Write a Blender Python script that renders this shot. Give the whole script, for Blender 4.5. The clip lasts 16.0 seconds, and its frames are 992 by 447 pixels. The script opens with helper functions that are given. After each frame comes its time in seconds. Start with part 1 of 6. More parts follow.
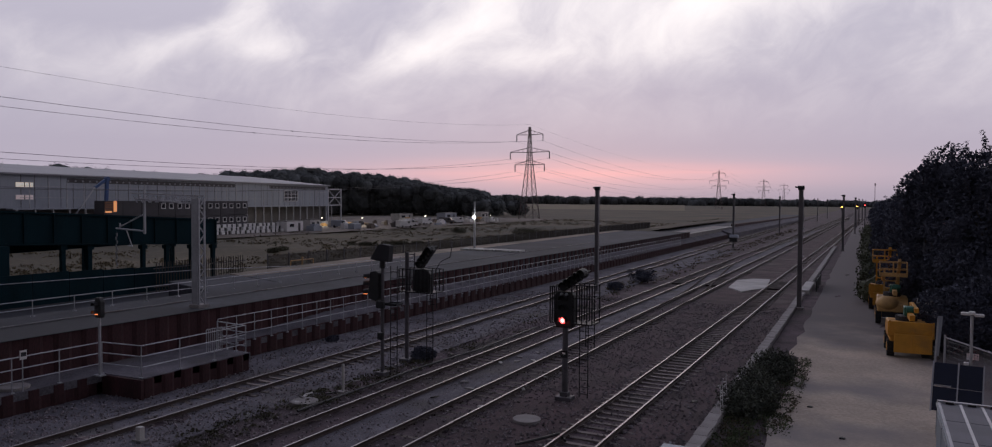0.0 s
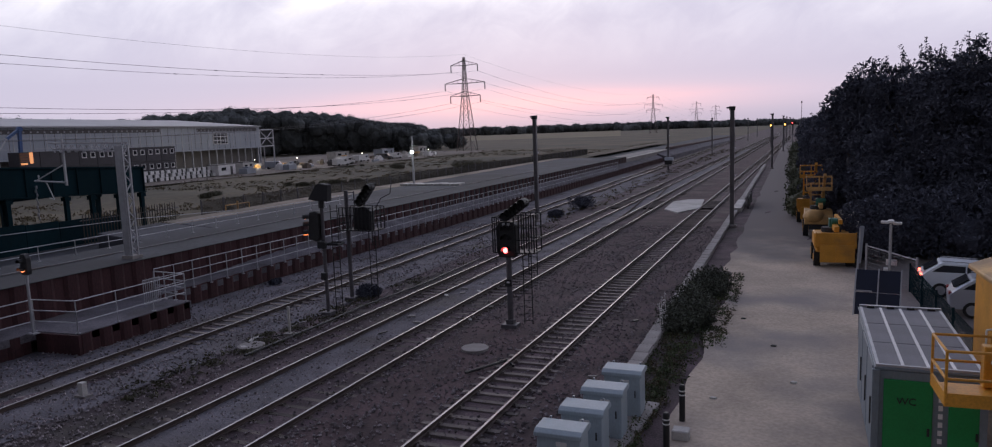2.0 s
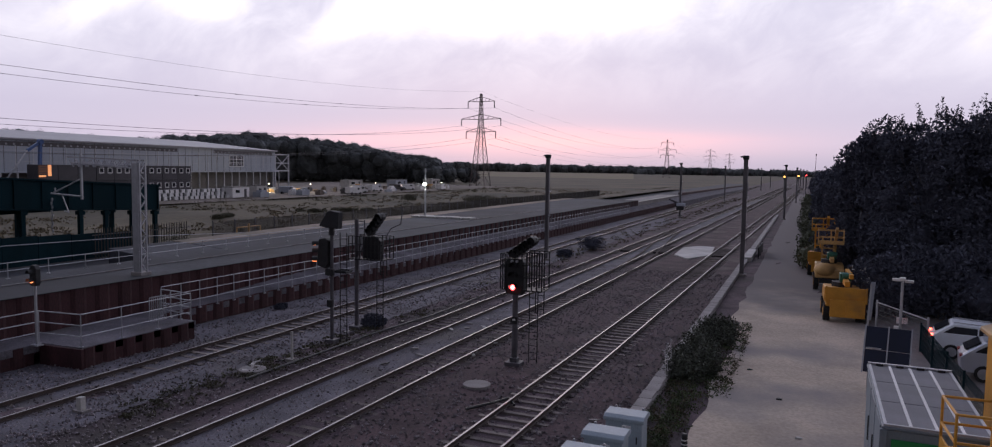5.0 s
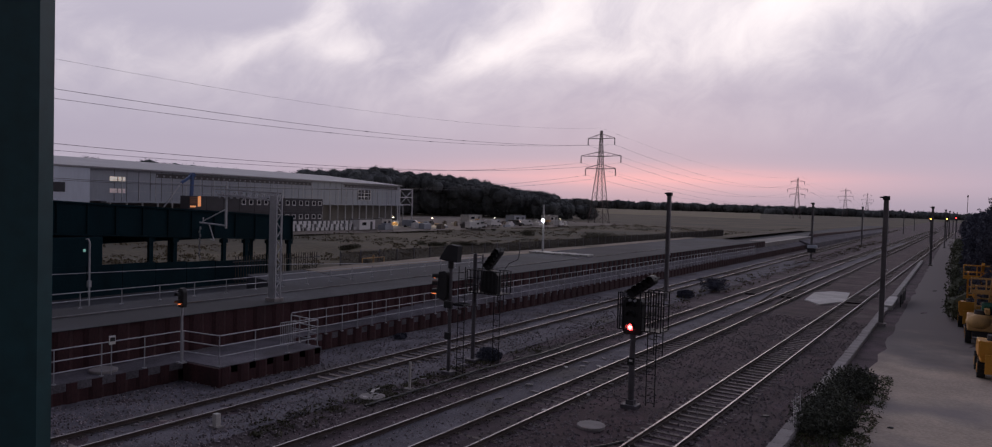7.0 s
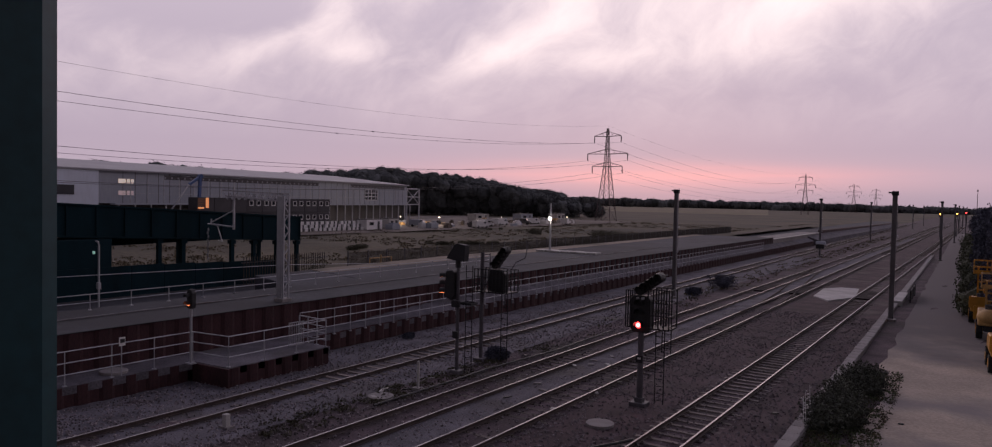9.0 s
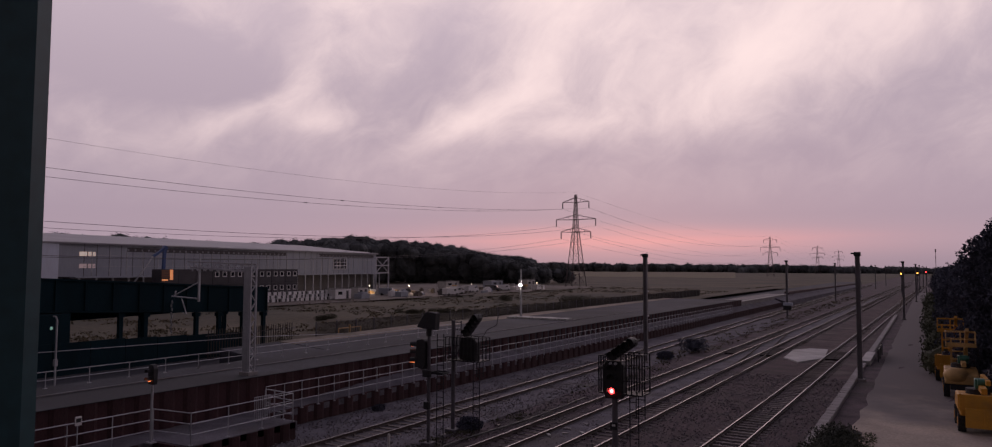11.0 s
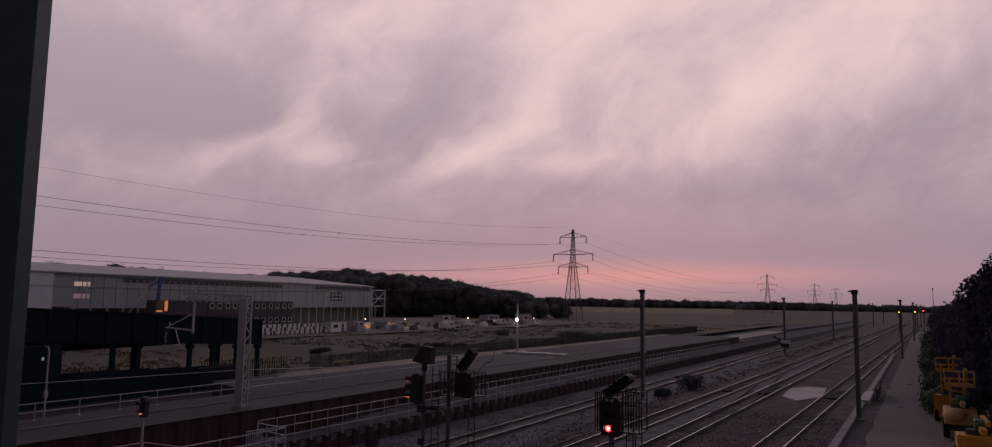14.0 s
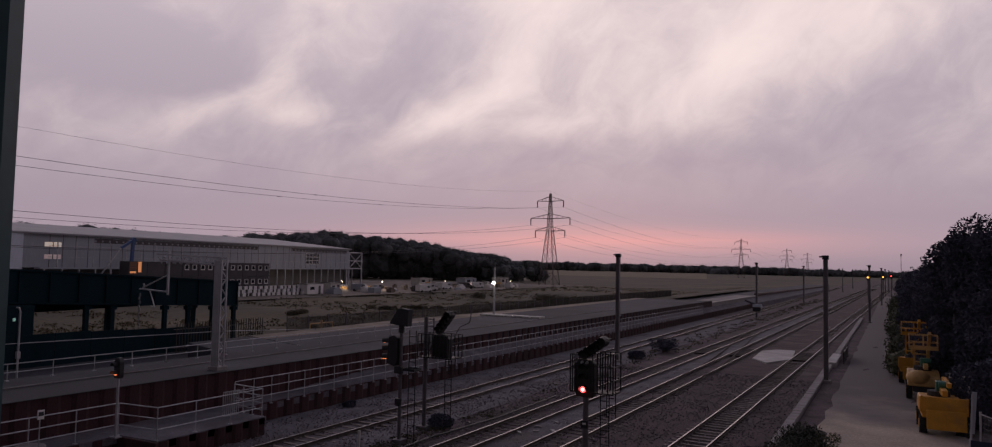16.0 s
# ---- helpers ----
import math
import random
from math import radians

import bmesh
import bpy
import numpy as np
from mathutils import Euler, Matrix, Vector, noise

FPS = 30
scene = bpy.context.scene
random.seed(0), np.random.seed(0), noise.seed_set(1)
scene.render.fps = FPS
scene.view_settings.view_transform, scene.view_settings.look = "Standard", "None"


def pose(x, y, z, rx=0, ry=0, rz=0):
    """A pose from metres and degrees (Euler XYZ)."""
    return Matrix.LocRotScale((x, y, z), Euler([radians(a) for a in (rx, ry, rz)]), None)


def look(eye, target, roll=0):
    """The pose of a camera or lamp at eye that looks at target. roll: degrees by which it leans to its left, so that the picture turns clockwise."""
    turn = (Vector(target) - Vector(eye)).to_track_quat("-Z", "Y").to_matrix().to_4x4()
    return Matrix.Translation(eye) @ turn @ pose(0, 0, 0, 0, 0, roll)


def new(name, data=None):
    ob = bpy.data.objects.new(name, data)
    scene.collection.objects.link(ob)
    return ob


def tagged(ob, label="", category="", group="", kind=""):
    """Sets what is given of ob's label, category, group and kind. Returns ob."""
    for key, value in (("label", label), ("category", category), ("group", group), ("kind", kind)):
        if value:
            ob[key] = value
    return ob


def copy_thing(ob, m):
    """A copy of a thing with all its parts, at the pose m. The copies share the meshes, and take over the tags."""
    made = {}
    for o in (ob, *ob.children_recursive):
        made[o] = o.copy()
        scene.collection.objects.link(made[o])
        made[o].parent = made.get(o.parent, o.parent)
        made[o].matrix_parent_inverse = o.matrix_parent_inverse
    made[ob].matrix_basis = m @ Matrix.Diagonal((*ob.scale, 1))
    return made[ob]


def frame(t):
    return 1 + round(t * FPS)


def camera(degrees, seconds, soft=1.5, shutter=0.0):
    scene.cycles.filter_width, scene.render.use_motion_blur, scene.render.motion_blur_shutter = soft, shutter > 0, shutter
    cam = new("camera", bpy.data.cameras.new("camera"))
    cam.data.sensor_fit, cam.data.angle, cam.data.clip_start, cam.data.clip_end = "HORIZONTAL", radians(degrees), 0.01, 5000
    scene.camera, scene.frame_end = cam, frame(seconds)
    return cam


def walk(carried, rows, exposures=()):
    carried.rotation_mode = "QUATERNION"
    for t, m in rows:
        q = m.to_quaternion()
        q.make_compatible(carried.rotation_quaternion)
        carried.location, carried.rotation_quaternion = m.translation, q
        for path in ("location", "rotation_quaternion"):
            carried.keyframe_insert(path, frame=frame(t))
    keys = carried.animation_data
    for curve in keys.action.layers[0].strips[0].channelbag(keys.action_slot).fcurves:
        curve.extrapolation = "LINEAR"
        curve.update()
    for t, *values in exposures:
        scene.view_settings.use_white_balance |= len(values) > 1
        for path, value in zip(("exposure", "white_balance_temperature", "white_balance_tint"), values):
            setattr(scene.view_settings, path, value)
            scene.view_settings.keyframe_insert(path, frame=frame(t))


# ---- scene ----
# the walk: a phone held still on a footbridge over the tracks, y runs along the line
cam = camera(68.40, 16.0, soft=1.15)
PATH = [
    (0, pose(0.0047, 0.0093, 8.5, 88.14, -0.38, 26.91)),
    (0.5, pose(0.0047, 0.0093, 8.5, 88.03, -0.79, 26.47)),
    (1, pose(0.0047, 0.0093, 8.5, 86.62, -1.13, 25.90)),
    (1.5, pose(0.0047, 0.0093, 8.5, 85.77, -0.57, 24.08)),
    (2, pose(0.0047, 0.0093, 8.5, 82.77, 2.12, 22.02)),
    (2.5, pose(0.0047, 0.0093, 8.5, 83.89, -0.36, 20.32)),
    (3, pose(0.0047, 0.0093, 8.5, 83.39, -1.67, 21.87)),
    (5.5, pose(0.0059, 0.0117, 8.5, 86.68, 0.14, 24.39)),
    (6, pose(0.0077, 0.0152, 8.5, 87.27, 0.16, 28.88)),
    (6.5, pose(0.0100, 0.0199, 8.5, 87.55, 0.16, 31.02)),
    (7, pose(0.0018, 0.0035, 8.5, 88.26, -1.68, 32.35)),
    (7.5, pose(0.0024, 0.0047, 8.5, 88.07, -1.47, 32.07)),
    (8, pose(0.0030, 0.0058, 8.5, 87.80, -1.36, 32.15)),
    (8.5, pose(0.0047, 0.0093, 8.5, 87.83, -1.13, 32.87)),
    (11, pose(-0.0053, -0.0105, 8.5, 93.42, -0.23, 30.53)),
    (11.5, pose(-0.0053, -0.0105, 8.5, 95.46, 0.46, 29.78)),
    (12, pose(-0.0041, -0.0082, 8.5, 96.00, -0.01, 29.57)),
    (12.5, pose(-0.0018, -0.0035, 8.5, 95.53, 0.52, 30.51)),
    (13, pose(-0.0018, -0.0035, 8.5, 95.03, 0.61, 31.40)),
    (13.5, pose(-0.0041, -0.0082, 8.5, 97.72, 0.06, 31.56)),
    (14, pose(-0.0030, -0.0058, 8.5, 96.10, -0.81, 30.27)),
    (14.5, pose(-0.0030, -0.0058, 8.5, 95.05, -0.50, 29.91)),
    (15, pose(-0.0035, -0.0070, 8.5, 94.35, -0.74, 29.96)),
    (15.5, pose(-0.0053, -0.0105, 8.5, 93.43, -1.07, 29.08)),
    (16, pose(-0.0071, -0.0140, 8.5, 93.26, -1.15, 28.48)),
]
LIGHT = [
    (0.0, 0.08, 6200, 4), (1.0, 0.1, 6150, 5), (2.0, 0.56, 5950, 1), (3.2, 0.74, 5950, 1), (5.3, 0.5, 6050, 4), (6.0, 0.08, 6150, 5),
    (7.0, 0.05, 6250, 7), (7.5, 0.05, 6550, 15), (8.7, 0.05, 6700, 18), (10.8, -0.2, 6900, 21), (11.6, -0.48, 7150, 25), (12.1, -0.54, 6950, 20), (12.6, -0.55, 6850, 18), (13.6, -0.6, 7350, 29), (14.5, -0.57, 7050, 21), (16.0, -0.32, 6850, 16),
]
walk(cam, PATH, LIGHT)

# ---------------------------------------------------------------- world and light
SUN_AZ = radians(21)          # left of the line
world = bpy.data.worlds.new("dusk_sky")
scene.world = world
world.use_nodes = True
wt = world.node_tree
wt.nodes.clear()


def wn(kind, **kw):
    n = wt.nodes.new(kind)
    for k, v in kw.items():
        n.inputs[k].default_value = v
    return n


def wmath(op, a, b=None, c=None):
    n = wt.nodes.new("ShaderNodeMath")
    n.operation = op
    for i, q in enumerate((a, b, c)):
        if q is None:
            continue
        if isinstance(q, (int, float)):
            n.inputs[i].default_value = q
        else:
            wt.links.new(q, n.inputs[i])
    return n.outputs[0]


def wmix(fac, a, b, blend="MIX"):
    n = wt.nodes.new("ShaderNodeMix")
    n.data_type, n.blend_type = "RGBA", blend
    for sock, q in ((n.inputs[0], fac), (n.inputs[6], a), (n.inputs[7], b)):
        if isinstance(q, (int, float)):
            sock.default_value = q
        elif isinstance(q, tuple):
            sock.default_value = (*q, 1)
        else:
            wt.links.new(q, sock)
    return n.outputs[2]


def wramp(x, stops):
    n = wt.nodes.new("ShaderNodeValToRGB")
    r = n.color_ramp
    while len(r.elements) < len(stops):
        r.elements.new(0.5)
    for e, (p, c) in zip(r.elements, stops):
        e.position, e.color = p, (*c, 1)
    wt.links.new(x, n.inputs[0])
    return n.outputs[0]


coord = wt.nodes.new("ShaderNodeTexCoord")
sep = wt.nodes.new("ShaderNodeSeparateXYZ")
wt.links.new(coord.outputs["Generated"], sep.inputs[0])
dx, dy, dz = sep.outputs
up = wmath("MAXIMUM", dz, 0.0)
base = wramp(up, [(0.0, (0.34, 0.295, 0.37)), (0.035, (0.45, 0.385, 0.47)), (0.10, (0.455, 0.40, 0.49)),
                  (0.22, (0.57, 0.51, 0.59)), (0.40, (0.78, 0.71, 0.78)), (0.60, (0.47, 0.50, 0.78)), (1.0, (0.44, 0.50, 1.0))])
# thin cloud drawn out into streaks that rise to the right, with a dark bank and brighter breaks
px = wmath("ARCTAN2", dx, dy)


def tilted(x, z, turn):
    """Distances along and across a streak that rises by the given angle."""
    c0, s0 = math.cos(radians(turn)), math.sin(radians(turn))
    return (wmath("ADD", wmath("MULTIPLY", x, c0), wmath("MULTIPLY", z, s0)),
            wmath("ADD", wmath("MULTIPLY", x, -s0), wmath("MULTIPLY", z, c0)))


def cloud_noise(x, z, turn, long, wide, seed, detail, rough, warp):
    u, v = tilted(x, z, turn)
    cv = wt.nodes.new("ShaderNodeCombineXYZ")
    wt.links.new(wmath("MULTIPLY", u, long), cv.inputs[0])
    wt.links.new(wmath("MULTIPLY", v, wide), cv.inputs[1])
    cv.inputs[2].default_value = seed
    n = wn("ShaderNodeTexNoise", Scale=1.0, Detail=detail, Roughness=rough, Distortion=warp)
    wt.links.new(cv.outputs[0], n.inputs["Vector"])
    return wmath("SUBTRACT", n.outputs[0], 0.5)


# a slow warp bends the streaks
bend = cloud_noise(px, dz, 0, 4.0, 6.0, 8.1, 2.0, 0.5, 0.0)
bx = wmath("ADD", px, wmath("MULTIPLY", bend, 0.12))
bz = wmath("ADD", dz, wmath("MULTIPLY", cloud_noise(px, dz, 0, 5.0, 7.0, 3.3, 2.0, 0.5, 0.0), 0.09))
puffs = cloud_noise(bx, bz, 35, 4.5, 7.5, 2.7, 6.0, 0.56, 0.3)
wisps = cloud_noise(bx, bz, 42, 6.0, 26.0, 5.9, 5.0, 0.60, 0.5)
mottle = cloud_noise(bx, bz, 20, 16.0, 24.0, 1.4, 5.0, 0.62, 0.4)
streak = wmath("ADD", wmath("ADD", wmath("MULTIPLY", puffs, 0.56), wmath("MULTIPLY", wisps, 0.16)), wmath("MULTIPLY", mottle, 0.42))


def bank(az_deg, z0, w, h, turn, amount):
    """A soft lobe of thicker or thinner cloud."""
    u, v = tilted(wmath("ADD", bx, radians(az_deg)), wmath("SUBTRACT", bz, z0), turn)
    u, v = wmath("DIVIDE", u, w), wmath("DIVIDE", v, h)
    return wmath("MULTIPLY", wmath("POWER", 2.718, wmath("MULTIPLY", wmath("ADD", wmath("MULTIPLY", u, u), wmath("MULTIPLY", v, v)), -1.0)), amount)


for lobe in ((57, 0.255, 0.19, 0.068, -10, -0.50), (45, 0.185, 0.06, 0.025, 5, 0.28), (51, 0.195, 0.09, 0.020, 22, 0.30), (46, 0.245, 0.05, 0.035, 60, 0.26),
             (36, 0.28, 0.14, 0.050, 50, -0.26), (28, 0.255, 0.16, 0.034, 46, 0.27), (24.5, 0.192, 0.06, 0.022, 8, 0.20), (33, 0.205, 0.07, 0.020, 30, 0.24),
             (22, 0.40, 0.34, 0.060, 8, 0.36), (11, 0.26, 0.10, 0.034, 45, 0.28), (3, 0.205, 0.16, 0.040, 15, -0.16), (2, 0.33, 0.30, 0.070, 20, 0.26), (20, 0.15, 0.30, 0.030, 0, -0.12)):
    streak = wmath("ADD", streak, bank(*lobe))
mr = wt.nodes.new("ShaderNodeMapRange")
mr.interpolation_type = "SMOOTHSTEP"
mr.inputs[1].default_value, mr.inputs[2].default_value = -0.30, 0.50
wt.links.new(streak, mr.inputs[0])
high = wmath("MULTIPLY", mr.outputs[0], wmath("MINIMUM", wmath("MULTIPLY", wmath("MAXIMUM", wmath("SUBTRACT", up, 0.07), 0.0), 8.0), 1.0))
cloudy = wmix(high, wmix(wmath("MINIMUM", wmath("MULTIPLY", up, 4.0), 1.0), base, wmix(1.0, base, (0.90, 0.89, 0.92), "MULTIPLY")), (1.10, 0.965, 0.955))
# the pink band where the sun went down
az = wmath("ARCTAN2", wmath("MULTIPLY", dx, -1.0), dy)
off = wmath("DIVIDE", wmath("SUBTRACT", az, SUN_AZ), 0.26)
spread = wmath("POWER", 2.718, wmath("MULTIPLY", wmath("MULTIPLY", off, off), -1.0))
lift = wmath("DIVIDE", wmath("SUBTRACT", up, 0.037), 0.017)
band = wmath("MULTIPLY", spread, wmath("POWER", 2.718, wmath("MULTIPLY", wmath("MULTIPLY", lift, lift), -1.0)))
n3 = wn("ShaderNodeTexNoise", Scale=1.0, Detail=4.0)
mp3 = wt.nodes.new("ShaderNodeMapping")
mp3.inputs["Scale"].default_value = (3, 3, 70)
wt.links.new(coord.outputs["Generated"], mp3.inputs[0])
wt.links.new(mp3.outputs[0], n3.inputs["Vector"])
band = wmath("MULTIPLY", band, wmath("MULTIPLY_ADD", n3.outputs[0], 1.1, 0.25))
glow = wmix(wmath("MINIMUM", band, 1.0), cloudy, (0.95, 0.46, 0.46))
wide = wmath("DIVIDE", wmath("SUBTRACT", az, SUN_AZ), 0.55)
lift2 = wmath("DIVIDE", wmath("SUBTRACT", up, 0.06), 0.10)
halo = wmath("POWER", 2.718, wmath("MULTIPLY", wmath("ADD", wmath("MULTIPLY", wide, wide), wmath("MULTIPLY", lift2, lift2)), -1.0))
glow = wmix(wmath("MULTIPLY", halo, 0.20), glow, (0.78, 0.52, 0.58))
sky = wt.nodes.new("ShaderNodeTexSky")
sky.sky_type, sky.sun_disc = "NISHITA", False
sky.sun_elevation, sky.sun_rotation = radians(1.0), -SUN_AZ
# at dusk the sky darkens overhead and away from the sunset
west = wmath("ADD", wmath("MULTIPLY", dx, -math.sin(SUN_AZ)), wmath("MULTIPLY", dy, math.cos(SUN_AZ)))


def wstep(x, a, b, lo, hi):
    n = wt.nodes.new("ShaderNodeMapRange")
    n.interpolation_type = "SMOOTHSTEP"
    for i, q in enumerate((a, b, lo, hi)):
        n.inputs[i + 1].default_value = q
    wt.links.new(x, n.inputs[0])
    return n.outputs[0]


dusk = wmath("MULTIPLY", wstep(west, -0.6, 0.72, 0.20, 1.0), wstep(dz, 0.42, 1.0, 1.0, 0.25))
gain = wt.nodes.new("ShaderNodeVectorMath")
gain.operation = "SCALE"
wt.links.new(glow, gain.inputs[0])
wt.links.new(dusk, gain.inputs["Scale"])
glow = gain.outputs[0]
bg1 = wn("ShaderNodeBackground", Strength=1.0)
wt.links.new(glow, bg1.inputs[0])
bg2 = wn("ShaderNodeBackground", Strength=0.004)
wt.links.new(sky.outputs[0], bg2.inputs[0])
both = wt.nodes.new("ShaderNodeAddShader")
wt.links.new(bg1.outputs[0], both.inputs[0])
wt.links.new(bg2.outputs[0], both.inputs[1])
wo = wt.nodes.new("ShaderNodeOutputWorld")
wt.links.new(both.outputs[0], wo.inputs[0])

sun = bpy.data.lights.new("sun", "SUN")
sun.energy, sun.angle, sun.color = 0.12, radians(25), (1.0, 0.72, 0.66)
sun_ob = new("sun", sun)
sun_ob.matrix_world = look((-60 * math.sin(SUN_AZ) * 3, 180 * math.cos(SUN_AZ), 30), (0, 0, 0))


# ---------------------------------------------------------------- materials
def mat(name, col, rough=0.8, metal=0.0, scale=3.0, var=0.25, fine=60.0, bump=0.0, dirt=None, dirt_at=0.6, vary=0.0, island=0.0, tall=1.0, bump_scale=None, spec=0.5):
    """Base colour with two scales of variation, optional dirt patches and bump."""
    m = bpy.data.materials.new(name)
    m.use_nodes = True
    nt = m.node_tree
    bs = nt.nodes["Principled BSDF"]
    bs.inputs["Roughness"].default_value, bs.inputs["Metallic"].default_value = rough, metal
    bs.inputs["Specular IOR Level"].default_value = spec
    tc = nt.nodes.new("ShaderNodeTexCoord")
    mpn = nt.nodes.new("ShaderNodeMapping")
    mpn.inputs["Scale"].default_value = (1, 1, tall)
    nt.links.new(tc.outputs["Object"], mpn.inputs[0])

    def noise_tex(s, detail):
        n = nt.nodes.new("ShaderNodeTexNoise")
        n.inputs["Scale"].default_value, n.inputs["Detail"].default_value = s, detail
        nt.links.new(mpn.outputs[0], n.inputs["Vector"])
        return n.outputs[0]

    def mixc(fac, a, b, blend="MIX"):
        n = nt.nodes.new("ShaderNodeMix")
        n.data_type, n.blend_type = "RGBA", blend
        for sock, q in ((n.inputs[0], fac), (n.inputs[6], a), (n.inputs[7], b)):
            if isinstance(q, (int, float)):
                sock.default_value = q
            elif isinstance(q, tuple):
                sock.default_value = (*q[:3], 1)
            else:
                nt.links.new(q, sock)
        return n.outputs[2]

    def rng(x, a, b, lo, hi):
        n = nt.nodes.new("ShaderNodeMapRange")
        for i, q in enumerate((a, b, lo, hi)):
            n.inputs[i + 1].default_value = q
        nt.links.new(x, n.inputs[0])
        return n.outputs[0]

    big, small = noise_tex(scale, 5.0), noise_tex(fine, 3.0)
    dark, light = tuple(c * (1 - var) for c in col), tuple(min(1, c * (1 + var)) for c in col)
    c = mixc(rng(big, 0.3, 0.7, 0, 1), dark, light)
    k = nt.nodes.new("ShaderNodeMath")
    k.operation = "MULTIPLY"
    g = rng(small, 0.25, 0.75, 1 - var, 1 + var)
    vm = nt.nodes.new("ShaderNodeVectorMath")
    vm.operation = "SCALE"
    nt.links.new(c, vm.inputs[0])
    nt.links.new(g, vm.inputs["Scale"])
    c = vm.outputs[0]
    if dirt:
        c = mixc(rng(noise_tex(scale * 0.37, 6.0), dirt_at - 0.06, dirt_at + 0.08, 0, 0.85), c, dirt)
    for amount, node, sock in ((vary, "ShaderNodeObjectInfo", "Random"), (island, "ShaderNodeNewGeometry", "Random Per Island")):
        if amount:
            oi = nt.nodes.new(node)
            v2 = nt.nodes.new("ShaderNodeVectorMath")
            v2.operation = "SCALE"
            nt.links.new(c, v2.inputs[0])
            nt.links.new(rng(oi.outputs[sock], 0, 1, 1 - amount, 1 + amount), v2.inputs["Scale"])
            c = v2.outputs[0]
    nt.links.new(c, bs.inputs["Base Color"])
    if bump:
        b = nt.nodes.new("ShaderNodeBump")
        b.inputs["Strength"].default_value, b.inputs["Distance"].default_value = min(1, bump * 10), bump
        nt.links.new(noise_tex(bump_scale, 3.0) if bump_scale else small, b.inputs["Height"])
        nt.links.new(b.outputs[0], bs.inputs["Normal"])
    nt.nodes.remove(k)
    return m


def glow_mat(name, col, strength):
    m = bpy.data.materials.new(name)
    m.use_nodes = True
    bs = m.node_tree.nodes["Principled BSDF"]
    bs.inputs["Base Color"].default_value = (*col, 1)
    bs.inputs["Emission Color"].default_value = (*col, 1)
    bs.inputs["Emission Strength"].default_value = strength
    return m


M_GRASS = mat("dry_grass", (0.082, 0.066, 0.038), 0.95, scale=0.05, var=0.45, fine=1.3, dirt=(0.045, 0.042, 0.026), dirt_at=0.54)
M_STRAW = mat("straw_field", (0.165, 0.135, 0.078), 0.95, scale=0.02, var=0.2, fine=0.7)
M_SITE = mat("bare_site_earth", (0.17, 0.14, 0.12), 0.95, scale=0.09, var=0.3, fine=2.0, dirt=(0.10, 0.09, 0.06))
M_BALLAST = mat("old_ballast", (0.086, 0.060, 0.070), 0.95, scale=0.6, var=0.48, fine=13.0, bump=0.05, dirt=(0.055, 0.047, 0.043), dirt_at=0.56)
M_BALLAST2 = mat("grey_ballast", (0.125, 0.116, 0.135), 0.95, scale=0.7, var=0.38, fine=14.0, bump=0.05, dirt=(0.10, 0.088, 0.085), dirt_at=0.6)
M_BROWN = mat("brown_cess_ballast", (0.066, 0.041, 0.046), 0.95, scale=0.5, var=0.45, fine=12.0, bump=0.04, dirt=(0.13, 0.105, 0.10), dirt_at=0.62)
M_STONE = mat("ballast_stone", (0.19, 0.165, 0.175), 0.95, scale=3, var=0.3, island=0.55)
M_ROAD = mat("sandy_track", (0.47, 0.39, 0.315), 0.95, scale=0.35, var=0.2, fine=9.0, bump=0.02, dirt=(0.25, 0.228, 0.222), dirt_at=0.52)
M_TARMAC = mat("worn_tarmac", (0.17, 0.15, 0.15), 0.9, scale=0.3, var=0.25, fine=10.0, bump=0.01, dirt=(0.27, 0.23, 0.20), dirt_at=0.54)


def worn_through(m, under, y0, y1, spread):
    """Lets a second, darker ground show through more and more along y, in ragged patches."""
    nt = m.node_tree
    bs = nt.nodes["Principled BSDF"]
    top = bs.inputs["Base Color"].links[0].from_socket
    tc, sp = nt.nodes.new("ShaderNodeTexCoord"), nt.nodes.new("ShaderNodeSeparateXYZ")
    nt.links.new(tc.outputs["Object"], sp.inputs[0])
    nz = nt.nodes.new("ShaderNodeTexNoise")
    nz.inputs["Scale"].default_value, nz.inputs["Detail"].default_value, nz.inputs["Roughness"].default_value = 0.32, 7.0, 0.62
    nt.links.new(tc.outputs["Object"], nz.inputs["Vector"])
    sh = nt.nodes.new("ShaderNodeMath")
    sh.operation = "MULTIPLY_ADD"
    sh.inputs[1].default_value = spread
    nt.links.new(nz.outputs[0], sh.inputs[0])
    nt.links.new(sp.outputs[1], sh.inputs[2])
    ra = nt.nodes.new("ShaderNodeMapRange")
    ra.interpolation_type = "SMOOTHSTEP"
    ra.inputs[1].default_value, ra.inputs[2].default_value = y0 + spread * 0.5, y1 + spread * 0.5
    nt.links.new(sh.outputs[0], ra.inputs[0])
    mx = nt.nodes.new("ShaderNodeMix")
    mx.data_type = "RGBA"
    nt.links.new(ra.outputs[0], mx.inputs[0])
    nt.links.new(top, mx.inputs[6])
    mx.inputs[7].default_value = (*under, 1)
    nt.links.new(mx.outputs[2], bs.inputs["Base Color"])


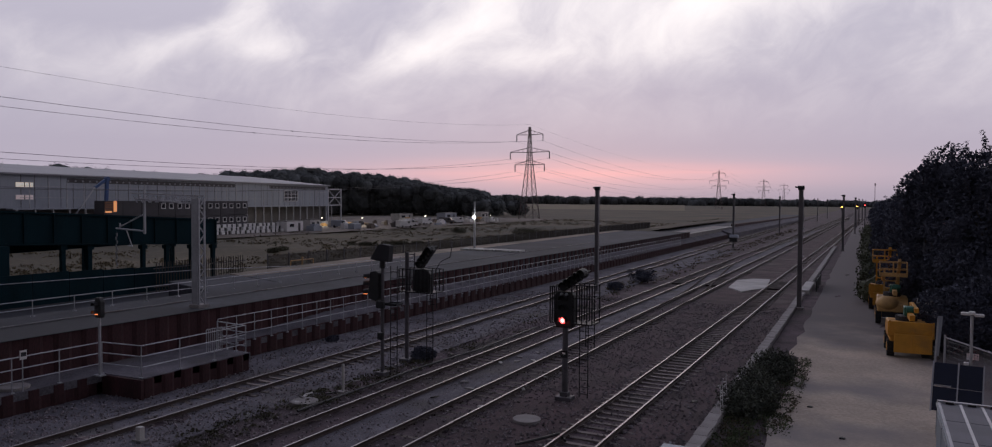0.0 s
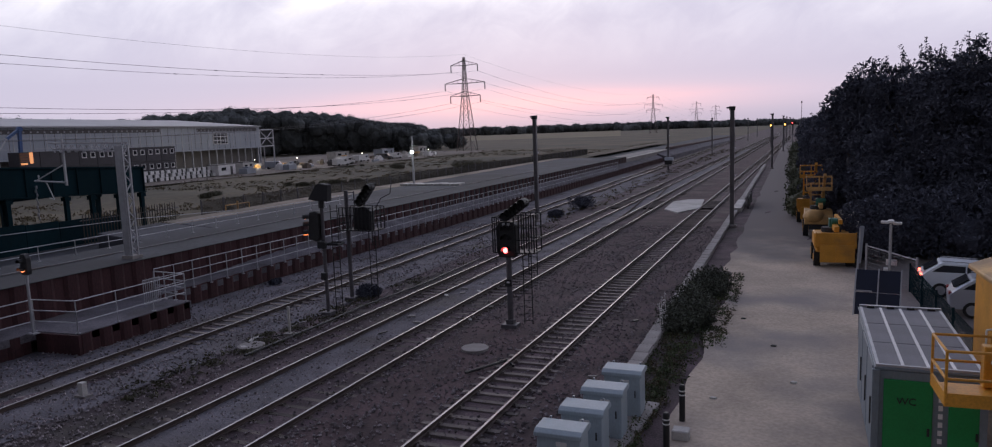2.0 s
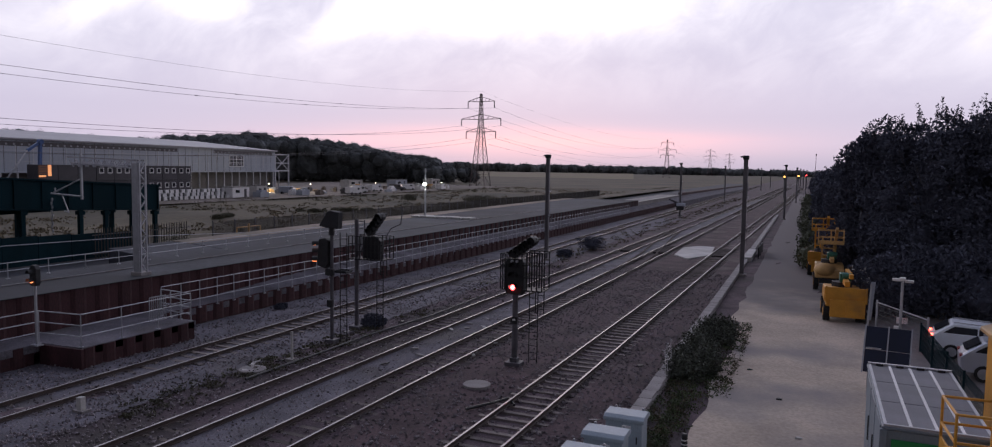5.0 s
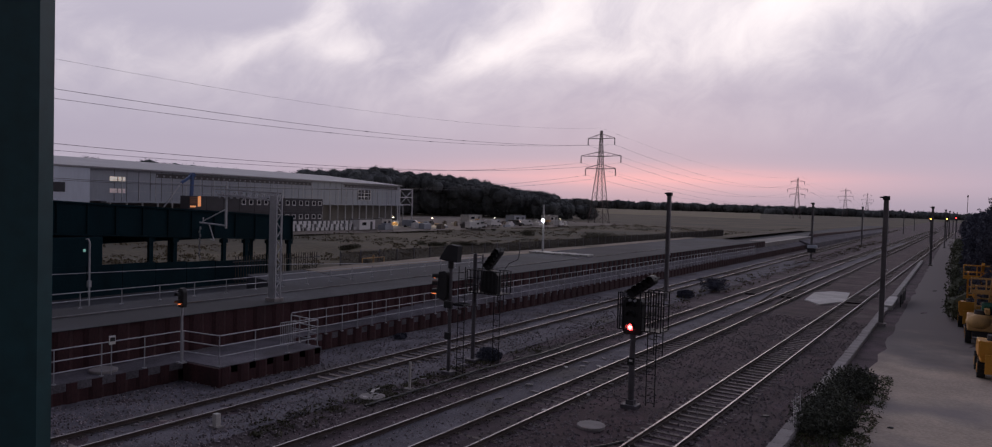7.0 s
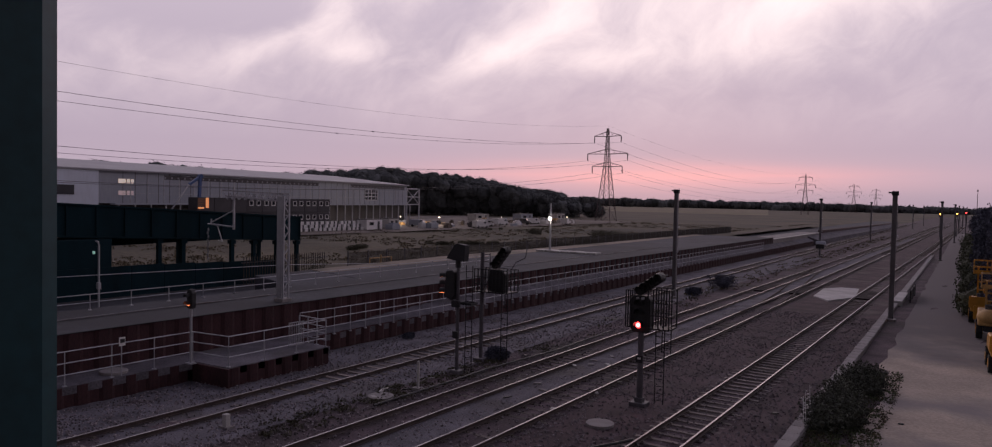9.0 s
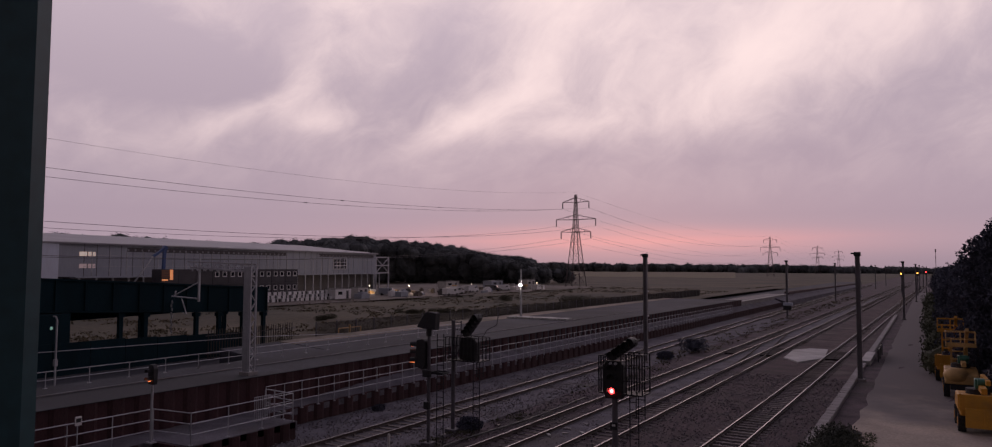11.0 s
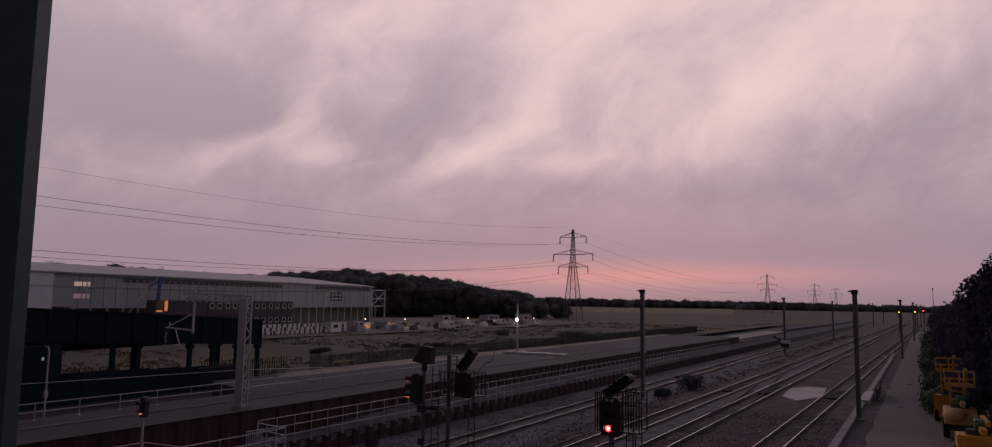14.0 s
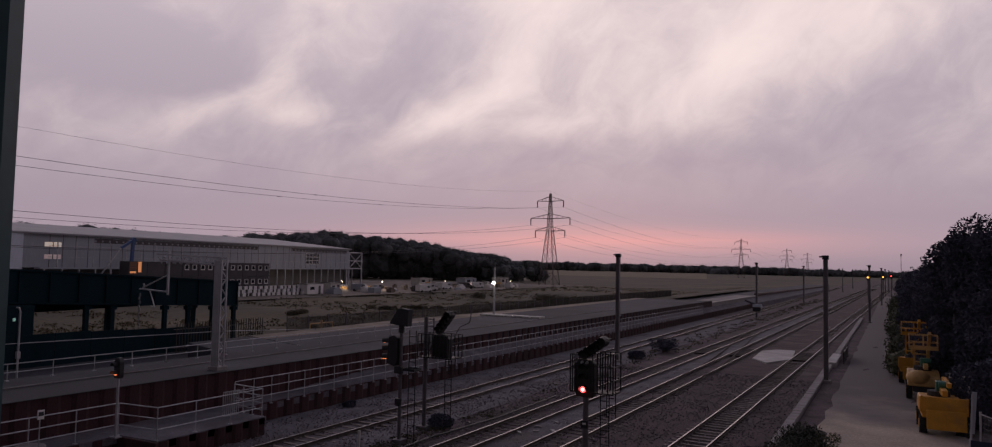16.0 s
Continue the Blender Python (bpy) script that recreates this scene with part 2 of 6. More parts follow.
worn_through(M_ROAD, (0.17, 0.15, 0.148), 41, 60, 24)
M_DECK = mat("grey_stone_deck", (0.052, 0.055, 0.068), 0.92, scale=0.22, var=0.34, fine=4.0, bump=0.03, dirt=(0.031, 0.031, 0.037), dirt_at=0.52)
M_EARTH = mat("pale_earth", (0.27, 0.22, 0.175), 0.95, scale=0.25, var=0.3, fine=3.0, bump=0.02, dirt=(0.11, 0.10, 0.07), dirt_at=0.56)
M_CONC = mat("concrete", (0.27, 0.25, 0.245), 0.85, scale=1.2, var=0.2, fine=25.0, bump=0.004, dirt=(0.2, 0.18, 0.17), dirt_at=0.6, vary=0.12)
M_CONCPALE = mat("pale_concrete", (0.52, 0.50, 0.48), 0.85, scale=0.6, var=0.15, fine=20.0, bump=0.004, dirt=(0.33, 0.31, 0.29), dirt_at=0.6)
M_SLEEPER = mat("weathered_sleeper", (0.22, 0.185, 0.17), 0.9, scale=2.5, var=0.3, fine=30.0, bump=0.006, dirt=(0.10, 0.085, 0.08), dirt_at=0.5, vary=0.35)
M_SLEEPERD = mat("dark_timber_sleeper", (0.12, 0.10, 0.09), 0.9, scale=2.5, var=0.3, fine=30.0, bump=0.006, dirt=(0.26, 0.23, 0.2), dirt_at=0.6, vary=0.4)
M_RUSTRAIL = mat("rusty_rail", (0.060, 0.042, 0.038), 0.8, scale=2, var=0.3, fine=40.0)
M_RAILTOP = mat("worn_rail_head", (0.31, 0.29, 0.30), 0.42, 1.0, scale=1.2, var=0.1, fine=30.0)
M_PILE = mat("rusty_sheet_pile", (0.044, 0.015, 0.018), 0.85, scale=1.2, var=0.4, fine=20.0, bump=0.004, dirt=(0.030, 0.011, 0.014), dirt_at=0.55, vary=0.12, tall=0.3)
M_GALV = mat("galvanised_steel", (0.42, 0.42, 0.45), 0.5, 0.4, scale=2, var=0.15, fine=50.0)
M_MAST = mat("grey_mast_steel", (0.19, 0.18, 0.19), 0.6, 0.3, scale=1.5, var=0.2, fine=30.0, dirt=(0.09, 0.06, 0.05), dirt_at=0.62, tall=0.3)
M_PYLON = mat("pylon_steel", (0.16, 0.125, 0.125), 0.6, 0.4, scale=0.3, var=0.15)
M_WIRE = mat("weathered_conductor", (0.16, 0.15, 0.16), 0.6, 0.5, var=0.1)
M_BLACK = mat("black_painted_metal", (0.018, 0.018, 0.02), 0.55, scale=3, var=0.3)
M_POST = mat("dark_grey_signal_post", (0.105, 0.098, 0.11), 0.6, 0.2, scale=2, var=0.25)
M_GREEN = mat("dark_green_paint", (0.0045, 0.021, 0.029), 0.85, spec=0.15, scale=0.8, var=0.2, fine=20.0, dirt=(0.004, 0.017, 0.023), dirt_at=0.6, tall=0.3)
M_COLUMN = mat("bridge_green_paint", (0.012, 0.050, 0.060), 0.42, scale=4, var=0.2, fine=60.0, bump=0.0006, dirt=(0.018, 0.042, 0.045), dirt_at=0.62)
M_CLAD = mat("grey_cladding", (0.30, 0.32, 0.37), 0.55, scale=0.12, var=0.08, fine=2.0, tall=0.2)
M_CLADW = mat("white_cladding", (0.56, 0.60, 0.70), 0.55, scale=0.12, var=0.06, fine=2.0, tall=0.2)
M_ROOFM = mat("grey_roof_sheet", (0.27, 0.26, 0.29), 0.5, scale=0.1, var=0.08, fine=2.0)
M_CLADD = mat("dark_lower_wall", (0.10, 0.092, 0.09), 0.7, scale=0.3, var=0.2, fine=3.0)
M_CABIN = mat("dark_grey_cabin_panel", (0.055, 0.05, 0.058), 0.6, scale=0.4, var=0.2, fine=4.0, vary=0.15)
M_WHITE = mat("white_paint", (0.72, 0.70, 0.70), 0.5, scale=1, var=0.1, fine=20.0)
M_GLASS = mat("dark_window_glass", (0.02, 0.022, 0.028), 0.12, scale=0.5, var=0.2)
M_LEAF = mat("dark_leaf", (0.084, 0.088, 0.116), 0.9, spec=0.2, scale=0.5, var=0.25, fine=4.0, island=0.3)
M_VERGE = mat("verge_leaf", (0.062, 0.068, 0.040), 0.85, scale=0.6, var=0.3, fine=5.0, island=0.4)
M_LEAF2 = mat("shrub_leaf", (0.060, 0.066, 0.048), 0.75, scale=0.8, var=0.35, fine=5.0, island=0.5)
# distance haze is mixed into this leaf colour, so it is paler and greyer
M_LEAFHAZE = mat("hazed_far_leaf", (0.112, 0.118, 0.120), 0.95, spec=0.1, scale=0.05, var=0.3, fine=0.4, island=0.45)
M_SCRUB = mat("dull_scrub", (0.080, 0.076, 0.048), 0.9, scale=0.3, var=0.3, fine=4.0, island=0.35)
M_TUFT = mat("grass_tuft", (0.125, 0.100, 0.060), 0.9, scale=0.7, var=0.25, fine=6.0, island=0.3)
M_WEEDG = mat("green_weed", (0.075, 0.095, 0.042), 0.85, scale=0.7, var=0.35, fine=6.0, island=0.45)
M_WEED = mat("dry_weed", (0.095, 0.080, 0.048), 0.9, scale=0.7, var=0.35, fine=6.0, island=0.5)
M_BARK = mat("bark", (0.06, 0.048, 0.04), 0.9, scale=3, var=0.35, fine=20.0, bump=0.01, tall=0.3)
M_YELLOW = mat("plant_yellow_paint", (0.60, 0.285, 0.03), 0.5, scale=1.4, var=0.15, fine=20.0, dirt=(0.30, 0.16, 0.05), dirt_at=0.6)
M_TAN = mat("faded_yellow_paint", (0.55, 0.33, 0.12), 0.6, scale=1.4, var=0.2, fine=20.0, dirt=(0.25, 0.16, 0.08), dirt_at=0.58)
M_TYRE = mat("tyre_rubber", (0.022, 0.021, 0.022), 0.9, scale=4, var=0.3, fine=40.0, dirt=(0.07, 0.06, 0.055), dirt_at=0.62)
M_PLANTGREEN = mat("plant_green_paint", (0.03, 0.13, 0.09), 0.5, scale=2, var=0.2, fine=20.0)
M_DOORGREEN = mat("bright_green_panel", (0.018, 0.235, 0.055), 0.5, scale=1, var=0.12, fine=25.0)
M_UNIT = mat("blue_grey_steel", (0.185, 0.22, 0.255), 0.5, scale=0.8, var=0.12, fine=20.0, dirt=(0.13, 0.14, 0.15), dirt_at=0.62, tall=0.4)
M_PANEL = mat("dark_grey_roof_panel", (0.125, 0.12, 0.145), 0.6, scale=0.9, var=0.15, fine=25.0, vary=0.15)
M_SOLAR = mat("navy_solar_glass", (0.008, 0.011, 0.032), 0.3, scale=1, var=0.2, fine=30.0)
M_CASE = mat("grey_cabinet_paint", (0.34, 0.40, 0.45), 0.5, scale=1.3, var=0.1, fine=25.0, dirt=(0.25, 0.26, 0.27), dirt_at=0.62, tall=0.4)
M_CARW = mat("pearl_white_car_paint", (0.78, 0.81, 0.87), 0.25, scale=1, var=0.04)
M_CARS = mat("silver_car_paint", (0.42, 0.44, 0.50), 0.3, 0.3, scale=1, var=0.04)
M_SHIELD = mat("charcoal_board", (0.02, 0.02, 0.024), 0.7, scale=3, var=0.2)
M_MESHGREY = mat("grey_fence_mesh", (0.22, 0.22, 0.23), 0.6, 0.3, var=0.15)
M_BOARD = mat("worn_crossing_board", (0.050, 0.042, 0.042), 0.95, spec=0.1, scale=2.0, var=0.35, fine=20.0, vary=0.3)
M_FENCE = mat("dark_fence_bar", (0.040, 0.034, 0.030), 0.8, scale=1.5, var=0.3)
M_PIPE = mat("blue_lift_paint", (0.05, 0.10, 0.26), 0.5, var=0.15)
E_RED = glow_mat("red_aspect", (1.0, 0.05, 0.05), 7)
E_REDCORE = glow_mat("red_aspect_core", (1.0, 0.55, 0.52), 5)
E_ORANGE = glow_mat("orange_aspect", (1.0, 0.24, 0.08), 1.6)
E_FLOOD = glow_mat("flood_lamp", (1.0, 0.95, 0.85), 60)
E_AMBER = glow_mat("amber_aspect", (1.0, 0.45, 0.08), 7)
E_GREEN = glow_mat("green_aspect", (0.35, 0.7, 0.6), 0.3)
E_WINDOW = glow_mat("lit_window", (1.0, 0.86, 0.74), 0.3)
E_DIMWIN = glow_mat("dim_lit_window", (0.75, 0.60, 0.60), 0.14)
E_DOOR = glow_mat("lit_doorway", (1.0, 0.38, 0.15), 0.5)
# weak emission that stands for orange lamplight on the boards
E_BOARD = glow_mat("boarding_lamplight_glow", (0.20, 0.085, 0.045), 0.04)
E_TAIL = glow_mat("tail_lamp", (1.0, 0.10, 0.06), 5)


# ---------------------------------------------------------------- mesh helpers
class G:
    """A mesh in the making."""

    def __init__(self):
        self.v, self.f, self.m = [], [], []

    def add(self, verts, faces, mi=0):
        o = len(self.v)
        self.v += [tuple(p) for p in verts]
        self.f += [tuple(i + o for i in q) for q in faces]
        self.m += [mi] * len(faces)
        return self

    def box(self, x0, y0, z0, x1, y1, z1, mi=0):
        return self.add([(x0, y0, z0), (x1, y0, z0), (x1, y1, z0), (x0, y1, z0), (x0, y0, z1), (x1, y0, z1), (x1, y1, z1), (x0, y1, z1)],
                        [(3, 2, 1, 0), (4, 5, 6, 7), (0, 1, 5, 4), (1, 2, 6, 5), (2, 3, 7, 6), (3, 0, 4, 7)], mi)

    def cbox(self, x, y, z, sx, sy, sz, mi=0):
        return self.box(x - sx / 2, y - sy / 2, z - sz / 2, x + sx / 2, y + sy / 2, z + sz / 2, mi)

    def basis(self, p, q):
        p, q = Vector(p), Vector(q)
        d = (q - p).normalized()
        a = Vector((0, 0, 1)) if abs(d.z) < 0.95 else Vector((1, 0, 0))
        s = d.cross(a).normalized()
        return p, q, s, s.cross(d).normalized()

    def beam(self, p, q, w, h=None, mi=0):
        p, q, s, u = self.basis(p, q)
        h = h or w
        c = [s * (a * w / 2) + u * (b * h / 2) for a, b in ((-1, -1), (1, -1), (1, 1), (-1, 1))]
        return self.add([p + k for k in c] + [q + k for k in c], [(3, 2, 1, 0), (4, 5, 6, 7), (0, 1, 5, 4), (1, 2, 6, 5), (2, 3, 7, 6), (3, 0, 4, 7)], mi)

    def tube(self, p, q, r, n=8, r2=None, mi=0):
        p, q, s, u = self.basis(p, q)
        r2 = r if r2 is None else r2
        ring = [s * math.cos(2 * math.pi * i / n) + u * math.sin(2 * math.pi * i / n) for i in range(n)]
        return self.add([p + k * r for k in ring] + [q + k * r2 for k in ring],
                        [(i, (i + 1) % n, n + (i + 1) % n, n + i) for i in range(n)] + [tuple(range(n))[::-1], tuple(range(n, 2 * n))], mi)

    def prism(self, pts, axis, a, b, mi=0):
        """A 2D outline pushed along x, y or z from a to b."""
        def at(p, k):
            return {"x": (k, p[0], p[1]), "y": (p[0], k, p[1]), "z": (p[0], p[1], k)}[axis]
        n = len(pts)
        return self.add([at(p, a) for p in pts] + [at(p, b) for p in pts],
                        [(i, (i + 1) % n, n + (i + 1) % n, n + i) for i in range(n)] + [tuple(range(n))[::-1], tuple(range(n, 2 * n))], mi)

    def path(self, pts, r, n=6, mi=0):
        for p, q in zip(pts, pts[1:]):
            self.tube(p, q, r, n, mi=mi)
        return self

    def wire(self, pts, r, n=5, mi=0):
        """One continuous tube through the places."""
        o = len(self.v)
        for p in pts:
            self.v += [(p[0] + r * math.cos(2 * math.pi * i / n), p[1], p[2] + r * math.sin(2 * math.pi * i / n)) for i in range(n)]
        for j in range(len(pts) - 1):
            for i in range(n):
                self.f.append((o + j * n + i, o + j * n + (i + 1) % n, o + (j + 1) * n + (i + 1) % n, o + (j + 1) * n + i))
                self.m.append(mi)
        return self

    def ball(self, c, rx, ry, rz, seg=8, rings=6, wob=0.0, mi=0):
        vs, fs = [], []
        for j in range(rings + 1):
            th = math.pi * j / rings
            for i in range(seg):
                ph = 2 * math.pi * i / seg
                k = 1 + wob * (random.random() - 0.5)
                vs.append((c[0] + rx * k * math.sin(th) * math.cos(ph), c[1] + ry * k * math.sin(th) * math.sin(ph), c[2] + rz * k * math.cos(th)))
        for j in range(rings):
            for i in range(seg):
                fs.append((j * seg + i, (j + 1) * seg + i, (j + 1) * seg + (i + 1) % seg, j * seg + (i + 1) % seg))
        return self.add(vs, fs, mi)

    def leaves(self, c, rx, ry, rz, n, size, shell=0.45, mi=0):
        """Leaf sprays, small folded quads strewn through an ellipsoid, thicker towards its outside."""
        rs = np.random.normal(size=(n, 3))
        rs /= np.linalg.norm(rs, axis=1)[:, None]
        rad = shell + (1 - shell) * np.random.rand(n) ** 0.6
        pos = np.array(c) + rs * rad[:, None] * np.array((rx, ry, rz))
        a = np.random.normal(size=(n, 3))
        a /= np.linalg.norm(a, axis=1)[:, None]
        b = np.cross(a, np.random.normal(size=(n, 3)))
        b /= np.linalg.norm(b, axis=1)[:, None]
        sz = size * (0.5 + np.random.rand(n))[:, None]
        nrm = np.cross(a, b) * sz * 0.25
        quads = np.stack([pos - a * sz, pos + b * sz * 0.45 + nrm, pos + a * sz, pos - b * sz * 0.45 + nrm], 1).reshape(-1, 3)
        o = len(self.v)
        self.v += [tuple(p) for p in quads.tolist()]
        self.f += [(o + 4 * i, o + 4 * i + 1, o + 4 * i + 2, o + 4 * i + 3) for i in range(n)]
        self.m += [mi] * n
        return self

    def mesh(self, name, mats, bevel=0.0, smooth=False):
        me = bpy.data.meshes.new(name)
        me.from_pydata(self.v, [], self.f)
        for mt in (mats if isinstance(mats, (list, tuple)) else [mats]):
            me.materials.append(mt)
        if any(self.m):
            me.polygons.foreach_set("material_index", self.m)
        if bevel:
            bm = bmesh.new()
            bm.from_mesh(me)
            bmesh.ops.bevel(bm, geom=bm.edges[:], offset=bevel, segments=1, affect="EDGES", clamp_overlap=True)
            bm.to_mesh(me)
            bm.free()
        if smooth:
            me.polygons.foreach_set("use_smooth", [True] * len(me.polygons))
        me.update()
        return me


def part(name, g, mats, parent=None, label="", bevel=0.0, smooth=False, at=None):
    ob = new(name, g if isinstance(g, bpy.types.Mesh) else g.mesh(name, mats, bevel, smooth))
    if parent:
        ob.parent = parent
    if at is not None:
        ob.location = at
    return tagged(ob, label)


def thing(name, loc, label, category, group="", kind="", rz=0.0):
    ob = new(name)
    ob.empty_display_size = 0.2
    ob.location, ob.rotation_euler = loc, (0, 0, radians(rz))
    return tagged(ob, label, category, group, kind)


def solid(name, g, mats, label, category, group="", kind="", bevel=0.0, smooth=False, at=None):
    return tagged(part(name, g, mats, None, "", bevel, smooth, at), label, category, group, kind)


def drift(x, y):
    """The lines on the far side bear slightly to the right."""
    return x + 0.010 * (y - 30)


# ---------------------------------------------------------------- ground
def grid_patch(x0, x1, y0, y1, nx, ny, height):
    g = G()
    vs = [(x0 + (x1 - x0) * i / nx, y0 + (y1 - y0) * j / ny) for j in range(ny + 1) for i in range(nx + 1)]
    fs = [(j * (nx + 1) + i, j * (nx + 1) + i + 1, (j + 1) * (nx + 1) + i + 1, (j + 1) * (nx + 1) + i) for j in range(ny) for i in range(nx)]
    return g.add([(x, y, height(x, y)) for x, y in vs], fs)


g = G()
g.box(-4200, -900, -1.2, 4200, 4400, -0.12)
solid("ground", g, M_GRASS, "dry dark grass ground reaching to the horizon", "ground", kind="structure")


def rough_land(x, y):
    k = noise.noise((x * 0.05, y * 0.05, 0)) * 0.5 + noise.noise((x * 0.2, y * 0.2, 5)) * 0.2
    edge = min(1.0, max(0.0, (-x - 43) / 22))
    edge = edge * edge * (3 - 2 * edge)
    return 2.2 - 2.2 * edge + k * (0.2 + 0.6 * edge) * 0.8


for y0, y1, x1, ny in ((47.4, 330, -40.8, 130), (-20, 47.4, -54.5, 34)):
    g = grid_patch(-126, x1, y0, y1, 52, ny, rough_land)
    solid("grassland", g, M_GRASS, "rough dry grass between the railway and the works", "grass", kind="structure", smooth=True)
g = grid_patch(0, 1, 640, 1400, 10, 8, lambda x, y: 0.05 + 0.0010 * max(0, y - 640))
g.v = [(-900 + (900 - 0.22 * y) * x, y, z) for x, y, z in g.v]
solid("stubble_field", g, M_STRAW, "pale straw-coloured stubble field before the far woods", "field", kind="structure", smooth=True)
g = grid_patch(-215, -118, 60, 300, 20, 40, lambda x, y: 0.25 + 0.25 * noise.noise((x * 0.07, y * 0.07, 3)))
solid("works_ground", g, M_SITE, "bare trodden earth of the building works", "ground", kind="structure", smooth=True)


def strip(name, xs, y0, y1, z, m, label, ny=60, rough=0.03, category="ground", lean=0.010):
    """A long bed of stone, its edges following the lines."""
    n = max(4, int((xs[1] - xs[0]) / 0.7))
    g = grid_patch(0, 1, y0, y1, n, ny, lambda x, y: 0)
    g.v = [(xs[0] + (xs[1] - xs[0]) * u + lean * (y - 30), y, z + rough * (noise.noise((u * n * 0.5, y * 0.5, z)) + 0.5 * noise.noise((u * n * 1.5, y * 1.7, 1)))) for u, y, _ in g.v]
    return solid(name, g, m, label, category, kind="structure", smooth=True)


strip("ballast_bed", (-34, 4.5), -30, 900, 0.0, M_BALLAST, "dark weathered railway ballast across the formation", 300, 0.05)
strip("grey_ballast_strip", (-29.2, -21.0), -20, 130, 0.03, M_BALLAST2, "paler grey ballast beside the retaining wall", 150, 0.06)
strip("ballast_shoulder", (-17.0, -15.3), -20, 240, 0.06, M_BALLAST2, "pale grey ballast between two tracks", 200, 0.03, lean=0.0158)
strip("brown_cess", (-13.0, -9.6), -20, 300, 0.03, M_BROWN, "brown oily ballast between the tracks", 200, 0.05, lean=0.0165)
strip("brown_shoulder", (-7.6, -5.2), -20, 300, 0.03, M_BROWN, "brown oily ballast beside the track", 200, 0.04, lean=0.006)

# access road
g = G()
edge = [(-3.1 + 0.35 * noise.noise((j * 0.31, 0, 2)), 3.3 + 0.4 * noise.noise((j * 0.27, 4, 2))) for j in range(61)]
ys = [2 + 54 * j / 60 for j in range(61)]
n = 16
for j in range(61):
    a, b = edge[j]
    b = b + 0.0 if ys[j] > 36 else b + 3.0
    g.v += [(a + (b - a) * i / n, ys[j], 0.06 - 0.007 * max(0, ys[j] - 43) + (0.03 + 0.004 * max(0, ys[j] - 43)) * noise.noise((i * 0.55, ys[j] * 0.35, 7))) for i in range(n + 1)]
g.f = [(j * (n + 1) + i, j * (n + 1) + i + 1, (j + 1) * (n + 1) + i + 1, (j + 1) * (n + 1) + i) for j in range(60) for i in range(n)]
g.m = [0] * len(g.f)
solid("road", g, M_ROAD, "pale sandy access track with worn patches", "road", kind="structure", smooth=True)
g = grid_patch(-3.6, 2.2, 42, 300, 8, 110, lambda x, y: (0.03 if y > 44 else -0.02) + 0.01 * noise.noise((x, y * 0.3, 2)))
g.v = [(x + 0.3 * noise.noise((y * 0.3, 1, 1)) if abs(x - 2.2) < 0.01 else x + (0.35 * noise.noise((y * 0.4, 3, 1)) if x < -3.5 else 0), y, z) for x, y, z in g.v]
solid("road_far", g, M_ROAD, "worn dark grey access road beside the tracks", "road", kind="structure", smooth=True)
g = grid_patch(3.5, 30, 30, 75, 12, 20, lambda x, y: 0.03)
solid("parking", g, M_TARMAC, "dark worn tarmac parking place", "pavement", kind="structure")


# ---------------------------------------------------------------- tracks
RAIL = [(-0.07, 0.0), (0.07, 0.0), (0.07, 0.012), (0.012, 0.03), (0.012, 0.105), (0.036, 0.115), (0.036, 0.150), (-0.036, 0.150), (-0.036, 0.115), (-0.012, 0.105), (-0.012, 0.03), (-0.07, 0.012)]


def rail_mesh(line):
    """A rail section drawn along a line of places."""
    g = G()
    n = len(RAIL)
    for x, y, z in line:
        g.v += [(x + a, y, z + b) for a, b in RAIL]
    for j in range(len(line) - 1):
        for i in range(n):
            g.f.append((j * n + i, j * n + (i + 1) % n, (j + 1) * n + (i + 1) % n, (j + 1) * n + i))
            g.m.append(1 if RAIL[i][1] == 0.150 and RAIL[(i + 1) % n][1] == 0.150 else 0)
    g.f += [tuple(range(n))[::-1], tuple(range((len(line) - 1) * n, len(line) * n))]
    g.m += [0, 0]
    return g


def sleeper_mesh(m, length=2.5):
    g = G().prism([(-0.13, 0), (0.13, 0), (0.10, 0.13), (-0.10, 0.13)], "x", -length / 2, length / 2)
    for s in (-0.75, 0.75):
        g.cbox(s, 0, 0.135, 0.30, 0.17, 0.03)
        g.cbox(s - 0.1, 0, 0.16, 0.05, 0.10, 0.04)
        g.cbox(s + 0.1, 0, 0.16, 0.05, 0.10, 0.04)
    return g.mesh("sleeper", m)


SLEEPER, SLEEPER_DARK = sleeper_mesh(M_SLEEPER), sleeper_mesh(M_SLEEPERD, 2.6)
TRACKS = [("near_track", -9.12, 0.0178, 420, SLEEPER, "track with worn concrete sleepers and bright rail heads"),
          ("fast_track", -14.70, 0.0150, 700, SLEEPER_DARK, "track on dark sleepers half sunk in ballast"),
          ("middle_track", -18.20, 0.0165, 700, SLEEPER_DARK, "track on dark timber sleepers sunk in ballast"),
          ("wall_side_track", -24.30, -0.002, 500, SLEEPER, "rusty siding track with pale sleepers beside the retaining wall")]
JOBS = []
for nm, x0, slope, end, slp, lab in TRACKS:
    track = thing("railway_track", (0, 0, 0), lab, "railway track", "running lines", "structure")
    for s in (-0.7535, 0.7535):
        part("rail", rail_mesh([(x0 + s + slope * y, y, 0.075) for y in (-25, 0, 40, 120, 300, end)]), [M_RUSTRAIL, M_RAILTOP], track)
    JOBS.append((track, x0, slope, end, slp))
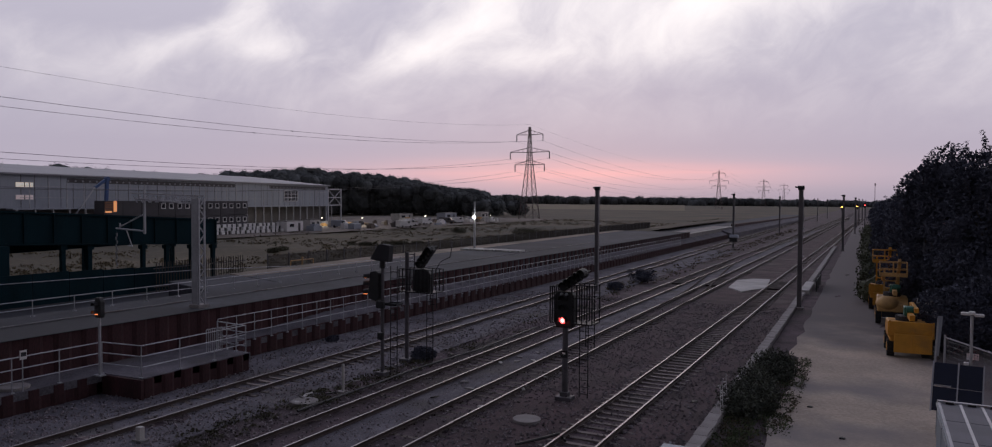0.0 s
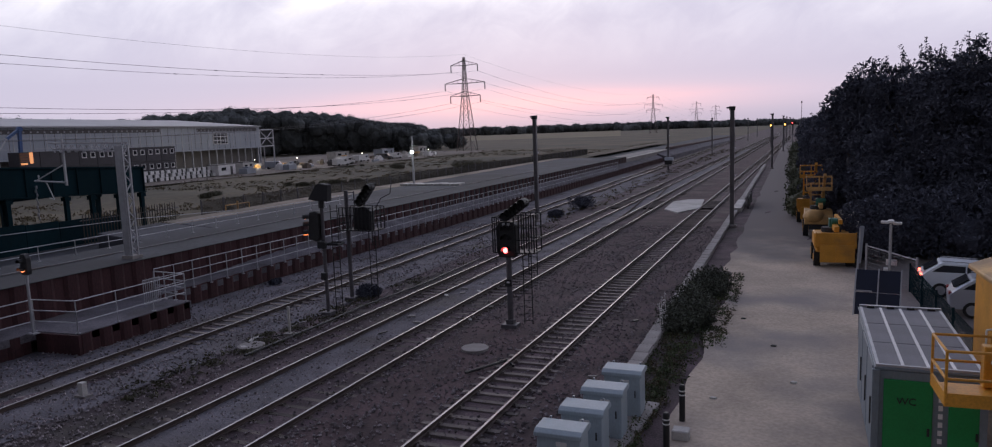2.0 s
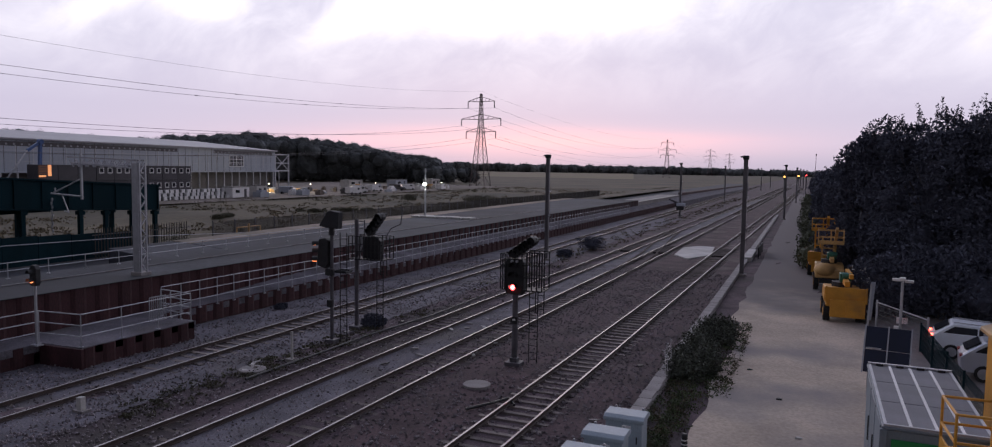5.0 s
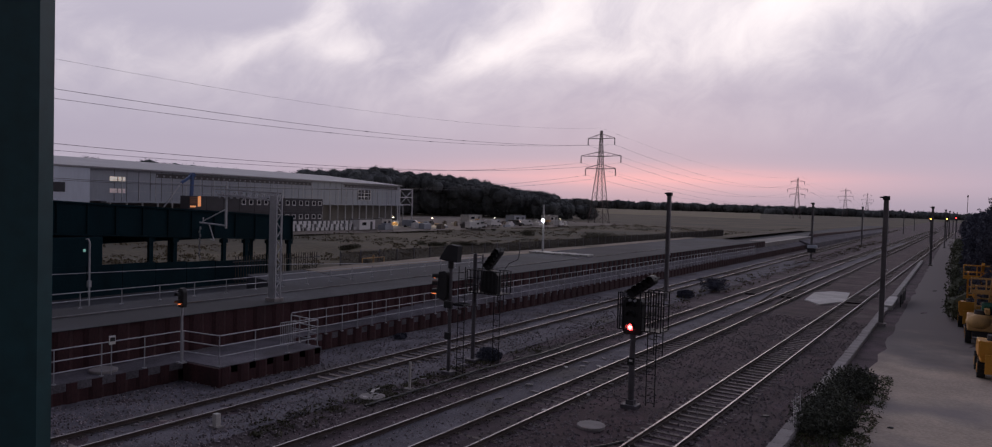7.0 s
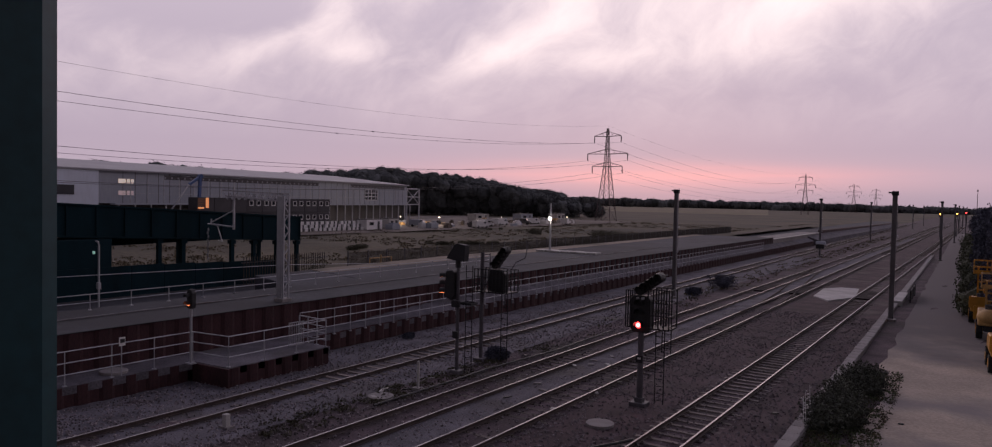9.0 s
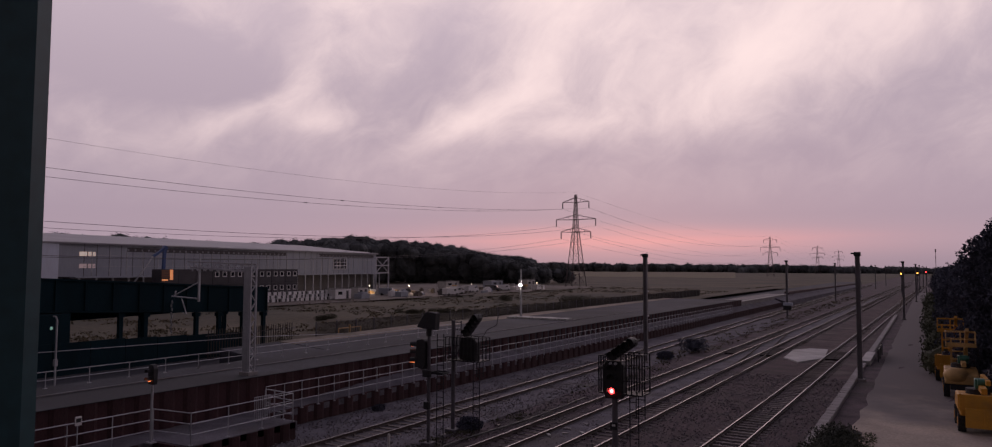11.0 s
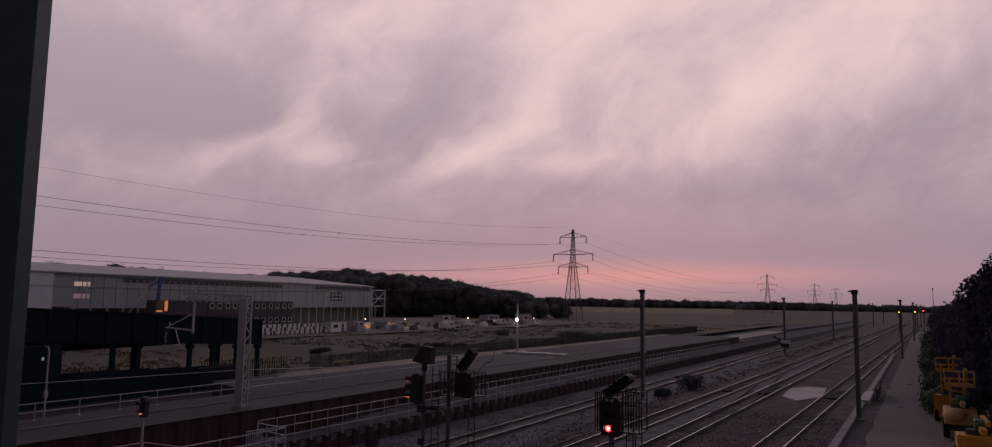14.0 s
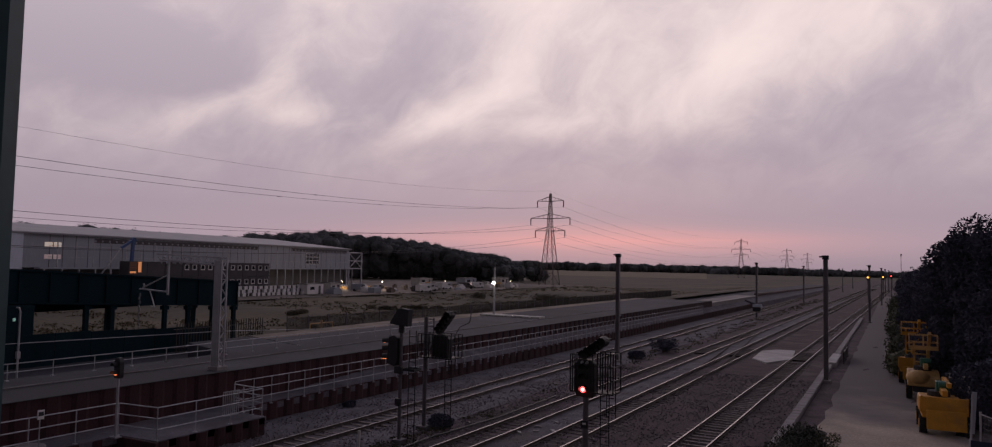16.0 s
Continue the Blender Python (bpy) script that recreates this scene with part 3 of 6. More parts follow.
# a crossover between the two middle lines
cross = thing("crossover", (0, 0, 0), "turnout rails crossing from one middle track to the next", "railway track", "", "structure")
for s in (-0.7535, 0.7535):
    line = []
    for j in range(25):
        u = j / 24
        k = u * u * (3 - 2 * u)
        y = 58 + 52 * u
        line.append((-14.70 + 0.0150 * y + (-3.5) * k + s, y, 0.077))
    part("rail", rail_mesh(line), [M_RUSTRAIL, M_RUSTRAIL], cross)


# ---------------------------------------------------------------- retaining walls and platforms
def pile_mesh(h, w=1.2, depth=0.3):
    p = [(0, 0), (0.14 * w, depth), (0.5 * w, depth), (0.64 * w, 0), (w, 0), (w, -0.03), (0.64 * w - 0.02, -0.03), (0.5 * w, depth - 0.03), (0.14 * w, depth - 0.03), (0, -0.03)]
    return G().prism([(d, y) for y, d in p], "z", -0.3, h).mesh("sheet_pile", M_PILE)


PILE1, PILE2, PILE0 = pile_mesh(0.95, 1.2, 0.07), pile_mesh(2.6, 1.25, 0.08), pile_mesh(0.85, 1.0, 0.07)
PILES = []


def pile_wall(name, x0, y0, y1, mesh, step, label, drifting=True):
    wall = thing(name, (0, 0, 0), label, "retaining wall", "", "structure")
    PILES.append((wall, x0, y0, y1, mesh, step, drifting))
    return wall


def handrail(label, pts, h=1.15, rails=3, gap=2.0, r=0.028, group="handrails"):
    """Posts and rails along a line of places."""
    rail = thing("handrail", pts[0], label, "handrail", group)
    o = Vector(pts[0])
    post = G().tube((0, 0, 0), (0, 0, h), r * 1.05, 6).cbox(0, 0, 0.02, 0.14, 0.14, 0.04).mesh("post", M_GALV)
    for p, q in zip(pts, pts[1:]):
        p, q = Vector(p) - o, Vector(q) - o
        n = max(1, round((q - p).length / gap))
        for i in range(n + 1):
            part("post", post, None, rail, at=p + (q - p) * (i / n))
        for k in range(rails):
            z = h * (1 - k / rails)
            part("bar", G().tube(p + Vector((0, 0, z)), q + Vector((0, 0, z)), r, 6), M_GALV, rail)
    return rail


W1 = lambda y: drift(-29.4, y)
W2 = lambda y: drift(-30.95, y)
pile_wall("retaining_wall_low", -29.4, 26.5, 172, PILE1, 1.2, "low rust-brown sheet pile wall below a handrail")
pile_wall("retaining_wall_high", -30.95, -12, 140, PILE2, 1.25, "rust-brown sheet pile wall holding the upper deck")
pile_wall("walkway_edge_wall", -27.0, 20.4, 26.5, PILE0, 1.0, "rust-brown sheet piles edging the walkway", False)
pile_wall("walkway_edge_wall_set_back", -29.3, -2, 20.3, PILE0, 1.0, "rust-brown sheet piles edging the walkway", False)
g = G().prism([(-29.3, 20.3), (-26.85, 20.42), (-26.85, 20.30), (-29.2, 20.18)], "z", -0.2, 0.85)
solid("walkway_corner_wall", g, M_PILE, "rust-brown sheet pile corner of the walkway", "retaining wall", kind="structure")

g = G()
g.prism([(W2(-10), -10), (-29.25, -10), (-29.25, 20.33), (-27.0, 20.45), (-27.0, 26.5), (W1(26.5), 26.5), (W1(172) - 0.05, 172), (W2(172), 172)], "z", 0.55, 0.88)
solid("lower_walkway", g, M_BALLAST2, "grey stone walkway between the two sheet pile walls", "platform", kind="structure")
g = G()
g.prism([(-37.0, -14), (W2(-14) - 0.02, -14), (W2(140), 140), (-42.3, 140), (-42.0, 110), (-41.6, 40.5), (-37.2, 39.0)], "z", 0.2, 2.6)
solid("upper_deck", g, M_DECK, "broad grey stone-covered upper deck, empty of track", "platform", kind="structure", bevel=0.03)
solid("earth_strip", G().prism([(-41.62, 40.5), (-42.02, 110), (-42.3, 140), (-44.5, 140), (-44.3, 100), (-45.2, 60), (-44.2, 41.2)], "z", 0.6, 2.61), M_EARTH, "pale strip of bare earth beside the deck", "ground", kind="structure", bevel=0.04)
solid("earth_ramp", G().prism([(-37.25, 39.0), (-41.6, 40.45), (-44.2, 41.1), (-44.0, 35.5), (-37.1, 33.0)], "z", 0.6, 2.58), M_DECK, "grey stone ramp filling beside the deck", "ground", kind="structure", bevel=0.04)
solid("terrace", G().box(-54.5, -14, 0.0, -37.05, 47.4, 1.3), M_DECK, "grey stone ground behind the upper deck", "ground", kind="structure")
g = G()
g.prism([(W2(-14) - 0.30, -14), (W2(-14) + 0.12, -14), (W2(140) + 0.12, 140), (W2(140) - 0.30, 140)], "z", 2.604, 2.635)
solid("deck_coping", g, M_DECK, "grey stone coping on the sheet pile wall", "coping", kind="structure", bevel=0.01)
g = G().prism([(drift(-36.0, 140), 140.1), (W2(140), 140.1), (W2(189), 189), (drift(-36.0, 189), 189)], "z", 0.0, 2.25)
solid("far_platform", g, M_CONC, "grey new concrete platform further down the line", "platform", kind="structure", bevel=0.04)
g = G().prism([(W2(140) - 0.5, 140.15), (W2(140) + 0.1, 140.15), (W2(189) + 0.1, 188.9), (W2(189) - 0.5, 188.9)], "z", 2.255, 2.33)
solid("far_platform_edge", g, M_CONCPALE, "pale concrete edge of the far platform", "coping", kind="structure", bevel=0.01)
g = G().prism([(-43, 140.1), (drift(-36.05, 140), 140.1), (drift(-36.05, 190), 190), (drift(-33.3, 420), 420), (-40, 420)], "z", 0.0, 1.6)
solid("far_formation", g, M_DECK, "grey stone formation beyond the deck", "platform", kind="structure", bevel=0.05)
g = G()
a, b = (drift(-31.0, 191), 191, 2.75), (drift(-31.0, 363), 363, 1.85)
g.add([(a[0] - 1, a[1], 0), (a[0], a[1], 0), (b[0], b[1], 0), (b[0] - 1, b[1], 0), (a[0] - 1, a[1], a[2]), (a[0], a[1], a[2]), (b[0], b[1], b[2]), (b[0] - 1, b[1], b[2])],
      [(3, 2, 1, 0), (4, 5, 6, 7), (0, 1, 5, 4), (1, 2, 6, 5), (2, 3, 7, 6), (3, 0, 4, 7)])
bank_top = [(drift(-28.7, 172.5), 172.5, 1.1), (drift(-28.7, 363), 363, 0.7), (drift(-30.95, 363), 363, 1.45), (drift(-30.95, 191), 191, 2.1), (drift(-30.9, 172.5), 172.5, 1.9)]
far_bank = G().add([*bank_top, *[(x, y, -0.05) for x, y, z in bank_top]], [(0, 1, 2, 3, 4), (9, 8, 7, 6, 5), *[(i + 5, (i + 1) % 5 + 5, (i + 1) % 5, i) for i in range(5)]])
solid("far_ballast_bank", far_bank, M_BALLAST2, "grey ballast banked against the far wall", "ground", kind="structure")
solid("far_dark_wall", g, M_PILE, "long dark low wall in the distance", "wall", kind="structure", bevel=0.04)

g = G()
n, rows = 6, 60
for j in range(rows + 1):
    y = 29 + (172 - 29) * (j / rows) ** 1.6
    crest = 0.86 + 0.72 * min(1.0, (y - 29) / 14)
    g.v += [(W1(y) - 0.12 + (W2(y) + 0.14 - W1(y)) * i / n, y, 0.885 + (crest - 0.885) * (i / n) ** 0.8 + 0.04 * noise.noise((i * 0.7, y * 0.6, 4))) for i in range(n + 1)]
g.f = [(j * (n + 1) + i, j * (n + 1) + i + 1, (j + 1) * (n + 1) + i + 1, (j + 1) * (n + 1) + i) for j in range(rows) for i in range(n)]
g.m = [0] * len(g.f)
solid("ballast_bank", g, M_BALLAST2, "grey ballast banked up against the upper sheet pile wall", "ground", kind="structure", smooth=True)
handrail("galvanised tube handrail on the low sheet pile wall", [(W1(y) + 0.1, y, 0.88) for y in (26.6, 60, 100, 126)], 1.45, 3, 1.25, 0.022)
handrail("galvanised handrail stepping round the walkway corner", [(-29.3, -4, 0.88), (-29.3, 20.25, 0.88), (-27.1, 20.5, 0.88), (-27.1, 26.3, 0.88)], 1.37, 3, 1.9, 0.024)
handrail("galvanised handrail across the end of the walkway", [(-27.1, 26.3, 0.88), (W1(26.5) + 0.12, 26.55, 0.88)], 1.35, 4, 0.8)
handrail("thin galvanised handrail along the upper deck", [(-36.5, -4, 2.6), (-36.5, 28, 2.6), (-36.8, 56, 2.6)], 0.80, 2, 2.2, 0.024)
solid("deck_pipe", G().tube((-34.3, -10, 2.66), (-34.0, 100, 2.66), 0.04, 6), M_MAST, "grey pipe running along the upper deck", "pipe")
g = G()
for k in range(9):
    g.box(0, 0.12 * k, 0, 0.03, 0.12 * k + 0.03, 1.2)
g.box(0, 0, 1.16, 0.04, 1.0, 1.2).box(0, 0, 0, 0.04, 1.0, 0.05)
solid("mesh_gate", g, M_GALV, "grey galvanised mesh gate at the walkway's end", "gate", at=(-28.6, 25.2, 0.88))


# ---------------------------------------------------------------- overhead line masts
def mast(h=9.7):
    m = thing("overhead_line_mast", (0, 0, 0), "bare grey steel H-section mast with a dark cap", "mast", "line masts")
    g = G().cbox(-0.15, 0, h / 2, 0.03, 0.30, h).cbox(0.15, 0, h / 2, 0.03, 0.30, h).cbox(0, 0, h / 2, 0.27, 0.03, h)
    part("column", g, M_MAST, m)
    part("cap", G().cbox(0, 0, h - 0.1, 0.46, 0.42, 0.32).cbox(-0.3, 0, h - 0.05, 0.3, 0.12, 0.12), M_BLACK, m, "dark cap plate", 0.02)
    part("base_plate", G().cbox(0, 0, 0.05, 0.7, 0.7, 0.3), M_CONC, m, "concrete footing", 0.03)
    for z in (4.2, 6.4):
        part("bracket", G().cbox(0.22, 0, z, 0.12, 0.22, 0.12), M_GALV, m)
    return m


first = mast()
first.location = (-21.9, 63.6, 0)
for x, y, z in [(-4.58, 62.0, 0), (-3.5, 139.5, 0), (-2.6, 217, 0), (-2.4, 295, 0), (-1.65, 373, 0), (-0.3, 450, 0), (-20.9, 134, 0.1), (-20.2, 204, 0.1), (-19.6, 275, 0.2), (-18.8, 345, 0.2), (-18, 415, 0.2)]:
    copy_thing(first, pose(x, y, z))


# ---------------------------------------------------------------- signals
def ladder(parent, p, h, gap=0.38, m=M_BLACK):
    x, y, z = p
    for s in (-gap / 2, gap / 2):
        part("stile", G().tube((x + s, y, z), (x + s, y, z + h), 0.022, 6), m, parent)
    rung = G().tube((-gap / 2, 0, 0), (gap / 2, 0, 0), 0.014, 5).mesh("rung", m)
    for k in range(int(h / 0.3)):
        part("rung", rung, None, parent, at=(x, y, z + 0.3 * k + 0.2))


def cage(parent, x0, x1, y0, y1, z, h, m=M_BLACK):
    part("platform", G().box(x0, y0, z - 0.05, x1, y1, z), m, parent)
    n = max(2, int((x1 - x0) / 0.22))
    for x in [x0 + (x1 - x0) * i / n for i in range(n + 1)]:
        for y in (y0, y1):
            part("upright", G().tube((x, y, z), (x, y, z + h), 0.03, 6), m, parent)
    for k in (0.33, 0.66, 1.0):
        part("guard_rail", G().path([(x0, y0, z + h * k), (x1, y0, z + h * k), (x1, y1, z + h * k), (x0, y1, z + h * k), (x0, y0, z + h * k)], 0.02, 5), m, parent)


def hood(g, c, r, d, facing=(0, -1, 0)):
    f = Vector(facing)
    s = f.cross(Vector((0, 0, 1)))
    for k in range(-4, 5):
        a, b = math.radians(90 + k * 24 - 12), math.radians(90 + k * 24 + 12)
        p, q = s * (r * math.cos(a)) + Vector((0, 0, r * math.sin(a))), s * (r * math.cos(b)) + Vector((0, 0, r * math.sin(b)))
        c2 = Vector(c)
        g.add([c2 + p, c2 + q, c2 + q * 0.9 + f * d, c2 + p * 0.9 + f * d], [(0, 1, 2, 3)])
        g.add([c2 + p * 0.93, c2 + q * 0.93, c2 + q * 0.84 + f * d, c2 + p * 0.84 + f * d], [(3, 2, 1, 0)])
    return g


def lens(parent, c, r, core, rim, facing=(0, -1, 0)):
    c, f = Vector(c), Vector(facing)
    part("lamp", G().tube(c, c + f * 0.05, r, 14), rim, parent, "lit signal lamp")
    if core:
        part("lamp_core", G().tube(c + f * 0.05, c + f * 0.07, r * 0.5, 12), core, parent)


# main signal, showing red
s = thing("railway_signal", (-11.27, 28.8, 0), "tall dark signal on a grey post showing a red light", "railway signal", "signals")
part("post", G().tube((0, 0, 0), (0, 0, 3.2), 0.135, 14, 0.115), M_POST, s)
part("base", G().cbox(0, 0, 0.08, 0.7, 0.6, 0.22).cbox(0, 0, 0.25, 0.34, 0.34, 0.25), M_POST, s, "", 0.02)
part("identification_plate", G().cbox(0, -0.13, 2.0, 0.30, 0.03, 0.30), M_BLACK, s, "small black plate")
part("plate_bar", G().cbox(0, -0.15, 2.03, 0.14, 0.01, 0.08), M_WHITE, s)
part("head", G().prism([(-0.36, 3.12), (0.36, 3.12), (0.42, 3.3), (0.42, 4.5), (0.3, 4.65), (-0.3, 4.65), (-0.42, 4.5), (-0.42, 3.3)], "y", -0.16, 0.16), M_BLACK, s, "black head with rounded corners", 0.02)
for z in (3.45, 3.95, 4.35):
    part("hood", hood(G(), (-0.03, -0.16, z), 0.19, 0.24), M_BLACK, s)
lens(s, (-0.05, -0.17, 3.43), 0.125, E_REDCORE, E_RED)
ri = part("route_indicator", G().beam((-0.25, 0.16, 4.7), (0.95, 0.16, 5.55), 0.5, 0.04), M_BLACK, s, "slanting row of dark unlit route lamps")
for k in range(5):
    c = (-0.05 + 0.2 * k, -0.06, 4.88 + 0.14 * k)
    part("route_lamp", G().tube((c[0], -0.12, c[2]), (c[0], 0.14, c[2]), 0.22, 10), M_BLACK, ri)
    part("route_hood", hood(G(), (c[0], -0.12, c[2]), 0.21, 0.22), M_BLACK, ri)
for x in (-0.1, 0.12):
    part("small_lamp", G().tube((x, -0.17, 4.55), (x, -0.25, 4.55), 0.06, 8), M_GALV, s)
cage(s, 0.35, 1.25, -0.2, 0.75, 3.35, 1.6)
cage(s, -0.62, -0.42, -0.2, 0.5, 3.35, 1.5)
ladder(s, (0.62, 0.6, 0), 3.4)
ladder(s, (1.0, 0.3, 2.3), 1.1)

# signal seen from the side with a board on top
s = thing("railway_signal", (-20.6, 28.65, 0), "signal on a slim post with a dark board on top", "railway signal", "signals")
part("post", G().tube((0, 0, 0), (0, 0, 5.6), 0.085, 12), M_POST, s)
part("base", G().cbox(0, 0, 0.1, 0.5, 0.5, 0.22), M_POST, s, "", 0.02)
part("board", G().prism([(-0.62, 5.62), (-0.22, 5.55), (0.45, 5.52), (0.5, 6.3), (0.02, 6.36), (-0.15, 6.3)], "y", -0.18, 0.2), M_SHIELD, s, "dark angled indicator box", 0.02)
part("neck", G().tube((-0.02, 0, 5.2), (0, 0, 5.6), 0.14, 10), M_BLACK, s)
part("head", G().prism([(-0.72, 3.75), (-0.25, 3.6), (-0.1, 3.8), (-0.1, 4.95), (-0.25, 5.08), (-0.6, 5.0)], "y", -0.22, 0.22), M_BLACK, s, "black signal head", 0.03)
for z in (4.0, 4.4, 4.75):
    part("hood", hood(G(), (-0.68, -0.02, z), 0.17, 0.34, (-0.86, -0.5, 0)), M_BLACK, s)
for z, w in ((3.93, 0.22), (4.70, 0.10)):
    part("lamp", G().cbox(-0.86, -0.16, z, w, 0.12, 0.03), E_ORANGE, s, "thin glow of a lit lamp seen from the side")
part("telephone_box", G().cbox(0, -0.14, 1.95, 0.28, 0.2, 0.34), M_BLACK, s, "", 0.02)
part("junction_box", G().cbox(0, -0.16, 3.45, 0.42, 0.2, 0.32), M_BLACK, s, "", 0.02)
ladder(s, (0.42, 0.35, 0), 5.3)
cage(s, 0.1, 0.75, 0.05, 0.6, 3.45, 0.05)

s = thing("railway_signal", (-21.25, 31.7, 0), "signal on a grey post with a caged platform", "railway signal", "signals")
part("post", G().tube((0, 0, 0), (0, 0, 5.75), 0.105, 12), M_POST, s)
part("base", G().cbox(0, 0, 0.1, 0.6, 0.6, 0.22), M_POST, s, "", 0.02)
ri = part("route_indicator", G().beam((0.7, 0.16, 5.0), (1.6, 0.16, 6.1), 0.5, 0.04), M_BLACK, s, "slanting row of dark unlit route lamps")
for k in range(5):
    c = (0.85 + 0.15 * k, 0, 5.15 + 0.19 * k)
    part("route_lamp", G().tube((c[0], -0.14, c[2]), (c[0], 0.14, c[2]), 0.22, 10), M_BLACK, ri)
    part("route_hood", hood(G(), (c[0], -0.14, c[2]), 0.2, 0.2), M_BLACK, ri)
part("head", G().prism([(0.45, 3.8), (1.5, 3.72), (1.55, 4.7), (1.2, 4.95), (0.6, 4.9)], "y", -0.2, 0.2), M_BLACK, s, "black signal head", 0.03)
part("cable", G().path([(0.38, -0.2, 3.8), (0.3, -0.2, 4.1), (0.45, -0.2, 4.4), (0.42, -0.2, 4.9)], 0.05, 6), M_GALV, s, "pale coiled cable")
cage(s, -0.25, 1.75, -0.35, 0.75, 3.75, 1.15)
for x in (-0.28, 0.28):
    part("upright", G().tube((x, 0.3, 3.75), (x, 0.3, 5.7), 0.03, 6), M_POST, s)
for k in range(5):
    part("rung", G().tube((-0.28, 0.3, 4.1 + 0.38 * k), (0.28, 0.3, 4.1 + 0.38 * k), 0.02, 5), M_POST, s)
part("stay", G().path([(1.75, 0, 4.9), (2.05, 0, 5.35), (2.6, 0, 5.6), (2.75, 0, 6.4)], 0.022, 6), M_POST, s)
ladder(s, (1.1, 0.5, 0), 3.75)
ladder(s, (1.5, 0.2, 2.9), 0.9)

s = thing("railway_signal", (-29.0, 19.95, 0.88), "slim post signal on the walkway with an orange light", "railway signal", "signals")
part("post", G().tube((0, 0, 0), (0, 0, 2.8), 0.055, 10), M_GALV, s)
part("head", G().prism([(-0.17, 2.5), (0.17, 2.5), (0.2, 2.65), (0.2, 3.2), (0.1, 3.36), (-0.1, 3.36), (-0.2, 3.2), (-0.2, 2.65)], "y", -0.1, 0.12), M_BLACK, s, "", 0.02)
for z in (2.72, 3.05):
    part("hood", hood(G(), (-0.03, -0.1, z), 0.13, 0.2), M_BLACK, s)
lens(s, (-0.03, -0.11, 2.72), 0.10, None, E_ORANGE)
part("base", G().cbox(0, 0, 0.03, 0.4, 0.3, 0.06), M_GALV, s)

s = thing("mast_equipment_case", (-20.75, 133.3, 0), "small white and dark equipment case on a short post", "cabinet")
part("post", G().tube((0, 0, 0), (0, 0, 1.6), 0.09, 8), M_POST, s)
part("case", G().cbox(0, 0, 1.75, 1.3, 0.5, 0.7), M_BLACK, s, "dark lower case", 0.03)
part("hood", G().cbox(0.1, -0.05, 2.4, 1.5, 0.6, 0.5), M_CLADW, s, "white upper case", 0.03)
part("foot", G().cbox(0, 0, 0.1, 0.8, 0.8, 0.25), M_CONC, s, "", 0.02)
# small distant signals with lit lamps
for x, y, z, e in [(-6.7, 250, 7.0, E_AMBER), (-2.75, 268, 7.1, E_AMBER), (-0.45, 290, 7.4, E_RED)]:
    s = thing("distant_signal", (x, y, 0), "distant line signal with a lit lamp", "railway signal", "distant signals")
    part("post", G().tube((0, 0, 0), (0, 0, z), 0.12, 8), M_POST, s)
    part("head", G().cbox(0, 0, z, 0.7, 0.4, 1.6), M_BLACK, s, "", 0.05)
    part("lamp", G().tube((0, -0.21, z), (0, -0.3, z), 0.2, 12), e, s)


# ---------------------------------------------------------------- upper deck: lattice gantry, light pole, lamp
s = thing("lattice_gantry", (-31.95, 27.7, 2.6), "grey lattice steel mast carrying a lattice boom", "gantry")
s.scale = (0.84, 0.84, 0.905)
for dx0 in (-0.28, 0.28):
    for dy0 in (-0.22, 0.22):
        part("chord", G().beam((dx0, dy0, 0), (dx0, dy0, 6.5), 0.10, 0.10), M_GALV, s)
lace = G()
for k in range(12):
    z, d = 0.2 + 0.52 * k, (1 if k % 2 else -1)
    for yy in (-0.22, 0.22):
        lace.beam((-0.28 * d, yy, z), (0.28 * d, yy, z + 0.52), 0.05)
    for xx in (-0.28, 0.28):
        lace.beam((xx, -0.22 * d, z), (xx, 0.22 * d, z + 0.52), 0.05)
part("lacing", lace, M_GALV, s)
part("web_plate", G().box(-0.30, -0.285, 0.1, 0.20, -0.272, 6.45), M_GALV, s, "flat steel face plate")
boom = G()
for yy in (-0.2, 0.2):
    boom.beam((0.3, yy, 6.62), (-6.1, yy, 6.78), 0.08).beam((0.3, yy, 6.15), (-5.7, yy, 6.42), 0.08)
    for k in range(9):
        x = 0.2 - 0.68 * k
        boom.beam((x, yy, 6.62), (x - 0.34, yy, 6.2), 0.045).beam((x - 0.34, yy, 6.2), (x - 0.68, yy, 6.62), 0.045)
part("boom", boom, M_GALV, s)
part("drop_post", G().beam((-5.1, 0, 7.0), (-5.1, 0, 4.25), 0.12), M_GALV, s)
part("registration_arm", G().tube((-5.1, 0, 5.5), (-7.3, -0.3, 4.62), 0.04).tube((-5.0, 0, 4.42), (-7.6, -0.3, 4.55), 0.05).tube((-7.2, -0.3, 4.55), (-7.2, -0.3, 4.9), 0.05), M_GALV, s)
part("dropper", G().tube((-6.7, -0.2, 4.5), (-6.1, -0.2, 3.45), 0.035).tube((-6.1, -0.2, 3.45), (-6.5, -0.2, 3.5), 0.03), M_GALV, s)
part("base", G().cbox(0, 0, 0.05, 0.9, 0.8, 0.3), M_CONC, s, "", 0.02)

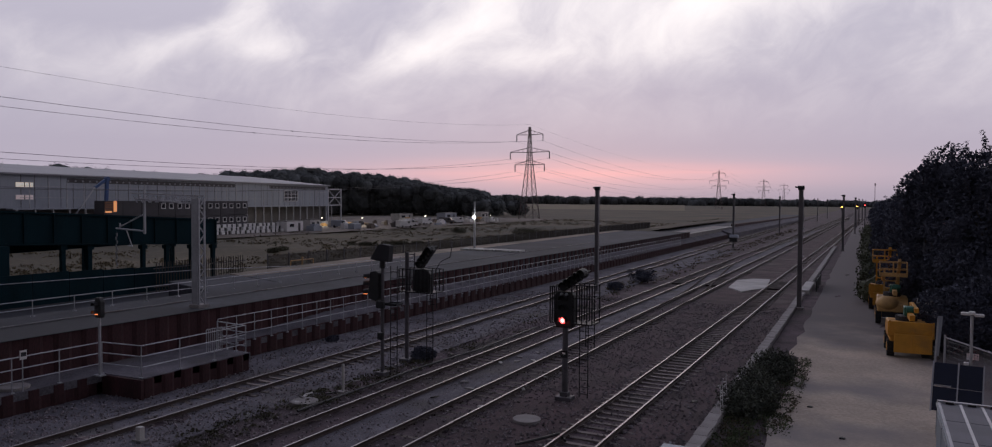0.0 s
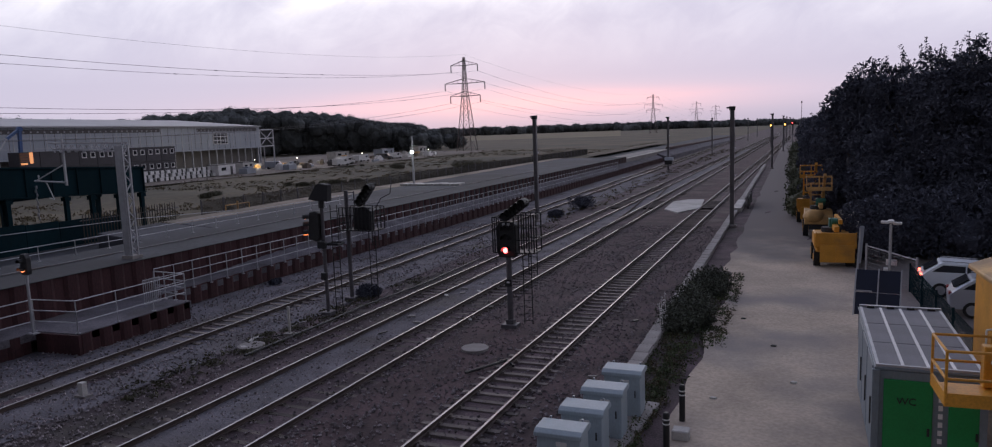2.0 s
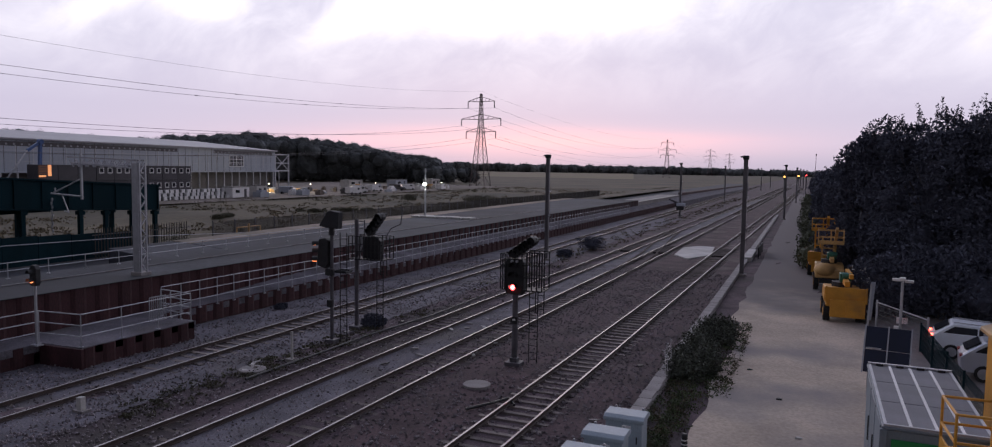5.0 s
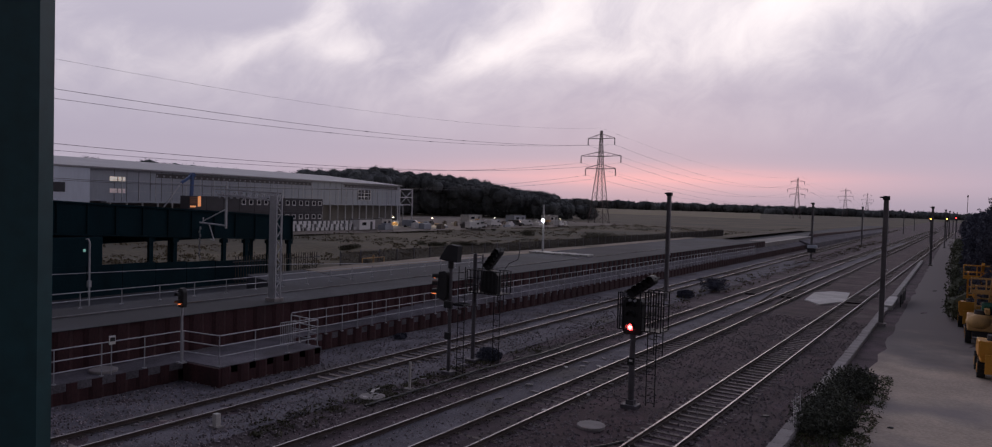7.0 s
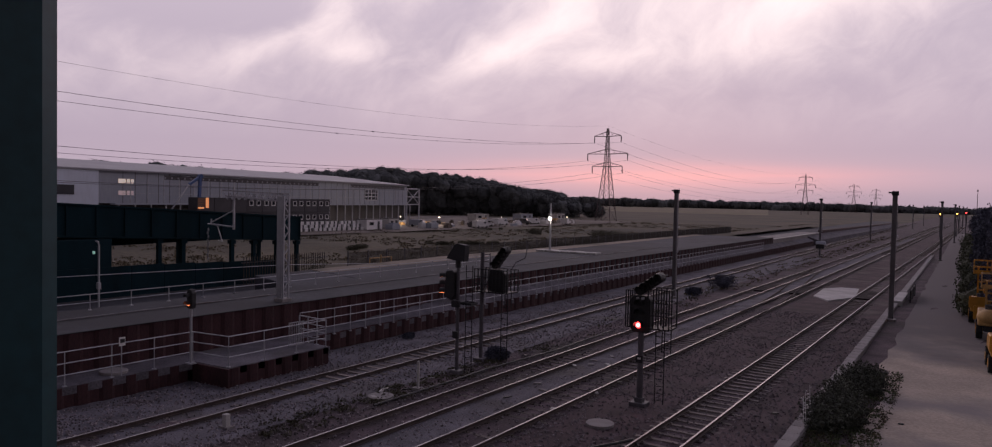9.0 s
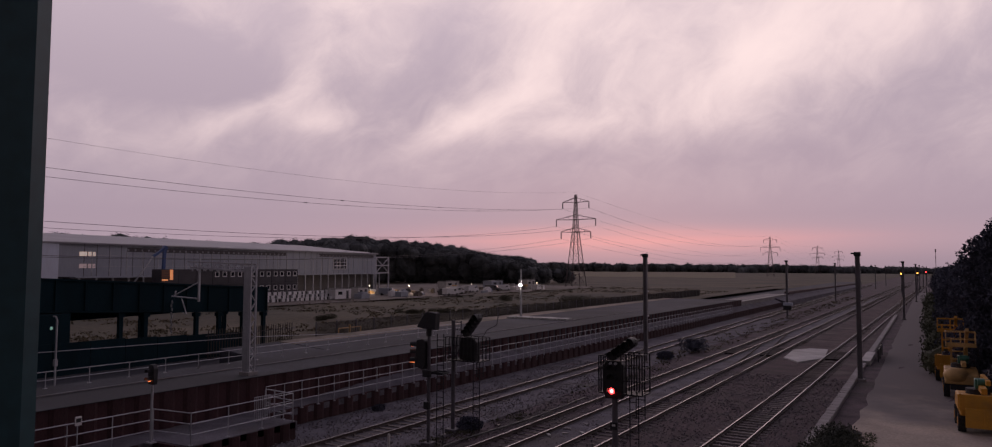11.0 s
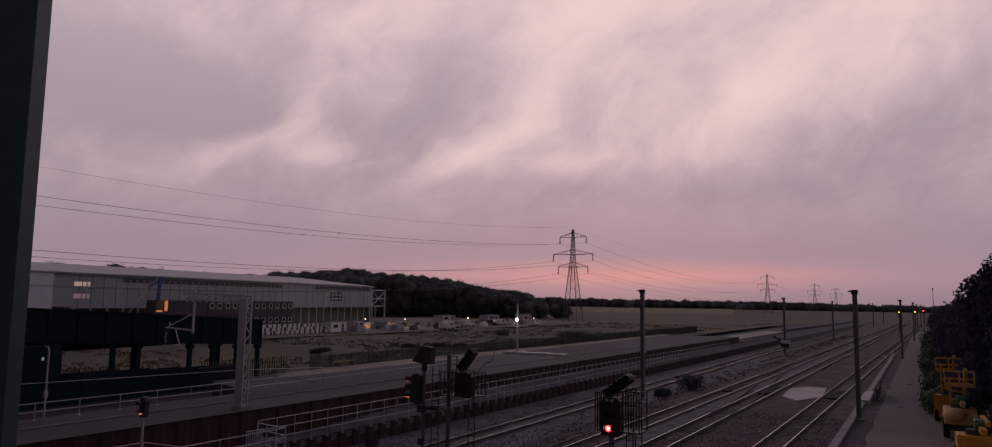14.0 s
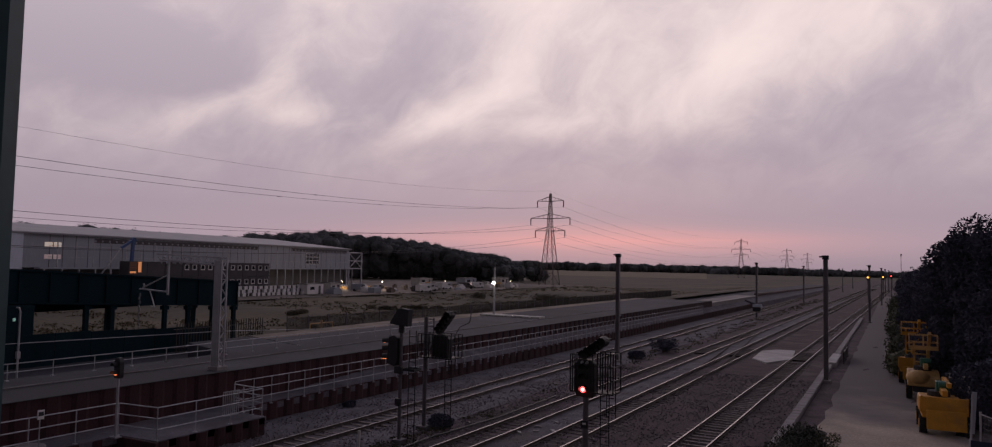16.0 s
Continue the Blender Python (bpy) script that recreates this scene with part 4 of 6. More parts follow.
s = thing("light_pole", (-40.9, 75.1, 2.6), "grey pole with a bright white floodlight and thin stay", "street lamp")
s.scale = (0.85, 0.85, 0.80)
part("pole", G().tube((0, 0, 0), (0, 0, 7.1), 0.16, 10, 0.11), M_GALV, s)
part("floodlight", G().cbox(0.1, -0.25, 4.8, 0.4, 0.25, 0.32), M_BLACK, s, "", 0.02)
part("lamp", G().ball((0.12, -0.42, 4.8), 0.24, 0.08, 0.20, 10, 8), E_FLOOD, s, "glaring lit lamp")
part("stay", G().tube((0, 0, 5.7), (4.3, 1.5, 4.7), 0.02, 5), M_WIRE, s)
flood = bpy.data.lights.new("floodlight", "POINT")
flood.energy, flood.color, flood.shadow_soft_size = 15, (1.0, 0.93, 0.82), 0.25
flood_ob = new("floodlight_source", flood)
flood_ob.location = (-40.6, 74.2, 6.2)
g = G()
for k in range(7):
    g.cbox(-1.5 + 1.1 * k, 0.3 * math.sin(k * 2.1), 0.12, 1.0, 1.6, 0.2)
solid("pale_slabs", g, M_CONCPALE, "pale concrete slabs laid beside the light pole", "slab", bevel=0.03, at=(-40.3, 75.0, 2.58))

s = thing("walkway_lamp", (-44.2, 24.1, 1.3), "slim grey lamp pole with a small greenish lamp", "street lamp")
part("pole", G().tube((0, 0, 0), (0, 0, 4.0), 0.06, 8), M_GALV, s)
part("hook", G().path([(0, 0, 4.0), (-0.06, -0.05, 4.2), (-0.22, -0.1, 4.2)], 0.045, 6), M_GALV, s)
part("lamp", G().cbox(-0.3, -0.15, 3.5, 0.12, 0.12, 0.18), E_GREEN, s, "faint greenish lamp", 0.02)
part("control_box", G().cbox(0.08, -0.05, 1.5, 0.22, 0.2, 0.4), M_GALV, s, "", 0.02)
s = thing("strung_cable", (-44.0, 24.1, 1.3), "thin pale cable strung between slim posts beside the walkway", "cable")
part("cable", G().wire([(0.1, -14, 2.75), (0.1, -3, 2.25), (0, 14.3, 1.88), (0, 24.5, 1.36)], 0.022, 5), M_GALV, s)
for y, h in ((-14.0, 2.8), (14.3, 1.9), (24.4, 1.4)):
    part("post", G().tube((0, y, 0 if y < 20 else 0.9), (0, y, h), 0.035, 6), M_POST, s)
# ---------------------------------------------------------------- green elevated walkway beside the deck
s = thing("green_footbridge", (-50.0, 0, 0), "dark green steel plate girder walkway on columns, open beneath", "footbridge", kind="structure")
def zt(y):
    return 7.6 - 0.052 * (y - 25)


def zb(y):
    return 5.55 - 0.045 * (y - 25)


def sloped(x0, x1, lo, hi, y0=-6.0, y1=45.1):
    return G().prism([(y0, lo(y0)), (y1, lo(y1)), (y1, hi(y1)), (y0, hi(y0))], "x", x0, x1)


part("girder", sloped(-0.15, 0.15, zb, zt), M_GREEN, s, "", 0.02)
part("girder", sloped(-4.2, -3.9, zb, zt, y1=44.5), M_GREEN, s, "", 0.02)
part("deep_beam", sloped(-4.15, -3.95, lambda y: zb(y) - 0.06 * (44.5 - y), zb, 27.7, 44.4), M_GREEN, s)
part("deck", sloped(-3.9, -0.15, zb, lambda y: zb(y) + 0.25), M_GREEN, s)
part("top_flange", sloped(-0.28, 0.28, lambda y: zt(y), lambda y: zt(y) + 0.12), M_GREEN, s)
part("bottom_flange", sloped(-0.3, 0.3, lambda y: zb(y) - 0.1, zb), M_GREEN, s)
for k in range(26):
    y = -5 + 2.0 * k
    part("rib", sloped(0.15, 0.26, zb, zt, y - 0.05, y + 0.05), M_GREEN, s)
for x, ys_ in ((-0.02, (12, 20, 27.8, 31.7, 33.65, 38.05, 40.2, 42.6, 44.85)), (-4.05, (22, 30, 36, 44))):
    for y in ys_:
        part("column", G().cbox(0, 0, zb(y) / 2, 0.28, 0.30, zb(y)).cbox(0, 0, zb(y) - 0.3, 0.45, 0.5, 0.3), M_GREEN, s, at=(x, y, 0))
s = thing("green_hoarding", (-49.0, 0, 0), "dark green hoarding below the walkway", "hoarding", kind="structure")
for k in range(19):
    part("panel", G().box(0, 2.5 * k - 6, 0.6, 0.08, 2.5 * k - 3.55, 3.4 - 0.03 * max(0, 2.5 * k - 35)), M_GREEN, s)
part("enclosure", G().box(-3.5, -6, 0.6, 0.0, 27.6, 5.3), M_GREEN, s, "", 0.03)
s = thing("palisade_fence", (-47.9, 0, 1.3), "dark palisade fence with pale pointed tops", "fence")
pale = G().prism([(-0.04, 0), (0.04, 0), (0.04, 2.2), (0, 2.35), (-0.04, 2.2)], "x", 0, 0.02).mesh("pale", M_FENCE)
for k in range(34):
    part("pale", pale, None, s, at=(0.1, 37.5 + 0.26 * k, 0))
for z in (0.4, 1.8):
    part("rail", G().box(0.02, 37.3, z, 0.08, 46.5, z + 0.06), M_POST, s)
s = thing("spiral_drain_chain", (-49.7, 35.6, 3.2), "pale hanging chain beside a column", "chain")
link = G().ball((0, 0, 0), 0.10, 0.06, 0.15, 6, 4).mesh("link", M_GALV)
for k in range(9):
    part("link", link, None, s, at=(0.05 * (-1) ** k, 0, 0.3 + 0.28 * k))
# line fence along the grass, with wires
s = thing("picket_fence", (-46.8, 48, 1.7), "dark close-barred fence along the edge of the grass", "fence")
fp = G().cbox(0, 0, 0.95, 0.08, 0.08, 1.9).mesh("post", M_POST)
for k in range(48):
    part("post", fp, None, s, at=(drift(0, 30 + 2.6 * k), 2.6 * k, 0))
for k in range(47):
    infill = G()
    for j in range(22):
        infill.cbox(drift(0, 30 + 0.118 * j), 0.118 * j, 0.9 + random.uniform(-.03, .03), 0.02, 0.05, 1.75)
    part("mesh_panel", infill, M_FENCE, s, at=(drift(0, 30 + 2.6 * k), 2.6 * k, 0))
for z in (0.35, 1.55):
    part("wire", G().tube((0, 0, z), (drift(0, 30 + 122), 122, z), 0.012, 4), M_POST, s)
s = thing("barrier_frame", (-46.0, 50, 1.9), "small pale tube barrier frame in the grass", "barrier")
part("frame", G().path([(0, 0, 0.0), (0, 0, 1.0), (0, 3.0, 1.0), (0, 3.0, 0.0)], 0.05).tube((0, 0, 0.45), (0, 3.0, 0.45), 0.04).tube((0, 1.5, 0.4), (0, 1.5, 1.25), 0.09), M_TAN, s)
solid("pale_beam", G().cbox(0, 0, 0.12, 0.5, 3.6, 0.22), M_CONCPALE, "pale concrete beam lying in the grass", "beam", bevel=0.03, at=(-43.3, 50.0, 2.15))

# ---------------------------------------------------------------- the works: large hall, cabins, clutter
A0, A1 = Vector((-150.0, 84.0, 0)), Vector((-172.0, 206.0, 0))
along = (A1 - A0).normalized()
back = Vector((-along.y, along.x, 0))
turn = math.degrees(math.atan2(along.y, along.x))
LEN = (A1 - A0).length
hall = thing("industrial_hall", A0, "long grey clad industrial hall under construction with a shallow roof", "industrial building", rz=turn)
part("wall", G().box(-3.1, 0.0, 6.2, LEN, 0.5, 12.9), M_CLAD, hall, "pale grey cladding")
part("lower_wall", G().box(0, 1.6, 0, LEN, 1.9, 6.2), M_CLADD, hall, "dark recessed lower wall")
part("end_wall", G().box(LEN - 0.4, 0.5, 0, LEN, 60, 12.9), M_CLAD, hall)
part("roof", G().prism([(-0.8, 12.9), (-0.8, 13.25), (32, 16.4), (64, 13.25), (64, 12.9)], "x", -46, LEN + 0.3), M_ROOFM, hall, "shallow grey sheet roof")
part("canopy", G().box(0, -1.6, 5.9, LEN, 0.0, 6.2), M_CLAD, hall)
part("white_wall", G().box(-46, -0.6, 0, -3.12, 0.4, 12.85), M_CLADW, hall, "white cladding")
part("dark_opening", G().box(-13.0, -0.7, 7.9, -8.6, -0.55, 9.8), M_GLASS, hall)
seam = G().box(0, -0.04, 6.2, 0.10, 0, 12.85).mesh("cladding_joint", M_CLADD)
for k in range(1, 40):
    part("cladding_joint", seam, None, hall, at=(k * 3.1, 0, 0))
slat = G().box(0, -0.12, 0.0, 0.45, 0.0, 0.4).mesh("louvre_bar", M_ROOFM)
for a, b, z in ((14, 71, 11.75), (88, 122, 11.75)):
    lv = part("louvre_band", G().box(a, -0.06, z - 0.2, b, -0.005, z + 0.75), M_CABIN, hall, "dark louvre band below the eaves")
    for k in range(int((b - a) / 1.9)):
        part("louvre_bar", slat, None, lv, at=(a + 1.9 * k, -0.02, z))
post = G().box(-0.14, -1.5, 0, 0.14, -1.2, 6.0).mesh("canopy_column", M_GALV)
for k in range(31):
    part("canopy_column", post, None, hall, at=(1 + 4.1 * k, 0, 0))
scaf = G().box(-0.10, -1.3, 6.2, 0.10, -1.2, 11.6).mesh("scaffold_standard", M_GALV)
for k in range(26):
    part("scaffold_standard", scaf, None, hall, at=(4 + 4.4 * k, 0, 0))
for z in (8.3, 10.6):
    part("scaffold_ledger", G().box(2, -1.3, z, LEN - 4, -1.22, z + 0.07), M_GALV, hall)
w = part("window", G().box(96, -0.10, 7.6, 104, -0.01, 11.1), M_GLASS, hall, "dark grid window")
for k in range(4):
    part("glazing_bar", G().box(96, -0.16, 7.6 + 1.12 * k, 104, -0.10, 7.75 + 1.12 * k), M_WHITE, w)
for k in range(3):
    part("glazing_bar", G().box(96 + 3.9 * k, -0.17, 7.6, 96.2 + 3.9 * k, -0.10, 11.1), M_WHITE, w)
for z, em in ((8.4, E_DIMWIN), (10.9, E_WINDOW)):
    w = part("window", G().box(2.0, -0.10, z - 0.45, 5.8, -0.01, z + 0.45), em, hall, "lit window")
    part("glazing_bar", G().box(3.8, -0.16, z - 0.45, 3.95, -0.1, z + 0.45), M_CLADD, w)
    part("glazing_bar", G().box(4.9, -0.16, z - 0.45, 5.0, -0.1, z + 0.45), M_CLADD, w)
# open steel frame at the end
for dx0 in (3.5, 13.0):
    for yy in (2, 10):
        part("frame_column", G().cbox(LEN + dx0, yy, 6, 0.4, 0.4, 12), M_GALV, hall)
for z in (6.0, 8.8, 11.8):
    part("frame_beam", G().box(LEN, 1.8, z, LEN + 13.2, 2.2, z + 0.35).box(LEN, 9.8, z, LEN + 13.2, 10.2, z + 0.35), M_GALV, hall)
for p, q in (((3.5, 6.2), (13.0, 11.8)), ((13.0, 6.2), (3.5, 11.8))):
    part("frame_brace", G().beam((LEN + p[0], 2, p[1]), (LEN + q[0], 2, q[1]), 0.2), M_GALV, hall)
# blue lifting machine
s = thing("boom_lift", (-141, 98.5, 0.3), "blue articulated boom lift raised in front of the hall", "boom lift")
part("boom", G().beam((0, 0.0, 1.5), (0, 0.45, 12.0), 0.55), M_PIPE, s)
part("boom", G().beam((0, 0.45, 12.0), (0, -2.2, 10.2), 0.5), M_PIPE, s)
part("boom", G().beam((0, -2.2, 10.2), (0, -6.5, 4.5), 0.22), M_GALV, s, "pale thin lower arm")
part("elbow", G().tube((-0.4, 0.45, 12.0), (0.4, 0.45, 12.0), 0.5, 12), M_PIPE, s)
part("chassis", G().cbox(0, 0, 0.9, 2.2, 4.2, 1.2), M_PIPE, s, "", 0.1)

# two-storey dark site offices
BX, B0, B1 = -135.0, 94.0, 129.5
off = thing("site_offices", (BX, 0, 1.3), "two storeys of dark grey site cabins with white-framed windows", "site cabin")
cab = G().box(-3, 0.05, 0, 0, 4.15, 3.2).mesh("cabin", M_CABIN)
part("plinth", G().box(-2.9, B0, -1.3, -0.1, B0 + 37.8, 0.0), M_CLADD, off)
frame_m = G()
for a, b in (((0.0, 0.0), (1.1, 0.2)), ((0.0, 1.06), (1.1, 1.16)), ((0.0, 0.0), (0.13, 1.16)), ((0.97, 0.0), (1.1, 1.16))):
    frame_m.box(0.0, a[0], a[1], 0.10, b[0], b[1])
frame_m = frame_m.mesh("window_frame", M_WHITE)
pane_m = G().box(0, 0.12, 0.12, 0.04, 0.98, 1.0).mesh("pane", M_GLASS)
for k in range(9):
    for lvl in (0, 1):
        c = part("cabin", cab, None, off, at=(0, B0 + 4.2 * k, 3.27 * lvl))
        if k > 2:
            for yy in (0.6, 2.6):
                part("window_frame", frame_m, None, c, at=(0.01, yy, 1.5))
                part("pane", pane_m, None, c, at=(0.02, yy, 1.5))
# no lamp shines here, the boards' orange light is emission in their material
part("lit_boarding", G().box(0.02, B0 + 0.2, 4.7, 0.10, B0 + 2.0, 6.3), E_BOARD, off, "boarding with orange lamplight put in as its own glow")
part("lit_doorway", G().box(0.02, B0 + 2.1, 4.3, 0.12, B0 + 2.75, 6.4), E_DOOR, off, "glowing orange doorway")
part("lit_strip", G().box(0.02, B0 + 0.3, 4.1, 0.14, B0 + 1.6, 4.45), E_DOOR, off, "glowing orange strip")
for k in range(3):
    part("batten", G().box(0.10, B0 + 0.2, 4.9 + 0.5 * k, 0.15, B0 + 2.0, 5.0 + 0.5 * k), M_CABIN, off)

# black and white barriers, cabins, vans and stacks on the works
random.seed(5)
block = thing("water_barrier", (-128.5, 118, 0.3), "white plastic barrier block with dark openings", "barrier", "works barriers")
part("body", G().prism([(-0.38, 0), (0.38, 0), (0.34, 0.5), (0.34, 0.74), (-0.34, 0.74), (-0.34, 0.5)], "y", -0.50, 0.50), M_WHITE, block, "", 0.03)
part("recess", G().cbox(0.1, 0.72, 0.36, 0.5, 0.44, 0.70), M_BLACK, block)
for k in range(54):
    r = k // 18
    copy_thing(block, pose(-128.5 + random.uniform(-.3, .3) + 0.55 * r * -1, 116.0 + 1.55 * (k % 18) + 0.75 * (r % 2) + random.uniform(-.12, .12), 0.3 + 0.75 * r, 0, 0, random.uniform(-6, 6)))


def site_cabin(x, y, sx, sy, h, m, label, rz=0):
    c = thing("site_cabin", (x, y, 0.3), label, "site cabin", rz=rz)
    part("body", G().cbox(0, 0, h / 2, sx, sy, h), m, c, "", 0.05)
    part("roof", G().cbox(0, 0, h + 0.08, sx + 0.2, sy + 0.2, 0.15), M_CLADD, c)
    part("window", G().cbox(sx / 2 + 0.02, -sy * 0.2, h * 0.6, 0.06, sy * 0.25, h * 0.3), M_GLASS, c)
    part("door", G().cbox(sx / 2 + 0.02, sy * 0.25, h * 0.42, 0.06, 0.9, h * 0.8), M_CABIN, c)
    return c


site_cabin(-129, 140, 3, 7, 2.5, M_WHITE, "white site cabin with dark windows", 8)
site_cabin(-131, 150, 3, 4, 2.6, M_CONCPALE, "pale site cabin beside stacked materials")
site_cabin(-160, 235, 4, 9, 2.6, M_CONCPALE, "pale site cabin at the wood's edge")
site_cabin(-150, 252, 4, 9, 2.8, M_CLAD, "grey site cabin at the wood's edge")
site_cabin(-140, 262, 4, 7, 3.2, M_CONCPALE, "pale site cabin at the wood's edge")


def van(x, y, rz, m, label):
    v = thing("van", (x, y, 0.25), label, "van", "works vans", rz=rz)
    part("body", G().prism([(-2.6, 0.4), (2.6, 0.4), (2.6, 1.1), (1.7, 1.3), (1.2, 2.1), (-2.6, 2.15)], "y", -0.95, 0.95), m, v, "", 0.06)
    part("windscreen", G().prism([(1.73, 1.32), (1.25, 2.02), (1.30, 2.02), (1.80, 1.32)], "y", -0.8, 0.8), M_GLASS, v)
    for yy in (-0.97, 0.97):
        part("side_window", G().cbox(0.9, yy, 1.6, 0.8, 0.02, 0.5), M_GLASS, v)
    for xx in (-1.7, 1.7):
        for yy in (-0.85, 0.85):
            part("wheel", G().tube((xx, yy - 0.12, 0.35), (xx, yy + 0.12, 0.35), 0.35, 12), M_TYRE, v)
    return v


van(-119, 176, 80, M_WHITE, "white van parked on the works")
van(-124, 186, 60, M_WHITE, "white van parked beside material stacks")
van(-128, 215, 20, M_CLADD, "dark van parked on the works")
van(-120, 232, 100, M_WHITE, "white van at the edge of the works")
van(-131, 196, 75, M_CONCPALE, "pale van parked in a row on the works")
van(-129, 203, 82, M_WHITE, "white van parked in a row on the works")
van(-128, 222, 70, M_WHITE, "white van parked in a row on the works")
van(-134, 166, 30, M_CLAD, "grey van beside stacked materials")
for k in range(84):
    x, y = random.uniform(-150, -124), random.uniform(146, 262)
    m = random.choice((M_WHITE, M_CONCPALE, M_TAN, M_CLAD, M_CABIN, M_SITE, M_SITE))
    sx, sy, h = random.uniform(0.8, 2.6), random.uniform(0.8, 3.6), random.uniform(0.4, 1.5)
    g = G().cbox(0, 0, h / 2, sx, sy, h)
    if k % 3:
        g.cbox(0.1, 0.1, h + 0.2, sx * 0.7, sy * 0.6, 0.4)
    solid("pallet_load", g, m, "pallet load of building material on the works ground", "pallet load", "works materials", bevel=0.04, at=(x, y, 0.2))
for x, y, e in ((-146, 172, 500), (-136, 214, 120), (-124, 240, 60), (-137.5, 180.5, 420)):
    s = thing("site_floodlight", (x, y, 0.3), "small lit site lamp on a tripod", "site lamp", "site lamps")
    part("pole", G().tube((0, 0, 0), (0, 0, 2.3), 0.05, 6), M_BLACK, s)
    part("lamp", G().ball((0.1, -0.1, 2.4), 0.2, 0.2, 0.14, 8, 6), glow_mat("site_lamp", (1.0, 0.85, 0.65), 3.5), s)
    li = bpy.data.lights.new("site_lamp", "POINT")
    li.energy, li.color, li.shadow_soft_size = e * 1.6, (1.0, 0.82, 0.6), 0.3
    lo = new("site_lamp_source", li)
    lo.location = (x + 0.9, y - 0.9, 2.9)


# ---------------------------------------------------------------- pylons and conductors
ARMS = [(38.0, 6.4, 2.9), (30.2, 9.6, 3.0), (24.6, 7.2, 3.0)]


def pylon(h=41.3):
    p = thing("electricity_pylon", (0, 0, 0), "tall lattice steel electricity pylon with three pairs of arms", "pylon", "pylons")
    def half(z):
        return 3.6 + (1.05 - 3.6) * min(1, z / 26) if z < 26 else 1.05 + (0.35 - 1.05) * (z - 26) / (h - 26)
    legs = G()
    zs = [0, 5.5, 10.5, 15, 19, 22.5, 25.5, 28, 30.5, 33, 35.5, 38, 40, h]
    for sx in (-1, 1):
        for sy in (-1, 1):
            for a, b in zip(zs, zs[1:]):
                legs.beam((sx * half(a), sy * half(a), a), (sx * half(b), sy * half(b), b), 0.24 if a < 25 else 0.19)
    part("tower_frame", legs, M_PYLON, p)
    br = G()
    for a, b in zip(zs, zs[1:]):
        ha, hb = half(a), half(b)
        for s1 in (-1, 1):
            br.beam((-ha, s1 * ha, a), (hb, s1 * hb, b), 0.10).beam((ha, s1 * ha, a), (-hb, s1 * hb, b), 0.10)
            br.beam((s1 * ha, -ha, a), (s1 * hb, hb, b), 0.10).beam((s1 * ha, ha, a), (s1 * hb, -hb, b), 0.10)
            br.beam((-hb, s1 * hb, b), (hb, s1 * hb, b), 0.09)
    part("bracing", br, M_PYLON, p)
    for z, r, ins in ARMS:
        for sx in (-1, 1):
            arm = G()
            for sy in (-1, 1):
                arm.beam((0, sy * half(z), z - 0.2), (sx * r, 0, z), 0.22).beam((0, sy * 0.5, z + 2.0), (sx * r, 0, z + 0.1), 0.18)
            for k in (0.3, 0.55, 0.8):
                arm.beam((sx * r * k, 0, z - 0.1), (sx * r * (k + 0.1), 0, z + 2.0 * (1 - k - 0.1)), 0.12)
            a = part("arm", arm, M_PYLON, p)
            g = G()
            for j in range(6):
                g.tube((sx * r, 0, z - 0.2 - ins * j / 6), (sx * r, 0, z - 0.2 - ins * (j + 0.75) / 6), 0.24, 7)
            part("insulator", g.tube((sx * r, 0, z), (sx * r, 0, z - ins), 0.10, 6), M_BLACK, a, "dark insulator string")
    return p


py = pylon()
py.location = (-135, 299, -0.2)
for x, y in ((-139.5, 795), (-135.8, 1141), (-133, 1405)):
    copy_thing(py, pose(x, y, -0.2))
SPANS = [(-105, 299, 8.4), (299, 795, 9.5), (795, 1141, 8), (1141, 1405, 8)]
s = thing("power_line", (-135, 0, 0), "sagging high voltage conductors strung between the pylons", "power line")
for a, b, sag in SPANS:
    for lv, (z, r, ins) in enumerate(ARMS):
        for sx in (-1, 1):
            pts, low = [], (sag + (1.6, 3.1, 3.1)[lv] if a < 0 else sag)
            for j in range(29):
                u = j / 28
                pts.append((sx * r, a + (b - a) * u, z - ins - 0.2 - low * 4 * u * (1 - u)))
            part("conductor", G().wire(pts, 0.042, 5), M_WIRE, s)
            if a < 0:
                for q in (17, 20, 23):
                    part("damper", G().tube((pts[q][0], pts[q][1] - 0.4, pts[q][2]), (pts[q][0], pts[q][1] + 0.4, pts[q][2]), 0.12, 6), M_WIRE, s)
    pts = [(0, a + (b - a) * j / 28, 42.3 - (sag + 2.9 if a < 0 else sag - 1.5) * 4 * (j / 28) * (1 - j / 28)) for j in range(29)]
    part("earth_wire", G().wire(pts, 0.022, 5), M_WIRE, s)
s = thing("distant_radio_mast", (6.2, 700, 0), "thin distant radio mast", "mast")
part("pole", G().tube((0, 0, 0), (0, 0, 24.6), 0.3, 8, 0.15), M_PYLON, s)
part("top", G().cbox(0, 0, 23.6, 0.9, 0.9, 2.0), M_PYLON, s)


